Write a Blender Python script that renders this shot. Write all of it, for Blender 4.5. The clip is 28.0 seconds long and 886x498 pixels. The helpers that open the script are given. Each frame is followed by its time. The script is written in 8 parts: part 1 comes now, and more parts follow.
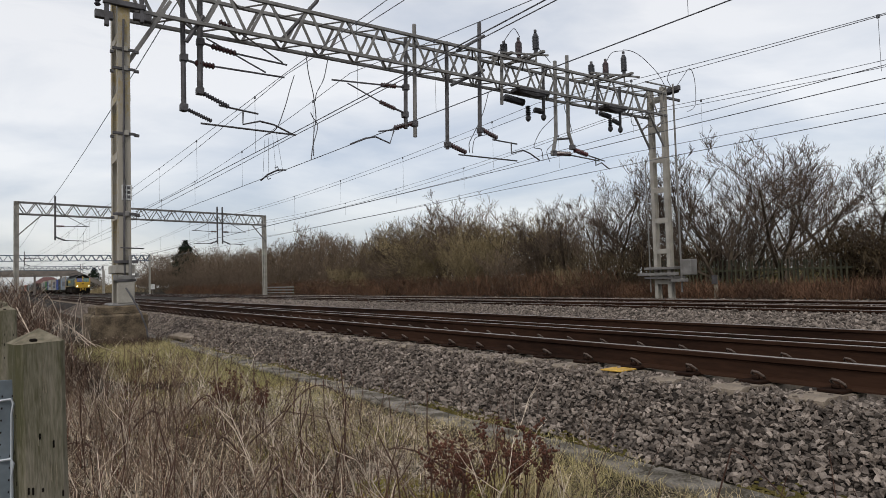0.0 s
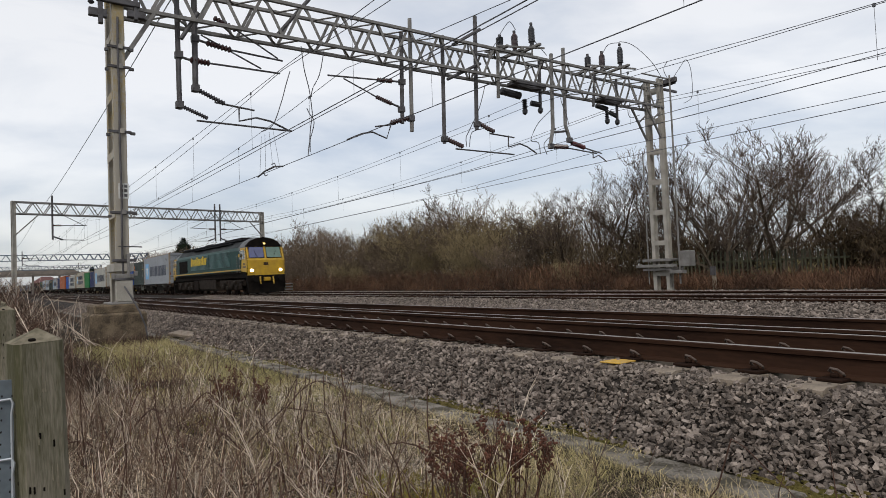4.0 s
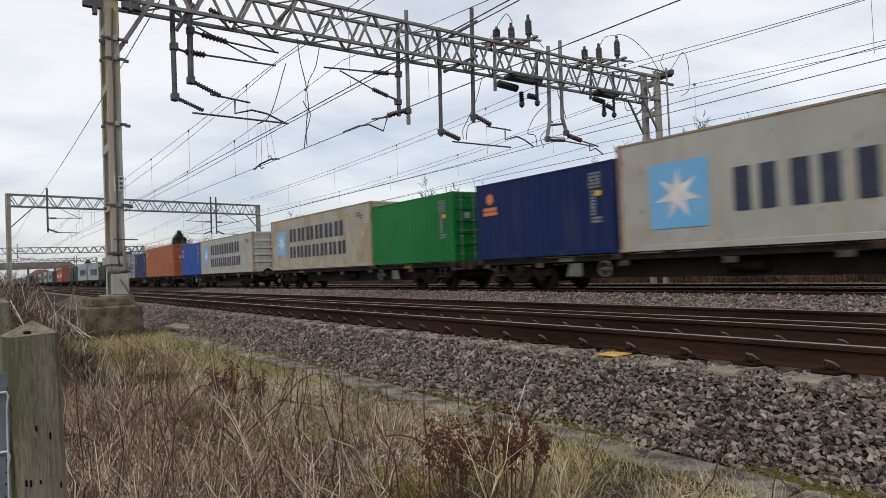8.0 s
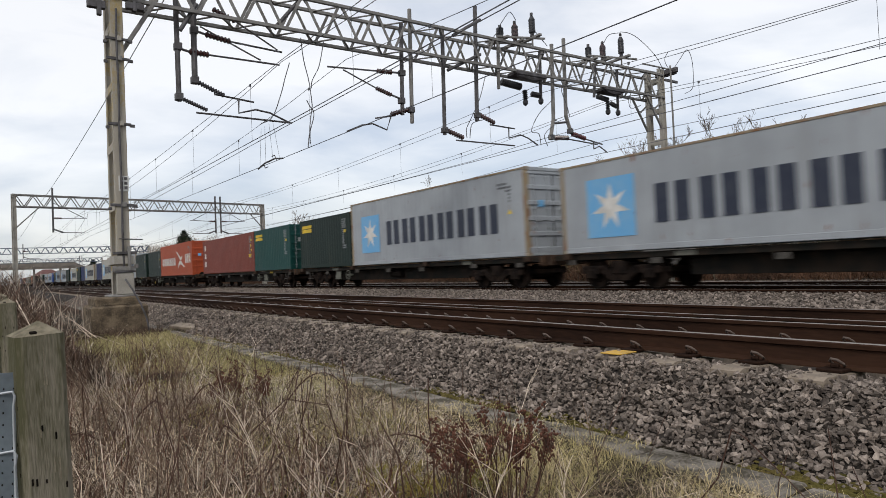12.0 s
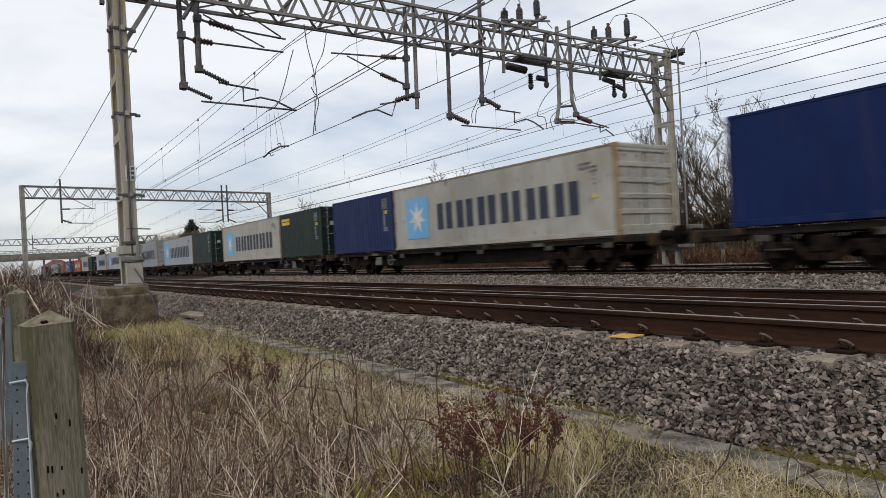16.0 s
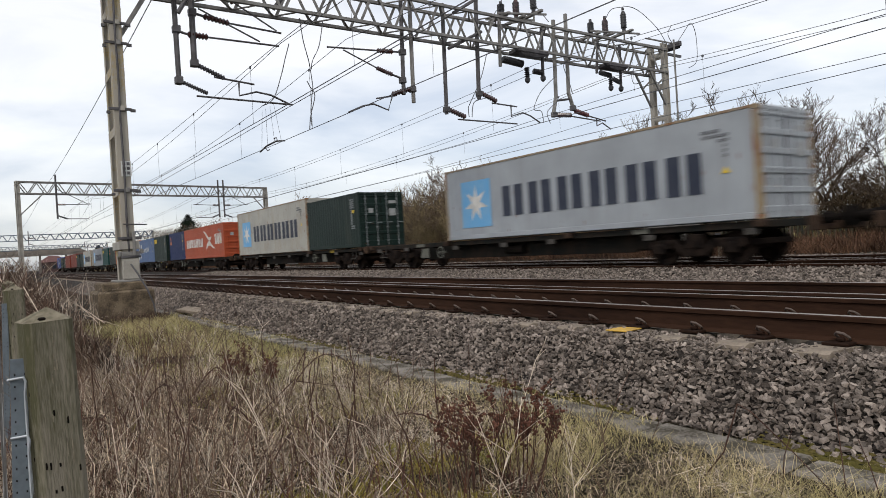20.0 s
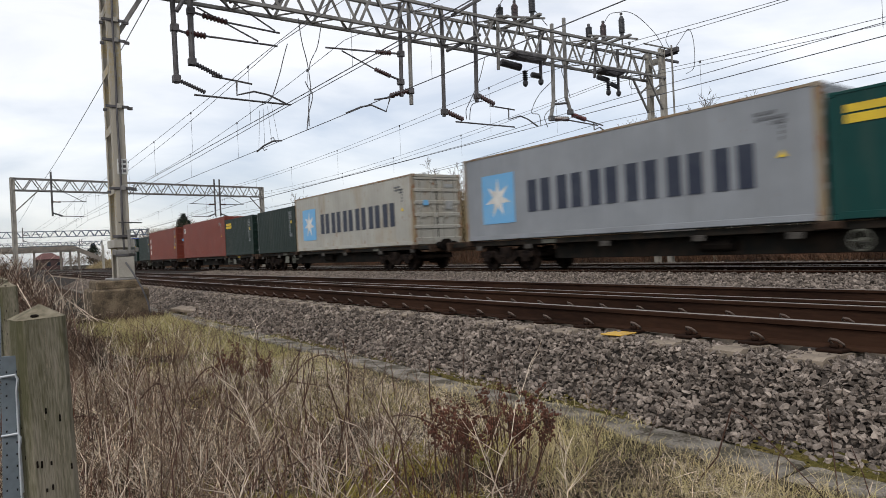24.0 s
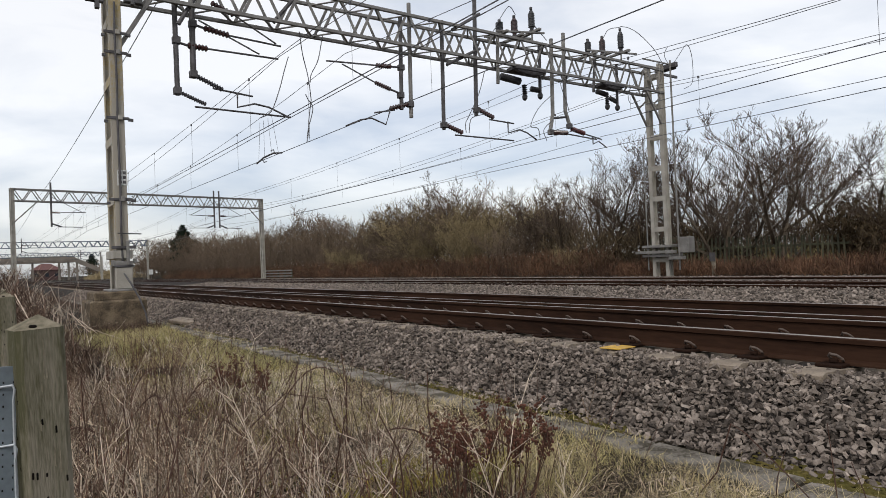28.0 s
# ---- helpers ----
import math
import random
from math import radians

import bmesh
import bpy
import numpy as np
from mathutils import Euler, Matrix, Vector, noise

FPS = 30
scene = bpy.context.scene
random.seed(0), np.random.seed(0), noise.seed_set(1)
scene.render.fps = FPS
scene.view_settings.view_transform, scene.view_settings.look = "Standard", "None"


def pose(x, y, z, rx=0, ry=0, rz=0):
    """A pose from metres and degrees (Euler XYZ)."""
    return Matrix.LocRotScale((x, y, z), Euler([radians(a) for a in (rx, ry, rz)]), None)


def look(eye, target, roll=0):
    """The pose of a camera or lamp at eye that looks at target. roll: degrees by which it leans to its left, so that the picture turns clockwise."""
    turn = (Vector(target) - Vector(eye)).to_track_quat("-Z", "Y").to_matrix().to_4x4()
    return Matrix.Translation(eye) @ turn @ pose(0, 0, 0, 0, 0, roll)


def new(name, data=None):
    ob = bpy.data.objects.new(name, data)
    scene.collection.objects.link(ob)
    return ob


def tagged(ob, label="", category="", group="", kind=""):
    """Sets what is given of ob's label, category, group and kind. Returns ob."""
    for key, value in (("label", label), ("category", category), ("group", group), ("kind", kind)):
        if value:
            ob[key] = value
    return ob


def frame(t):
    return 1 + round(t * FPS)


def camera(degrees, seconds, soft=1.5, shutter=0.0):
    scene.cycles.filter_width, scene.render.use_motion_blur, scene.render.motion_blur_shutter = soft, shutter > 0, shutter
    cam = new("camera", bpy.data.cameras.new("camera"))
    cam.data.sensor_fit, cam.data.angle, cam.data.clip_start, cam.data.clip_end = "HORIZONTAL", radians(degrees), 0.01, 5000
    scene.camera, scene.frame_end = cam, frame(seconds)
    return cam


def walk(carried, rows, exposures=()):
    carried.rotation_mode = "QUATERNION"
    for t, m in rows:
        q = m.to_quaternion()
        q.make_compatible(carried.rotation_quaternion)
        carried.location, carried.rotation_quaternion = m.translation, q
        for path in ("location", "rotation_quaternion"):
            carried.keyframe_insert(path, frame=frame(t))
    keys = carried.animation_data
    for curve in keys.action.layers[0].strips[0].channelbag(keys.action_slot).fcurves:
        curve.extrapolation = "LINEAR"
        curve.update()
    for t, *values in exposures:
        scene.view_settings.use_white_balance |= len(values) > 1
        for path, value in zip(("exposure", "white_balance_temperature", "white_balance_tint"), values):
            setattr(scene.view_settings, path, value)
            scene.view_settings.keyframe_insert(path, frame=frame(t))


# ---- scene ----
cam = camera(69.0, 28.0, soft=0.75, shutter=0.22)

# Seconds, place, bearing to the right of the line of the track (+Y), tilt, lean.
PATH = [
    (0.0, -0.000, -0.000, 0.650, 35.11, 2.69, 1.66),
    (0.5, 0.002, -0.001, 0.649, 35.09, 2.56, 1.74),
    (1.0, 0.002, 0.002, 0.648, 34.93, 2.75, 1.78),
    (1.5, 0.001, 0.002, 0.650, 35.01, 3.03, 2.11),
    (2.0, 0.001, 0.003, 0.650, 35.29, 2.98, 2.38),
    (2.5, 0.002, 0.003, 0.649, 35.27, 2.72, 2.46),
    (3.0, 0.001, 0.004, 0.649, 35.26, 2.51, 2.44),
    (3.5, 0.001, -0.000, 0.650, 35.25, 2.36, 2.39),
    (5.5, 0.002, -0.001, 0.648, 35.24, 1.77, 2.52),
    (6.0, 0.002, 0.003, 0.649, 35.32, 1.73, 2.48),
    (6.5, 0.002, 0.007, 0.650, 35.44, 1.81, 2.55),
    (7.0, 0.002, 0.003, 0.651, 35.41, 1.95, 2.44),
    (7.5, 0.002, -0.000, 0.648, 35.39, 1.77, 2.53),
    (8.0, 0.002, 0.003, 0.649, 35.52, 1.56, 2.37),
    (8.5, 0.002, 0.001, 0.648, 35.56, 1.72, 2.31),
    (9.0, 0.002, -0.005, 0.650, 35.43, 1.47, 2.38),
    (9.5, 0.002, -0.001, 0.649, 35.35, 1.25, 2.67),
    (10.0, 0.001, -0.002, 0.650, 35.43, 1.64, 2.51),
    (10.5, 0.003, -0.000, 0.649, 35.37, 1.64, 2.53),
    (11.0, 0.003, -0.001, 0.649, 35.34, 1.40, 2.54),
    (11.5, 0.003, 0.002, 0.650, 35.23, 1.39, 2.54),
    (13.5, 0.002, -0.000, 0.650, 35.02, 1.76, 2.55),
    (14.0, 0.002, 0.003, 0.649, 34.97, 1.78, 2.45),
    (14.5, 0.000, 0.007, 0.645, 34.49, 0.56, 2.81),
    (15.0, 0.003, 0.007, 0.651, 35.11, 0.34, 3.19),
    (15.5, 0.002, 0.010, 0.650, 34.44, 0.39, 3.15),
    (16.0, 0.003, 0.002, 0.648, 34.49, 0.24, 3.24),
    (16.5, 0.002, 0.002, 0.648, 34.76, 0.06, 3.14),
    (17.0, 0.003, 0.009, 0.647, 34.73, -0.50, 3.51),
    (17.5, 0.003, 0.010, 0.651, 34.60, -0.30, 3.56),
    (18.0, 0.003, 0.003, 0.650, 34.74, -0.01, 3.56),
    (18.5, 0.002, -0.001, 0.651, 34.83, -0.20, 3.48),
    (19.0, 0.001, -0.003, 0.650, 34.83, 0.09, 3.32),
    (19.5, 0.003, -0.002, 0.650, 34.69, 0.10, 3.35),
    (20.0, 0.002, 0.005, 0.650, 34.72, -0.29, 3.48),
    (20.5, 0.002, 0.005, 0.649, 34.67, 0.03, 3.46),
    (21.0, 0.002, 0.009, 0.649, 34.66, 0.30, 3.41),
    (21.5, 0.003, -0.000, 0.649, 34.84, 0.15, 3.27),
    (23.5, 0.004, -0.001, 0.650, 34.90, -0.38, 3.10),
    (24.0, 0.003, 0.008, 0.649, 35.09, -0.12, 2.77),
    (24.5, 0.003, 0.004, 0.647, 35.18, 0.37, 2.71),
    (25.0, 0.004, 0.002, 0.650, 35.16, 0.52, 2.69),
    (25.5, 0.001, 0.002, 0.650, 35.17, 0.92, 2.42),
    (26.0, 0.004, -0.002, 0.650, 35.18, 0.86, 2.40),
    (26.5, 0.002, 0.001, 0.649, 35.31, 1.03, 2.38),
    (27.0, 0.001, 0.003, 0.649, 35.33, 1.03, 2.37),
    (27.5, 0.002, -0.002, 0.649, 35.30, 0.98, 2.49),
    (28.0, 0.001, 0.008, 0.648, 35.24, 1.01, 2.47),
]


def camera_pose(x, y, z, bearing, tilt, lean):
    return pose(x, y, z, 0, 0, -bearing) @ pose(0, 0, 0, 90 + tilt) @ pose(0, 0, 0, 0, 0, -lean)


walk(cam, [(row[0], camera_pose(*row[1:])) for row in PATH], exposures=((0.0, -0.16), (3.5, -0.15), (5.5, -0.06), (8.0, -0.08), (9.5, 0.0), (14.5, 0.0), (15.5, -0.08), (16.2, -0.08), (17.2, 0.06), (27.0, 0.06), (28.0, 0.0)))

# ---- world and light ----
world = bpy.data.worlds.new("overcast_sky")
scene.world = world
world.use_nodes = True
wn, wl = world.node_tree.nodes, world.node_tree.links
wn.clear()
w_out = wn.new("ShaderNodeOutputWorld")
w_sky = wn.new("ShaderNodeTexSky")
w_sky.sky_type, w_sky.sun_disc = "NISHITA", False
w_sky.sun_elevation, w_sky.sun_rotation = radians(42), radians(229)
w_bg = wn.new("ShaderNodeBackground")
w_bg.inputs["Strength"].default_value = 0.03
wl.new(w_sky.outputs[0], w_bg.inputs["Color"])
w_co = wn.new("ShaderNodeTexCoord")
w_map = wn.new("ShaderNodeMapping")
w_map.inputs["Scale"].default_value = (1.3, 1.3, 4.6)
w_map.inputs["Location"].default_value = (0.35, 0.1, 0.25)
wl.new(w_co.outputs["Generated"], w_map.inputs["Vector"])
w_n1 = wn.new("ShaderNodeTexNoise")
w_n1.inputs["Scale"].default_value, w_n1.inputs["Detail"].default_value = 1.7, 7
w_n1.inputs["Roughness"].default_value, w_n1.inputs["Distortion"].default_value = 0.52, 0.35
wl.new(w_map.outputs[0], w_n1.inputs["Vector"])
w_ramp = wn.new("ShaderNodeValToRGB")
w_ramp.color_ramp.elements[0].position, w_ramp.color_ramp.elements[0].color = 0.33, (0.55, 0.60, 0.69, 1)
w_ramp.color_ramp.elements[1].position, w_ramp.color_ramp.elements[1].color = 0.58, (0.95, 0.943, 0.945, 1)
w_mid = w_ramp.color_ramp.elements.new(0.47)
w_mid.color = (0.79, 0.805, 0.84, 1)
wl.new(w_n1.outputs[0], w_ramp.inputs[0])
w_cloud = wn.new("ShaderNodeBackground")
w_cloud.inputs["Strength"].default_value = 0.93
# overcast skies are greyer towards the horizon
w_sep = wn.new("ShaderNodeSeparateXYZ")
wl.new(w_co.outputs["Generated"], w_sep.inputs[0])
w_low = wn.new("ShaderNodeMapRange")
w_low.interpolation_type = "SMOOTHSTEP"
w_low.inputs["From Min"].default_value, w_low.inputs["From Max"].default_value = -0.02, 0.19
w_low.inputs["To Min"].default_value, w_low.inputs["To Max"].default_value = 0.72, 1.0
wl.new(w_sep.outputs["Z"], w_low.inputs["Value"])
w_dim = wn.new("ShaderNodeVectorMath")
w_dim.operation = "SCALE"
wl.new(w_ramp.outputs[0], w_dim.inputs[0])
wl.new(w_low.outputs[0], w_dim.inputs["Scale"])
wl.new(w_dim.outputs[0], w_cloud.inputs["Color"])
w_add = wn.new("ShaderNodeAddShader")
wl.new(w_bg.outputs[0], w_add.inputs[0])
wl.new(w_cloud.outputs[0], w_add.inputs[1])
wl.new(w_add.outputs[0], w_out.inputs["Surface"])

sun_data = bpy.data.lights.new("sun", "SUN")
sun_data.energy, sun_data.angle, sun_data.color = 1.3, radians(14), (1.0, 0.96, 0.90)
sun = new("sun", sun_data)
sun.matrix_world = look((-26, -16, 40), (10, 15, 0))
scene.view_settings.exposure = 0.0


# ---- materials ----
def mat(name, col, col2=None, rough=0.75, metal=0.0, scale=4.0, fine=60.0, bump=0.25, spec=0.4, stretch=(1, 1, 1),
        island=0.0, random_ob=0.0, emit=0.0, lo=0.35, hi=0.65, depth=0.01):
    """A surface whose colour wanders between two tones at two scales, with fine relief."""
    m = bpy.data.materials.new(name)
    m.use_nodes = True
    n, l = m.node_tree.nodes, m.node_tree.links
    b = n["Principled BSDF"]
    b.inputs["Roughness"].default_value, b.inputs["Metallic"].default_value = rough, metal
    b.inputs["Specular IOR Level"].default_value = spec
    col2 = col2 or tuple(c * 0.72 for c in col)
    co = n.new("ShaderNodeTexCoord")
    mp = n.new("ShaderNodeMapping")
    mp.inputs["Scale"].default_value = stretch
    l.new(co.outputs["Object"], mp.inputs["Vector"])
    big, small = n.new("ShaderNodeTexNoise"), n.new("ShaderNodeTexNoise")
    for node, s, d in ((big, scale, 5), (small, fine, 3)):
        node.inputs["Scale"].default_value, node.inputs["Detail"].default_value = s, d
        l.new(mp.outputs[0], node.inputs["Vector"])
    add = n.new("ShaderNodeMath")
    add.operation = "MULTIPLY_ADD"
    l.new(small.outputs[0], add.inputs[0])
    add.inputs[1].default_value = 0.4
    l.new(big.outputs[0], add.inputs[2])
    rg = n.new("ShaderNodeMapRange")
    rg.inputs["From Min"].default_value, rg.inputs["From Max"].default_value = lo + 0.2, hi + 0.2
    l.new(add.outputs[0], rg.inputs["Value"])
    mix = n.new("ShaderNodeMix")
    mix.data_type = "RGBA"
    mix.inputs["A"].default_value, mix.inputs["B"].default_value = (*col, 1), (*col2, 1)
    l.new(rg.outputs[0], mix.inputs["Factor"])
    out = mix.outputs["Result"]
    if island or random_ob:
        src = n.new("ShaderNodeNewGeometry").outputs["Random Per Island"] if island else n.new("ShaderNodeObjectInfo").outputs["Random"]
        hsv = n.new("ShaderNodeHueSaturation")
        vr = n.new("ShaderNodeMapRange")
        vr.inputs["To Min"].default_value, vr.inputs["To Max"].default_value = 1 - (island or random_ob), 1 + (island or random_ob)
        l.new(src, vr.inputs["Value"])
        l.new(vr.outputs[0], hsv.inputs["Value"])
        l.new(out, hsv.inputs["Color"])
        out = hsv.outputs[0]
    l.new(out, b.inputs["Base Color"])
    if bump:
        bp = n.new("ShaderNodeBump")
        bp.inputs["Strength"].default_value, bp.inputs["Distance"].default_value = bump, depth
        l.new(small.outputs[0], bp.inputs["Height"])
        l.new(bp.outputs[0], b.inputs["Normal"])
    if emit:
        b.inputs["Emission Color"].default_value, b.inputs["Emission Strength"].default_value = (*col, 1), emit
    return m


def paint(name, col, rust=0.56, rough=0.5, fade=0.82, rust_col=(0.20, 0.085, 0.035)):
    """Weathered container paint: patchy fading, streaks that run down, rust where the paint has gone."""
    m = bpy.data.materials.new(name)
    m.use_nodes = True
    n, l = m.node_tree.nodes, m.node_tree.links
    b = n["Principled BSDF"]
    b.inputs["Specular IOR Level"].default_value = 0.18
    co = n.new("ShaderNodeTexCoord")

    def noise_of(scale, stretch, detail=5):
        mp = n.new("ShaderNodeMapping")
        mp.inputs["Scale"].default_value = stretch
        info = n.new("ShaderNodeObjectInfo")
        cv = n.new("ShaderNodeCombineXYZ")
        ml = n.new("ShaderNodeMath")
        ml.operation = "MULTIPLY"
        ml.inputs[1].default_value = 40
        l.new(info.outputs["Random"], ml.inputs[0])
        l.new(ml.outputs[0], cv.inputs[1])
        l.new(cv.outputs[0], mp.inputs["Location"])
        l.new(co.outputs["Object"], mp.inputs["Vector"])
        t = n.new("ShaderNodeTexNoise")
        t.inputs["Scale"].default_value, t.inputs["Detail"].default_value = scale, detail
        l.new(mp.outputs[0], t.inputs["Vector"])
        return t.outputs[0]

    def ramp(src, a, c):
        r = n.new("ShaderNodeMapRange")
        r.inputs["From Min"].default_value, r.inputs["From Max"].default_value = a, c
        l.new(src, r.inputs["Value"])
        return r.outputs[0]

    def mixed(fac, a, c):
        x = n.new("ShaderNodeMix")
        x.data_type = "RGBA"
        l.new(fac, x.inputs["Factor"])
        for sock, v in (("A", a), ("B", c)):
            if isinstance(v, tuple):
                x.inputs[sock].default_value = (*v, 1)
            else:
                l.new(v, x.inputs[sock])
        return x.outputs["Result"]

    tone = mixed(ramp(noise_of(0.8, (1, 1, 1)), 0.35, 0.7), col, tuple(c * fade for c in col))
    grime = tuple(0.72 * c + 0.28 * g for c, g in zip(col, (0.10, 0.085, 0.065)))
    tone = mixed(ramp(noise_of(3.0, (1, 1, 0.12)), 0.52, 0.85), tone, grime)
    if rust < 0.65:
        stain = n.new("ShaderNodeMath")
        stain.operation, stain.inputs[1].default_value = "MULTIPLY", 0.8 if rust < 0.61 else 0.42
        l.new(ramp(noise_of(1.3, (1, 1, 0.45), 6), rust - 0.13, rust + 0.10), stain.inputs[0])
        tone = mixed(stain.outputs[0], tone, (0.27, 0.20, 0.11))
    spots = ramp(noise_of(7.5, (1, 1, 0.30), 8), rust + 0.01, rust + 0.09)
    tone = mixed(spots, tone, rust_col)
    l.new(tone, b.inputs["Base Color"])
    b.inputs["Roughness"].default_value = rough
    bp = n.new("ShaderNodeBump")
    bp.inputs["Strength"].default_value, bp.inputs["Distance"].default_value = 0.12, 0.004
    l.new(noise_of(30, (1, 1, 1)), bp.inputs["Height"])
    l.new(bp.outputs[0], b.inputs["Normal"])
    return m


M_GROUND = mat("rough_grass_soil", (0.030, 0.023, 0.014), (0.014, 0.012, 0.007), 0.95, scale=1.3, fine=35, bump=0.8, depth=0.05, spec=0.1)
# bed coloured much darker than its stones: the gap shade is painted in
M_BEDSHADE = mat("shaded_ballast_bed", (0.045, 0.037, 0.031), (0.016, 0.013, 0.011), 0.95, scale=9, fine=24, bump=1.0, depth=0.04, spec=0.15)
M_STONE = mat("ballast_stone", (0.250, 0.208, 0.176), (0.100, 0.080, 0.067), 0.9, scale=8, fine=120, bump=0.35, island=0.60, spec=0.2)
M_RUST = mat("rail_rust", (0.044, 0.022, 0.0135), (0.018, 0.0095, 0.0065), 0.8, scale=2.5, fine=50, bump=0.25, spec=0.06, stretch=(1, 0.15, 1))
M_STEEL = mat("rail_head_steel", (0.30, 0.265, 0.235), (0.20, 0.17, 0.145), 0.42, 0.6, scale=2, fine=40, bump=0.05, stretch=(1, 0.05, 1))
M_CONC = mat("weathered_concrete", (0.27, 0.235, 0.18), (0.13, 0.11, 0.08), 0.9, scale=3, fine=45, bump=0.4, spec=0.2)
M_SLEEPER = mat("sleeper_concrete", (0.27, 0.220, 0.170), (0.16, 0.130, 0.10), 0.9, scale=5, fine=60, bump=0.4, random_ob=0.12, spec=0.2)
M_MOSS = mat("moss", (0.075, 0.066, 0.018), (0.110, 0.085, 0.030), 0.95, scale=7, fine=70, bump=0.9, spec=0.1, island=0.3)
M_LICHEN = mat("lichen_steel", (0.335, 0.305, 0.255), (0.330, 0.245, 0.095), 0.75, 0.0, scale=0.9, fine=30, bump=0.2, stretch=(1, 1, 0.6), lo=0.48, hi=0.66)
M_MAST = mat("pale_mast_steel", (0.38, 0.355, 0.31), (0.27, 0.25, 0.215), 0.65, 0.1, scale=2, fine=50, bump=0.12)
M_GALV = mat("galvanised_steel", (0.235, 0.225, 0.21), (0.155, 0.145, 0.135), 0.6, 0.25, scale=3, fine=50, bump=0.12)
M_DARKSTEEL = mat("dull_dark_steel", (0.105, 0.10, 0.105), (0.06, 0.055, 0.055), 0.65, 0.2, scale=5, fine=50, bump=0.15)
M_WIRE = mat("weathered_copper_wire", (0.12, 0.12, 0.13), (0.075, 0.075, 0.082), 0.6, 0.3, scale=1, fine=20, bump=0)
M_INSUL = mat("brown_porcelain", (0.055, 0.022, 0.020), (0.035, 0.016, 0.016), 0.25, 0, scale=6, fine=40, bump=0.05, spec=0.6)
M_GREYPOR = mat("grey_insulator", (0.065, 0.062, 0.068), (0.045, 0.042, 0.048), 0.4, 0, scale=6, fine=40, bump=0.05)
M_REDINS = mat("red_polymer", (0.095, 0.022, 0.024), (0.06, 0.016, 0.018), 0.4, 0, scale=6, fine=40, bump=0.05)
M_YELLOW = mat("yellow_plate", (0.60, 0.36, 0.05), (0.44, 0.26, 0.05), 0.6, scale=5, fine=50, bump=0.1)
M_WHITE = mat("dull_white", (0.62, 0.62, 0.60), (0.48, 0.48, 0.46), 0.6, scale=4, fine=40, bump=0.05)
M_TIMBER = mat("green_stained_timber", (0.215, 0.190, 0.145), (0.082, 0.078, 0.044), 0.9, scale=9, fine=150, bump=0.7, stretch=(1.6, 1.6, 0.20), spec=0.12, depth=0.004, lo=0.36, hi=0.62)
M_ENDGRAIN = mat("timber_end_grain", (0.26, 0.225, 0.165), (0.12, 0.105, 0.072), 0.95, scale=20, fine=70, bump=0.5, spec=0.1)
M_BLUEGALV = mat("blue_grey_steel", (0.100, 0.122, 0.170), (0.072, 0.086, 0.118), 0.65, 0.1, scale=2, fine=40, bump=0.1)
M_POST = mat("dark_glazed_porcelain", (0.026, 0.026, 0.030), (0.018, 0.017, 0.020), 0.3, 0, scale=6, fine=40, bump=0.05, spec=0.55)
M_BLACK = mat("underframe_black", (0.006, 0.0055, 0.005), (0.013, 0.010, 0.008), 0.85, 0, scale=3, fine=40, bump=0.2, spec=0.05)
M_BRAKE = mat("brake_dust_brown", (0.023, 0.016, 0.0125), (0.008, 0.0065, 0.006), 0.9, 0, scale=4, fine=40, bump=0.25, spec=0.05)
M_FRAMEG = mat("wagon_green", (0.010, 0.011, 0.010), (0.026, 0.019, 0.014), 0.8, 0, scale=2.5, fine=40, bump=0.15, spec=0.12)
M_GREEN = mat("loco_green", (0.003, 0.040, 0.034), (0.004, 0.028, 0.024), 0.45, 0, scale=1.5, fine=50, bump=0.05, spec=0.15)
M_SOOT = mat("sooty_roof_black", (0.010, 0.010, 0.012), (0.022, 0.022, 0.024), 0.8, 0, scale=1.4, fine=30, bump=0.1, spec=0.1)
M_SHOULDER = mat("dirty_roof_shoulder", (0.010, 0.011, 0.012), (0.050, 0.055, 0.056), 0.75, 0, scale=1.6, fine=30, bump=0.08, stretch=(1, 0.35, 1), spec=0.12)
M_LOUVRE = mat("loco_louvre_green", (0.004, 0.070, 0.058), (0.003, 0.046, 0.039), 0.45, 0, scale=2, fine=50, bump=0.05)
M_ROOF = mat("loco_roof_grey", (0.120, 0.125, 0.128), (0.062, 0.065, 0.067), 0.6, 0, scale=1.4, fine=30, bump=0.1)
M_LYEL = mat("loco_yellow", (0.50, 0.31, 0.018), (0.38, 0.22, 0.02), 0.45, 0, scale=3, fine=40, bump=0.05)
M_GLASS = mat("cab_glass", (0.03, 0.035, 0.045), (0.025, 0.03, 0.035), 0.06, 0, scale=2, fine=20, bump=0, spec=0.9)
M_CLEAR = mat("clear_window_glass", (0.85, 0.88, 0.88), (0.80, 0.83, 0.84), 0.02, 0, scale=2, fine=20, bump=0, spec=0.5)
M_CLEAR.node_tree.nodes["Principled BSDF"].inputs["Transmission Weight"].default_value = 1.0
# front windscreens: bluish and greenish reflections painted as the pane colour
M_BLUEREFLECT = mat("blue_reflecting_glass", (0.075, 0.085, 0.20), (0.06, 0.07, 0.16), 0.06, 0, scale=2, fine=20, bump=0, spec=0.9)
M_GREENREFLECT = mat("green_reflecting_glass", (0.10, 0.18, 0.13), (0.08, 0.14, 0.11), 0.06, 0, scale=2, fine=20, bump=0, spec=0.9)
M_AMBER = mat("amber_lamp", (1.0, 0.62, 0.18), (1.0, 0.62, 0.18), 0.3, emit=3.0, bump=0)
M_LAMP = mat("lit_lamp", (1.0, 0.95, 0.82), (1.0, 0.95, 0.82), 0.3, emit=9.0, bump=0)
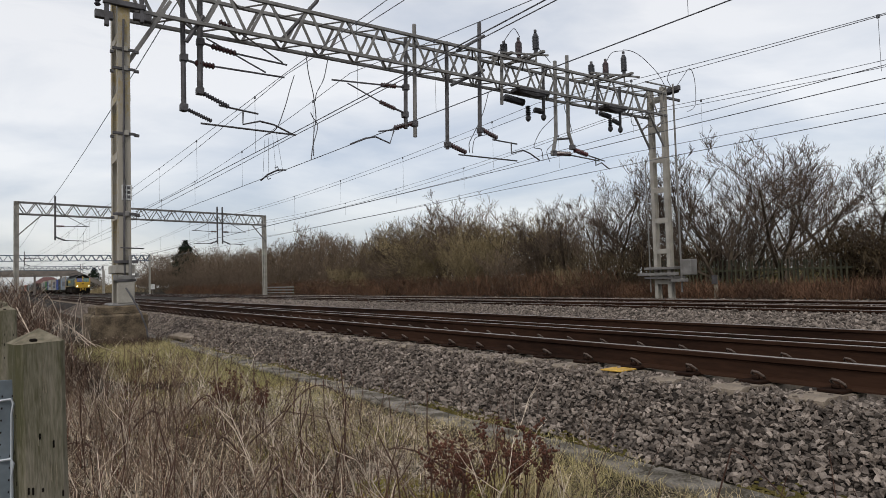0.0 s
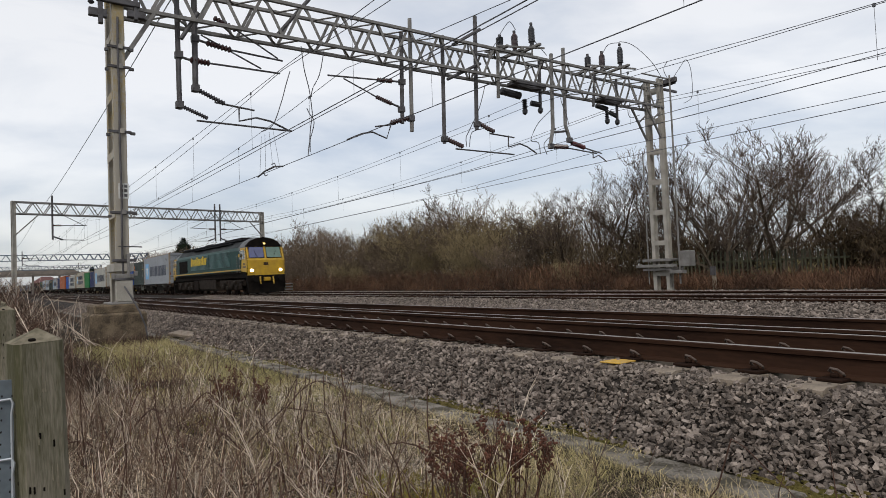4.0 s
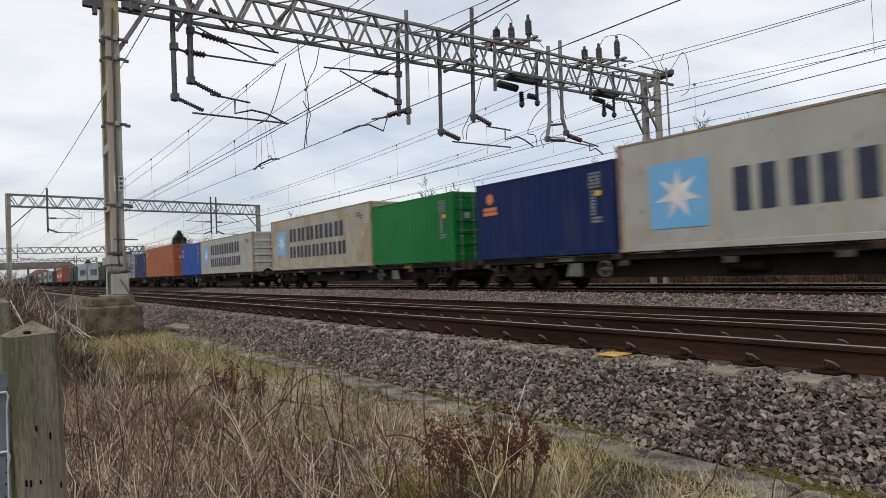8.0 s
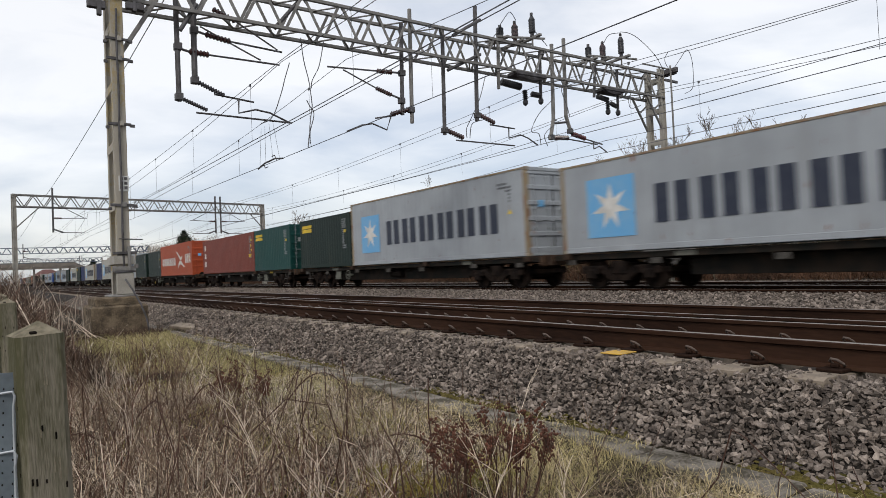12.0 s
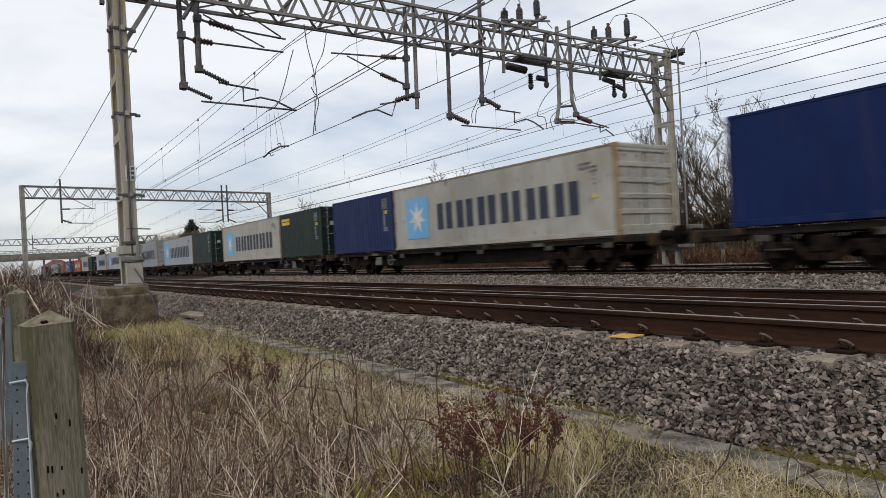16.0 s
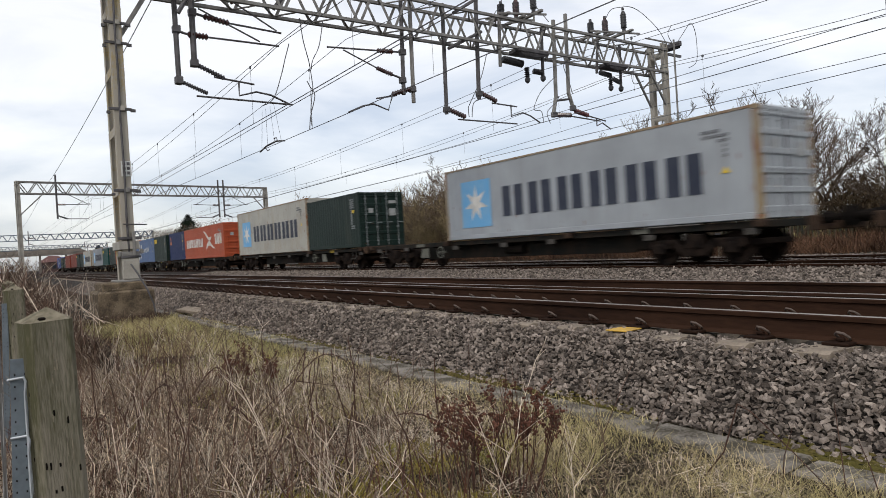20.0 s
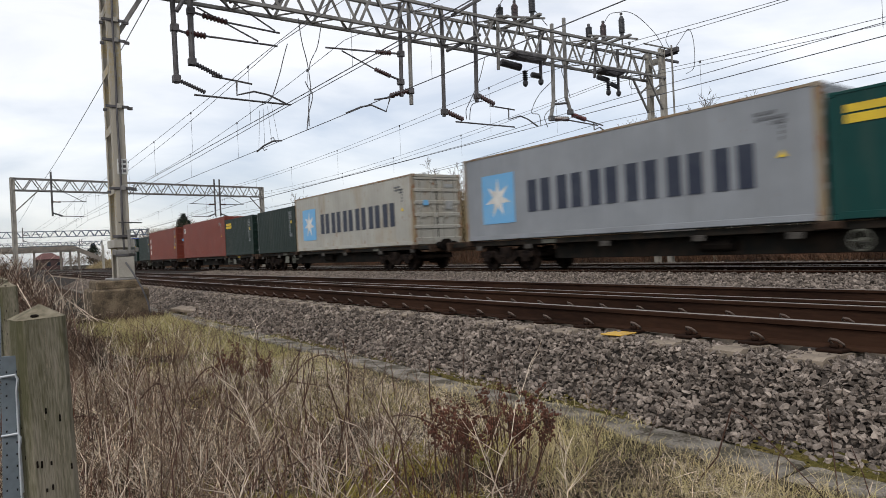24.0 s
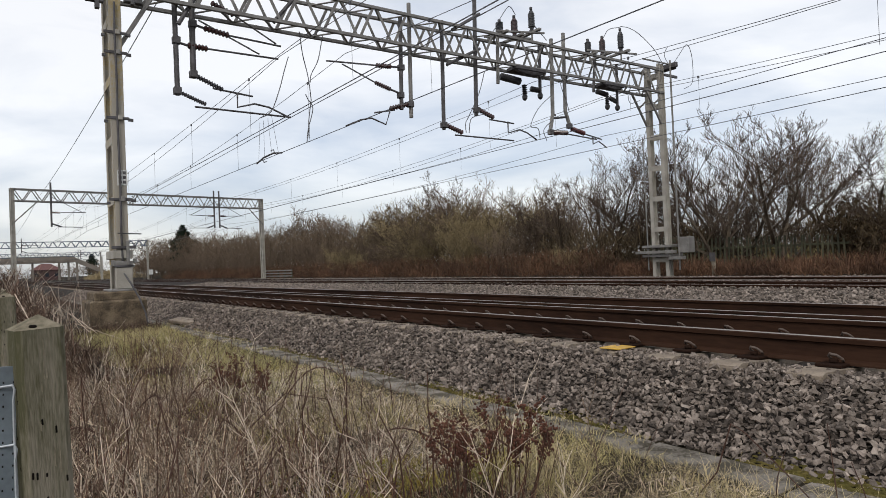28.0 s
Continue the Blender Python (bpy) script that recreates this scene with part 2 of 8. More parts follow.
M_BARK = mat("bark", (0.070, 0.054, 0.041), (0.125, 0.098, 0.070), 0.95, scale=2, fine=40, bump=0.3, spec=0.1, random_ob=0.3)
M_BRIDGE = mat("bridge_concrete", (0.215, 0.185, 0.155), (0.15, 0.13, 0.11), 0.9, scale=0.6, fine=8, bump=0.1)
M_TWIG = mat("twig", (0.112, 0.083, 0.062), (0.062, 0.046, 0.036), 0.95, scale=0.7, fine=12, bump=0, spec=0.08, random_ob=0.3)
# paler copy of the twig colour, distance haze painted into it
M_HAZETWIG = mat("hazed_twig", (0.185, 0.138, 0.100), (0.110, 0.082, 0.060), 0.95, scale=0.3, fine=6, bump=0, spec=0.05, random_ob=0.2)
M_TWIGG = mat("olive_twig", (0.300, 0.235, 0.128), (0.170, 0.132, 0.076), 0.95, scale=0.7, fine=12, bump=0, spec=0.08, random_ob=0.25)
M_THICKET = mat("dark_undergrowth", (0.150, 0.112, 0.068), (0.066, 0.050, 0.033), 0.95, scale=0.8, fine=14, bump=0, spec=0.05, island=0.4)
M_BRAMBLE = mat("dead_bramble", (0.190, 0.125, 0.092), (0.056, 0.038, 0.029), 0.95, scale=0.7, fine=10, bump=0, spec=0.08, island=0.55)
M_SHRUB = mat("dry_leaved_shrub", (0.080, 0.056, 0.032), (0.042, 0.032, 0.020), 0.95, scale=0.7, fine=10, bump=0, spec=0.08, island=0.45)
M_BRACKEN = mat("dead_bracken", (0.165, 0.090, 0.055), (0.062, 0.037, 0.026), 0.95, scale=0.5, fine=8, bump=0, spec=0.08, island=0.45)
M_STRAW = mat("dead_grass", (0.56, 0.450, 0.325), (0.280, 0.215, 0.150), 0.9, scale=0.9, fine=9, bump=0, spec=0.12, island=0.72)
# brown dead grass, darkened to paint in the shade low among the stems
M_SHADETHATCH = mat("brown_shaded_thatch", (0.190, 0.145, 0.098), (0.050, 0.038, 0.026), 0.95, scale=0.9, fine=9, bump=0, spec=0.08, island=0.6)
M_PALE = mat("bleached_stem", (0.66, 0.555, 0.445), (0.45, 0.365, 0.285), 0.85, scale=0.9, fine=9, bump=0, spec=0.15, island=0.45)
M_CLIP = mat("rusty_clip", (0.155, 0.118, 0.098), (0.080, 0.058, 0.046), 0.6, 0.3, scale=9, fine=60, bump=0.2)
M_TIE = mat("zinc_wire", (0.50, 0.53, 0.56), (0.36, 0.38, 0.40), 0.45, 0.3, scale=9, fine=60, bump=0.1)
M_ROD = mat("zinc_strip", (0.150, 0.178, 0.200), (0.100, 0.118, 0.132), 0.5, 0.2, scale=5, fine=60, bump=0.1)
M_TROUGH = mat("trough_concrete", (0.225, 0.200, 0.172), (0.072, 0.062, 0.045), 0.95, scale=4.5, fine=45, bump=0.8, lo=0.40, hi=0.58, spec=0.15, random_ob=0.2)
M_GREENGR = mat("short_grass", (0.345, 0.300, 0.125), (0.50, 0.405, 0.235), 0.9, scale=1.1, fine=9, bump=0, spec=0.12, island=0.35)
M_TUFT = mat("bright_moss", (0.205, 0.190, 0.032), (0.30, 0.235, 0.060), 0.95, scale=5, fine=50, bump=0, spec=0.08, island=0.4)
M_LAWN = mat("yellow_green_grass", (0.300, 0.275, 0.118), (0.43, 0.36, 0.185), 0.9, scale=1.1, fine=9, bump=0, spec=0.12, island=0.35)
M_CANE = mat("dark_bramble_cane", (0.050, 0.026, 0.019), (0.100, 0.058, 0.044), 0.8, scale=3, fine=25, bump=0.1, spec=0.15)
M_STALK = mat("dead_stalk", (0.075, 0.046, 0.033), (0.205, 0.145, 0.102), 0.9, scale=1.5, fine=20, bump=0, spec=0.1, island=0.4)
M_SEED = mat("red_brown_seed", (0.135, 0.060, 0.040), (0.075, 0.036, 0.026), 0.95, scale=6, fine=30, bump=0, spec=0.1, island=0.4)
M_CONIFER = mat("conifer_needles", (0.020, 0.032, 0.018), (0.012, 0.020, 0.012), 0.9, scale=1, fine=9, bump=0, spec=0.15, island=0.4)
M_BRICK = mat("far_brick", (0.085, 0.050, 0.045), (0.06, 0.036, 0.034), 0.9, scale=2, fine=30, bump=0.1)
M_SLATE = mat("far_roof", (0.135, 0.058, 0.052), (0.095, 0.046, 0.042), 0.8, scale=2, fine=30, bump=0.1)
M_FOUND = mat("old_mass_concrete", (0.180, 0.138, 0.093), (0.065, 0.050, 0.035), 0.95, scale=5, fine=40, bump=0.7, spec=0.12, depth=0.02)
M_PICKET = mat("old_picket_wood", (0.075, 0.072, 0.040), (0.035, 0.034, 0.022), 0.9, scale=3, fine=30, bump=0.3, random_ob=0.35)


# ---- geometry helpers ----
class Geo:
    def __init__(self):
        self.v, self.f, self.m = [], [], []

    def face(self, ids, slot=0):
        self.f.append(tuple(ids))
        self.m.append(slot)

    def box(self, x0, x1, y0, y1, z0, z1, slot=0):
        b = len(self.v)
        self.v += [(x, y, z) for x in (x0, x1) for y in (y0, y1) for z in (z0, z1)]
        for q in ((0, 1, 3, 2), (4, 6, 7, 5), (0, 4, 5, 1), (2, 3, 7, 6), (0, 2, 6, 4), (1, 5, 7, 3)):
            self.face([b + i for i in q], slot)
        return self

    def cbox(self, x0, x1, y0, y1, z0, z1, c=0.01, slot=0, m=None):
        """A box with chamfered edges, turned by m."""
        b = len(self.v)
        lo, hi = (x0, y0, z0), (x1, y1, z1)
        mid = Vector([(a + e) / 2 for a, e in zip(lo, hi)])
        c = min(c, *[(e - a) * 0.45 for a, e in zip(lo, hi)])
        ids, pts = {}, []
        for s in [(i, j, k) for i in (0, 1) for j in (0, 1) for k in (0, 1)]:
            for ax in range(3):
                p = [hi[a] if s[a] else lo[a] for a in range(3)]
                for a in range(3):
                    if a != ax:
                        p[a] += -c if s[a] else c
                ids[s, ax] = len(pts)
                pts.append(Vector(p))
        quads = []
        for ax in range(3):
            u, w = [a for a in range(3) if a != ax]
            for side in (0, 1):
                q = []
                for i, j in ((0, 0), (1, 0), (1, 1), (0, 1)):
                    s = [0, 0, 0]
                    s[ax], s[u], s[w] = side, i, j
                    q.append(ids[tuple(s), ax])
                quads.append(q)
            for i in (0, 1):
                for j in (0, 1):
                    a, e = [0, 0, 0], [0, 0, 0]
                    a[u], a[w], a[ax] = i, j, 0
                    e[u], e[w], e[ax] = i, j, 1
                    quads.append([ids[tuple(a), u], ids[tuple(e), u], ids[tuple(e), w], ids[tuple(a), w]])
        for s in [(i, j, k) for i in (0, 1) for j in (0, 1) for k in (0, 1)]:
            quads.append([ids[s, 0], ids[s, 1], ids[s, 2]])
        for q in quads:
            nrm = (pts[q[1]] - pts[q[0]]).cross(pts[q[2]] - pts[q[0]])
            cen = sum((pts[i] for i in q), Vector()) / len(q)
            if nrm.dot(cen - mid) < 0:
                q.reverse()
            self.face([b + i for i in q], slot)
        self.v += [tuple(m @ p) if m else tuple(p) for p in pts]
        return self

    def beam(self, p, q, w, h=None, slot=0, up=(0, 0, 1), c=0.006):
        """A bar of section w x h from p to q."""
        p, q = Vector(p), Vector(q)
        d = q - p
        ln = d.length
        d.normalize()
        u = Vector(up)
        if abs(d.dot(u)) > 0.98:
            u = Vector((0, 1, 0))
        r = d.cross(u).normalized()
        u = r.cross(d)
        m = Matrix((r, d, u)).transposed().to_4x4()
        m.translation = p
        h = h or w
        return self.cbox(-w / 2, w / 2, 0, ln, -h / 2, h / 2, c, slot, m)

    def tube(self, pts, r, n=6, slot=0, caps=True):
        """A round tube through points; r is a number or one for each point."""
        pts = [Vector(p) for p in pts]
        b = len(self.v)
        rs = r if isinstance(r, (list, tuple)) else [r] * len(pts)
        for i, p in enumerate(pts):
            d = (pts[min(i + 1, len(pts) - 1)] - pts[max(i - 1, 0)]).normalized()
            a = d.cross(Vector((0, 0, 1)) if abs(d.z) < 0.9 else Vector((1, 0, 0))).normalized()
            e = d.cross(a)
            for k in range(n):
                t = 2 * math.pi * k / n
                self.v.append(tuple(p + (a * math.cos(t) + e * math.sin(t)) * rs[i]))
        for i in range(len(pts) - 1):
            for k in range(n):
                self.face((b + i * n + k, b + i * n + (k + 1) % n, b + (i + 1) * n + (k + 1) % n, b + (i + 1) * n + k), slot)
        if caps:
            self.face([b + k for k in range(n)][::-1], slot)
            self.face([b + (len(pts) - 1) * n + k for k in range(n)], slot)
        return self

    def sheds(self, p, q, r, count, slot=0, n=8):
        """A ribbed insulator from p to q."""
        p, q = Vector(p), Vector(q)
        pts, rs = [], []
        for i in range(count * 2 + 1):
            pts.append(p.lerp(q, i / (count * 2)))
            rs.append(r if i % 2 else r * 0.5)
        return self.tube(pts, rs, n, slot)

    def prism(self, outline, y0, y1, slot=0, caps=True):
        """An outline of (x, z) drawn out along y."""
        b, n = len(self.v), len(outline)
        self.v += [(x, y0, z) for x, z in outline] + [(x, y1, z) for x, z in outline]
        for k in range(n):
            self.face((b + k, b + (k + 1) % n, b + n + (k + 1) % n, b + n + k), slot)
        if caps:
            self.face([b + k for k in range(n)][::-1], slot)
            self.face([b + n + k for k in range(n)], slot)
        return self

    def plate(self, outline, x, thick, slot=0):
        """A flat shape of (y, z), its face at x towards -x, of that thickness."""
        b, n = len(self.v), len(outline)
        self.v += [(x, y, z) for y, z in outline] + [(x + thick, y, z) for y, z in outline]
        self.face([b + k for k in range(n)], slot)
        self.face([b + n + k for k in range(n)][::-1], slot)
        for k in range(n):
            self.face((b + k, b + n + k, b + n + (k + 1) % n, b + (k + 1) % n), slot)
        return self

    def mesh(self, name, mats, smooth=False):
        me = bpy.data.meshes.new(name)
        me.from_pydata(self.v, [], self.f)
        for x in mats if isinstance(mats, (list, tuple)) else [mats]:
            me.materials.append(x)
        if max(self.m, default=0):
            me.polygons.foreach_set("material_index", self.m)
        if smooth:
            me.polygons.foreach_set("use_smooth", [True] * len(me.polygons))
        bm = bmesh.new()
        bm.from_mesh(me)
        if len(bm.faces) < 4000:
            bmesh.ops.recalc_face_normals(bm, faces=bm.faces)
            bm.to_mesh(me)
        bm.free()
        me.update()
        return me


def part(name, geo, material, parent=None, label="", smooth=False, m=None):
    """Links a shape (or a mesh that others share) as one object under a thing or a part."""
    me = geo if isinstance(geo, bpy.types.Mesh) else geo.mesh(name, material, smooth)
    ob = new(name, me)
    if parent:
        ob.parent = parent
    if m is not None:
        ob.matrix_basis = m
    if label:
        ob["label"] = label
    return ob


def thing(name, label, category, group="", kind="", m=None):
    ob = tagged(new(name), label, category, group, kind)
    ob.empty_display_size = 0.2
    if m is not None:
        ob.matrix_basis = m
    return ob


def np_mesh(name, verts, faces, material):
    me = bpy.data.meshes.new(name)
    verts, faces = np.asarray(verts, dtype=np.float32), np.asarray(faces, dtype=np.int32)
    k = faces.shape[1]
    me.vertices.add(len(verts))
    me.vertices.foreach_set("co", verts.ravel())
    me.loops.add(faces.size)
    me.loops.foreach_set("vertex_index", faces.ravel())
    me.polygons.add(len(faces))
    me.polygons.foreach_set("loop_start", np.arange(0, faces.size, k, dtype=np.int32))
    me.materials.append(material)
    me.update(calc_edges=True)
    me.validate()
    me.shade_flat()
    return me


rng = np.random.default_rng(7)

# ---- plan: the tracks run along Y; z = 0 is the rail top of the first track ----
T1, T2, T3, T4 = 5.55, 8.97, 15.24, 18.66
Z1, Z2, Z3, Z4 = 0.0, -0.20, -0.22, -0.28
PROFILE = [(-3000, -0.62), (-40, -0.62), (2.6, -0.60), (3.46, -0.58), (20.6, -0.60), (21.2, -0.42), (24.0, -0.42), (60, -0.3), (3000, -0.3)]


def ground_z(x):
    return float(np.interp(x, [p[0] for p in PROFILE], [p[1] for p in PROFILE]))


g = Geo()
ys = [-3000, -300, -60, -20, -5, 0, 5, 10, 20, 40, 80, 160, 320, 800, 4000]
xs = [-3000, -300, -40, -10, -3, 0, 1.3, 2.6, 3.46, 8, 14, 20.6, 21.2, 24.0, 30, 60, 300, 3000]
for y in ys:
    for x in xs:
        g.v.append((x, y, ground_z(x)))
for j in range(len(ys) - 1):
    for i in range(len(xs) - 1):
        a = j * len(xs) + i
        g.face((a, a + 1, a + len(xs) + 1, a + len(xs)))
tagged(part("ground", g, M_GROUND), "rough brown grassy ground beside the railway", "ground", kind="structure")

BED = [(3.40, -0.60), (3.55, -0.56), (3.95, -0.37), (4.25, -0.215), (4.45, -0.205), (4.9, -0.25), (6.3, -0.25), (6.75, -0.245), (7.35, -0.38), (7.7, -0.40), (10.3, -0.37), (10.9, -0.42),
       (12.6, -0.42), (13.4, -0.345), (14.0, -0.315), (14.44, -0.305), (14.6, -0.33), (15.9, -0.33), (16.06, -0.305), (16.7, -0.30), (17.5, -0.33), (17.85, -0.345), (18.0, -0.38), (19.3, -0.38), (19.46, -0.34), (20.3, -0.33), (20.8, -0.36), (21.3, -0.50)]


def shaded_ballast_bed():
    """Ballast of all four tracks, finely uneven where it is near; its dark colour paints the shade in the gaps."""
    x_lines = sorted(set([p[0] for p in BED] + list(np.arange(3.4, 7.0, 0.09)) + list(np.arange(7, 21.3, 0.3))))
    y_lines = list(np.arange(-6, 26, 0.12)) + list(np.arange(26, 60, 1.0)) + [80, 120, 200, 400, 900]
    y_lines = [-900, -200, -60] + y_lines
    gx, gy = np.meshgrid(x_lines, y_lines)
    gz = np.interp(gx, [p[0] for p in BED], [p[1] for p in BED])
    gz = gz + np.where((gy < 26) & (gy > -6), rng.uniform(-0.040, -0.006, gz.shape), 0)
    nx, ny = len(x_lines), len(y_lines)
    idx = np.arange(nx * ny).reshape(ny, nx)
    faces = np.stack([idx[:-1, :-1], idx[:-1, 1:], idx[1:, 1:], idx[1:, :-1]], -1).reshape(-1, 4)
    return np_mesh("ballast", np.stack([gx, gy, gz], -1).reshape(-1, 3), faces, M_BEDSHADE)


tagged(new("ballast", shaded_ballast_bed()), "grey-brown crushed stone ballast bed of four tracks, darkened for shade between stones", "ballast", kind="structure")

# ---- tracks ----
RAIL = [(-0.072, -0.182), (0.072, -0.182), (0.072, -0.171), (0.012, -0.150), (0.009, -0.050), (0.034, -0.040), (0.036, -0.012), (0.030, -0.003),
        (0.018, 0.0), (-0.018, 0.0), (-0.030, -0.003), (-0.036, -0.012), (-0.034, -0.040), (-0.009, -0.050), (-0.012, -0.150), (-0.072, -0.171)]


def rail_mesh():
    gg = Geo()
    gg.prism(RAIL, -80, 420)
    for k in (7, 8, 9):
        gg.m[k] = 1
    return gg.mesh("rail", [M_RUST, M_STEEL])


RAIL_ME = rail_mesh()
gg = Geo()
gg.prism([(-1.25, -0.40), (1.25, -0.40), (1.25, -0.205), (1.20, -0.186), (0.45, -0.205), (-0.45, -0.205), (-1.20, -0.186), (-1.25, -0.205)], -0.115, 0.115)
SLEEPER_ME = gg.mesh("sleeper", [M_SLEEPER])
gg = Geo()
gg.cbox(-0.20, -0.03, -0.085, 0.085, -0.190, -0.168, 0.005, slot=1)
gg.cbox(-0.125, -0.085, -0.026, 0.026, -0.168, -0.138, 0.008, slot=1)
gg.tube([(-0.055, -0.040, -0.156), (-0.085, -0.048, -0.140), (-0.110, -0.020, -0.112), (-0.108, 0.022, -0.106), (-0.078, 0.046, -0.126), (-0.052, 0.034, -0.150)], 0.0095, 7)
CLIP_ME = gg.mesh("rail_clip", [M_CLIP, M_RUST])


def track(x, z, label, y0, y1, pitch, start, clips, cant=0.0):
    tr = thing("railway_track", label, "railway track", "four parallel tracks", "structure", pose(x, 0, z - 0.7535 * math.sin(radians(cant)), 0, cant, 0))
    rails = [part("rail", RAIL_ME, None, tr, "rust-brown rail with a polished top", m=pose(s * 0.7535, 0, 0)) for s in (-1, 1)]
    y, i = start, 0
    while y < y1:
        part("sleeper", SLEEPER_ME, None, tr, m=pose(random.uniform(-0.02, 0.02), y, random.uniform(-0.006, 0.004), 0, 0, random.uniform(-0.5, 0.5)))
        if clips and 20 < i < 110:
            for r in rails:
                part("rail_clip", CLIP_ME, None, r, m=pose(0, y, 0))
        y += pitch
        i += 1
    return tr


tr_1 = track(T1, Z1, "railway track of rusty rails clipped to concrete sleepers", -3, 70, 0.56, -3.0 - 0.51 - 0.56 * 24, True, 1.7)
track(T2, Z2, "railway track lying lower behind the first one", 0, 60, 0.62, 0.2 - 0.62 * 20, False)
track(T3, Z3, "railway track on which the freight train runs", 0, 60, 0.62, 4.0 - 0.62 * 26, False)
track(T4, Z4, "far railway track next to the brown scrub", 0, 60, 0.62, 6.0 - 0.62 * 30, False)
part("marker_plate", Geo().cbox(-0.13, 0.13, -0.10, 0.10, 0, 0.012, 0.004), M_YELLOW, tr_1, "yellow painted patch on a sleeper end", m=pose(4.44 - T1, 3.73, -0.186, 0, 0, 8))


def stone_cloud(name, x0, x1, y0, y1, gap, layers, fine=False):
    """Loose angular stones packed side by side in layers on the ballast."""
    if fine:
        # an eight-cornered block, one corner struck off
        base = np.array([(-1, -1, -1), (1, -1, -1), (1, 1, -1), (-1, 1, -1), (-1, -1, 1), (1, -1, 1), (-1, 1, 1), (1, 0.1, 0.9), (0.1, 1, 0.9), (1, 1, 0.0)]) * 0.44
        quad = np.array([(0, 2, 1), (0, 3, 2), (0, 1, 5), (0, 5, 4), (0, 4, 6), (0, 6, 3), (1, 2, 9), (1, 9, 7), (1, 7, 5), (3, 6, 8), (3, 8, 9), (3, 9, 2), (4, 5, 7), (4, 7, 8), (4, 8, 6), (7, 9, 8)])
    else:
        base = np.array([(-1, -1, -0.8), (1, -0.8, -1), (0.8, 1, -0.8), (-1, 0.9, -1), (-0.7, -0.8, 0.9), (0.9, -0.6, 0.7), (0.2, 0.9, 0.9)]) * 0.46
        quad = np.array([(0, 2, 1), (0, 3, 2), (0, 1, 5), (0, 5, 4), (1, 2, 5), (2, 6, 5), (2, 3, 6), (3, 0, 4), (3, 4, 6), (4, 5, 6)])
    px, py, pz = [], [], []
    for depth, share in layers:
        gx, gy = np.meshgrid(np.arange(x0, x1, gap), np.arange(y0, y1, gap))
        gx = gx.ravel() + rng.uniform(-0.5, 0.5, gx.size) * gap + rng.uniform(0, gap)
        gy = gy.ravel() + rng.uniform(-0.5, 0.5, gy.size) * gap + rng.uniform(0, gap)
        k = rng.uniform(0, 1, gx.size) < share
        px.append(gx[k]), py.append(gy[k]), pz.append(depth + rng.uniform(-0.008, 0.008, k.sum()))
    px, py, pz = np.concatenate(px), np.concatenate(py), np.concatenate(pz)
    # the sleeper ends of the first track stay partly bare
    bare = (px > 4.52) & (px < 4.75) & (np.abs((py + 3.51 + 0.28) % 0.56 - 0.28) < 0.11) & (rng.uniform(0, 1, len(px)) < 0.80)
    px, py, pz = px[~bare], py[~bare], pz[~bare]
    n = len(px)
    pz = pz + np.interp(px, [p[0] for p in BED], [p[1] for p in BED])
    v = base[None] * (1 + rng.uniform(-0.62, 0.38, (n, len(base), 3)))
    v = v * (gap * rng.uniform(0.7, 1.3, (n, 1, 1)) * np.stack([rng.uniform(0.85, 1.45, n), rng.uniform(0.65, 1.10, n), rng.uniform(0.40, 0.72, n)], -1)[:, None])
    # each stone lies turned about the upright and tipped to some side
    q = rng.normal(size=(n, 4)) * np.array([1.0, 0.48, 0.48, 1.0])
    q /= np.linalg.norm(q, axis=1, keepdims=True)
    w, x, y, z = q.T
    rot = np.stack([1 - 2 * (y * y + z * z), 2 * (x * y - z * w), 2 * (x * z + y * w), 2 * (x * y + z * w), 1 - 2 * (x * x + z * z), 2 * (y * z - x * w),
                    2 * (x * z - y * w), 2 * (y * z + x * w), 1 - 2 * (x * x + y * y)], -1).reshape(n, 3, 3)
    v = np.einsum("nij,nkj->nki", rot, v) + np.stack([px, py, pz], -1)[:, None]
    f = (quad[None] + (np.arange(n) * len(base))[:, None, None]).reshape(-1, quad.shape[1])
    return tagged(new(name, np_mesh(name, v.reshape(-1, 3), f, M_STONE)), "loose angular grey and brown ballast stones", "ballast", kind="stuff")


FAR_LAYERS = ((-0.02, 1.0), (0.012, 0.5), (0.038, 0.18))
NEAR_LAYERS = ((-0.022, 1.0), (0.004, 0.62), (0.024, 0.20))
stone_cloud("ballast_stones", 3.49, 4.66, 0.6, 7, 0.034, NEAR_LAYERS, True)
stone_cloud("ballast_stones", 3.49, 4.66, 7, 20, 0.041, NEAR_LAYERS)
stone_cloud("ballast_stones", 3.49, 4.66, 20, 44, 0.055, NEAR_LAYERS)
stone_cloud("ballast_stones", 3.49, 4.66, -14, 0.6, 0.075, NEAR_LAYERS)
stone_cloud("ballast_stones", 9.85, 14.3, -12, 3.5, 0.14, NEAR_LAYERS)
stone_cloud("ballast_stones", 6.45, 7.9, 1, 18, 0.060, NEAR_LAYERS[:2])
stone_cloud("ballast_stones", 9.85, 14.3, 3.5, 26, 0.064, FAR_LAYERS)
stone_cloud("ballast_stones", 9.85, 14.3, 26, 52, 0.10, NEAR_LAYERS[:2])
stone_cloud("ballast_stones", 16.1, 17.8, 5, 48, 0.09, NEAR_LAYERS[:2])
stone_cloud("ballast_stones", 19.5, 21.2, 5, 60, 0.09, NEAR_LAYERS[:2])
stone_cloud("ballast_stones", 14.56, 15.92, 4, 40, 0.09, NEAR_LAYERS[:1])

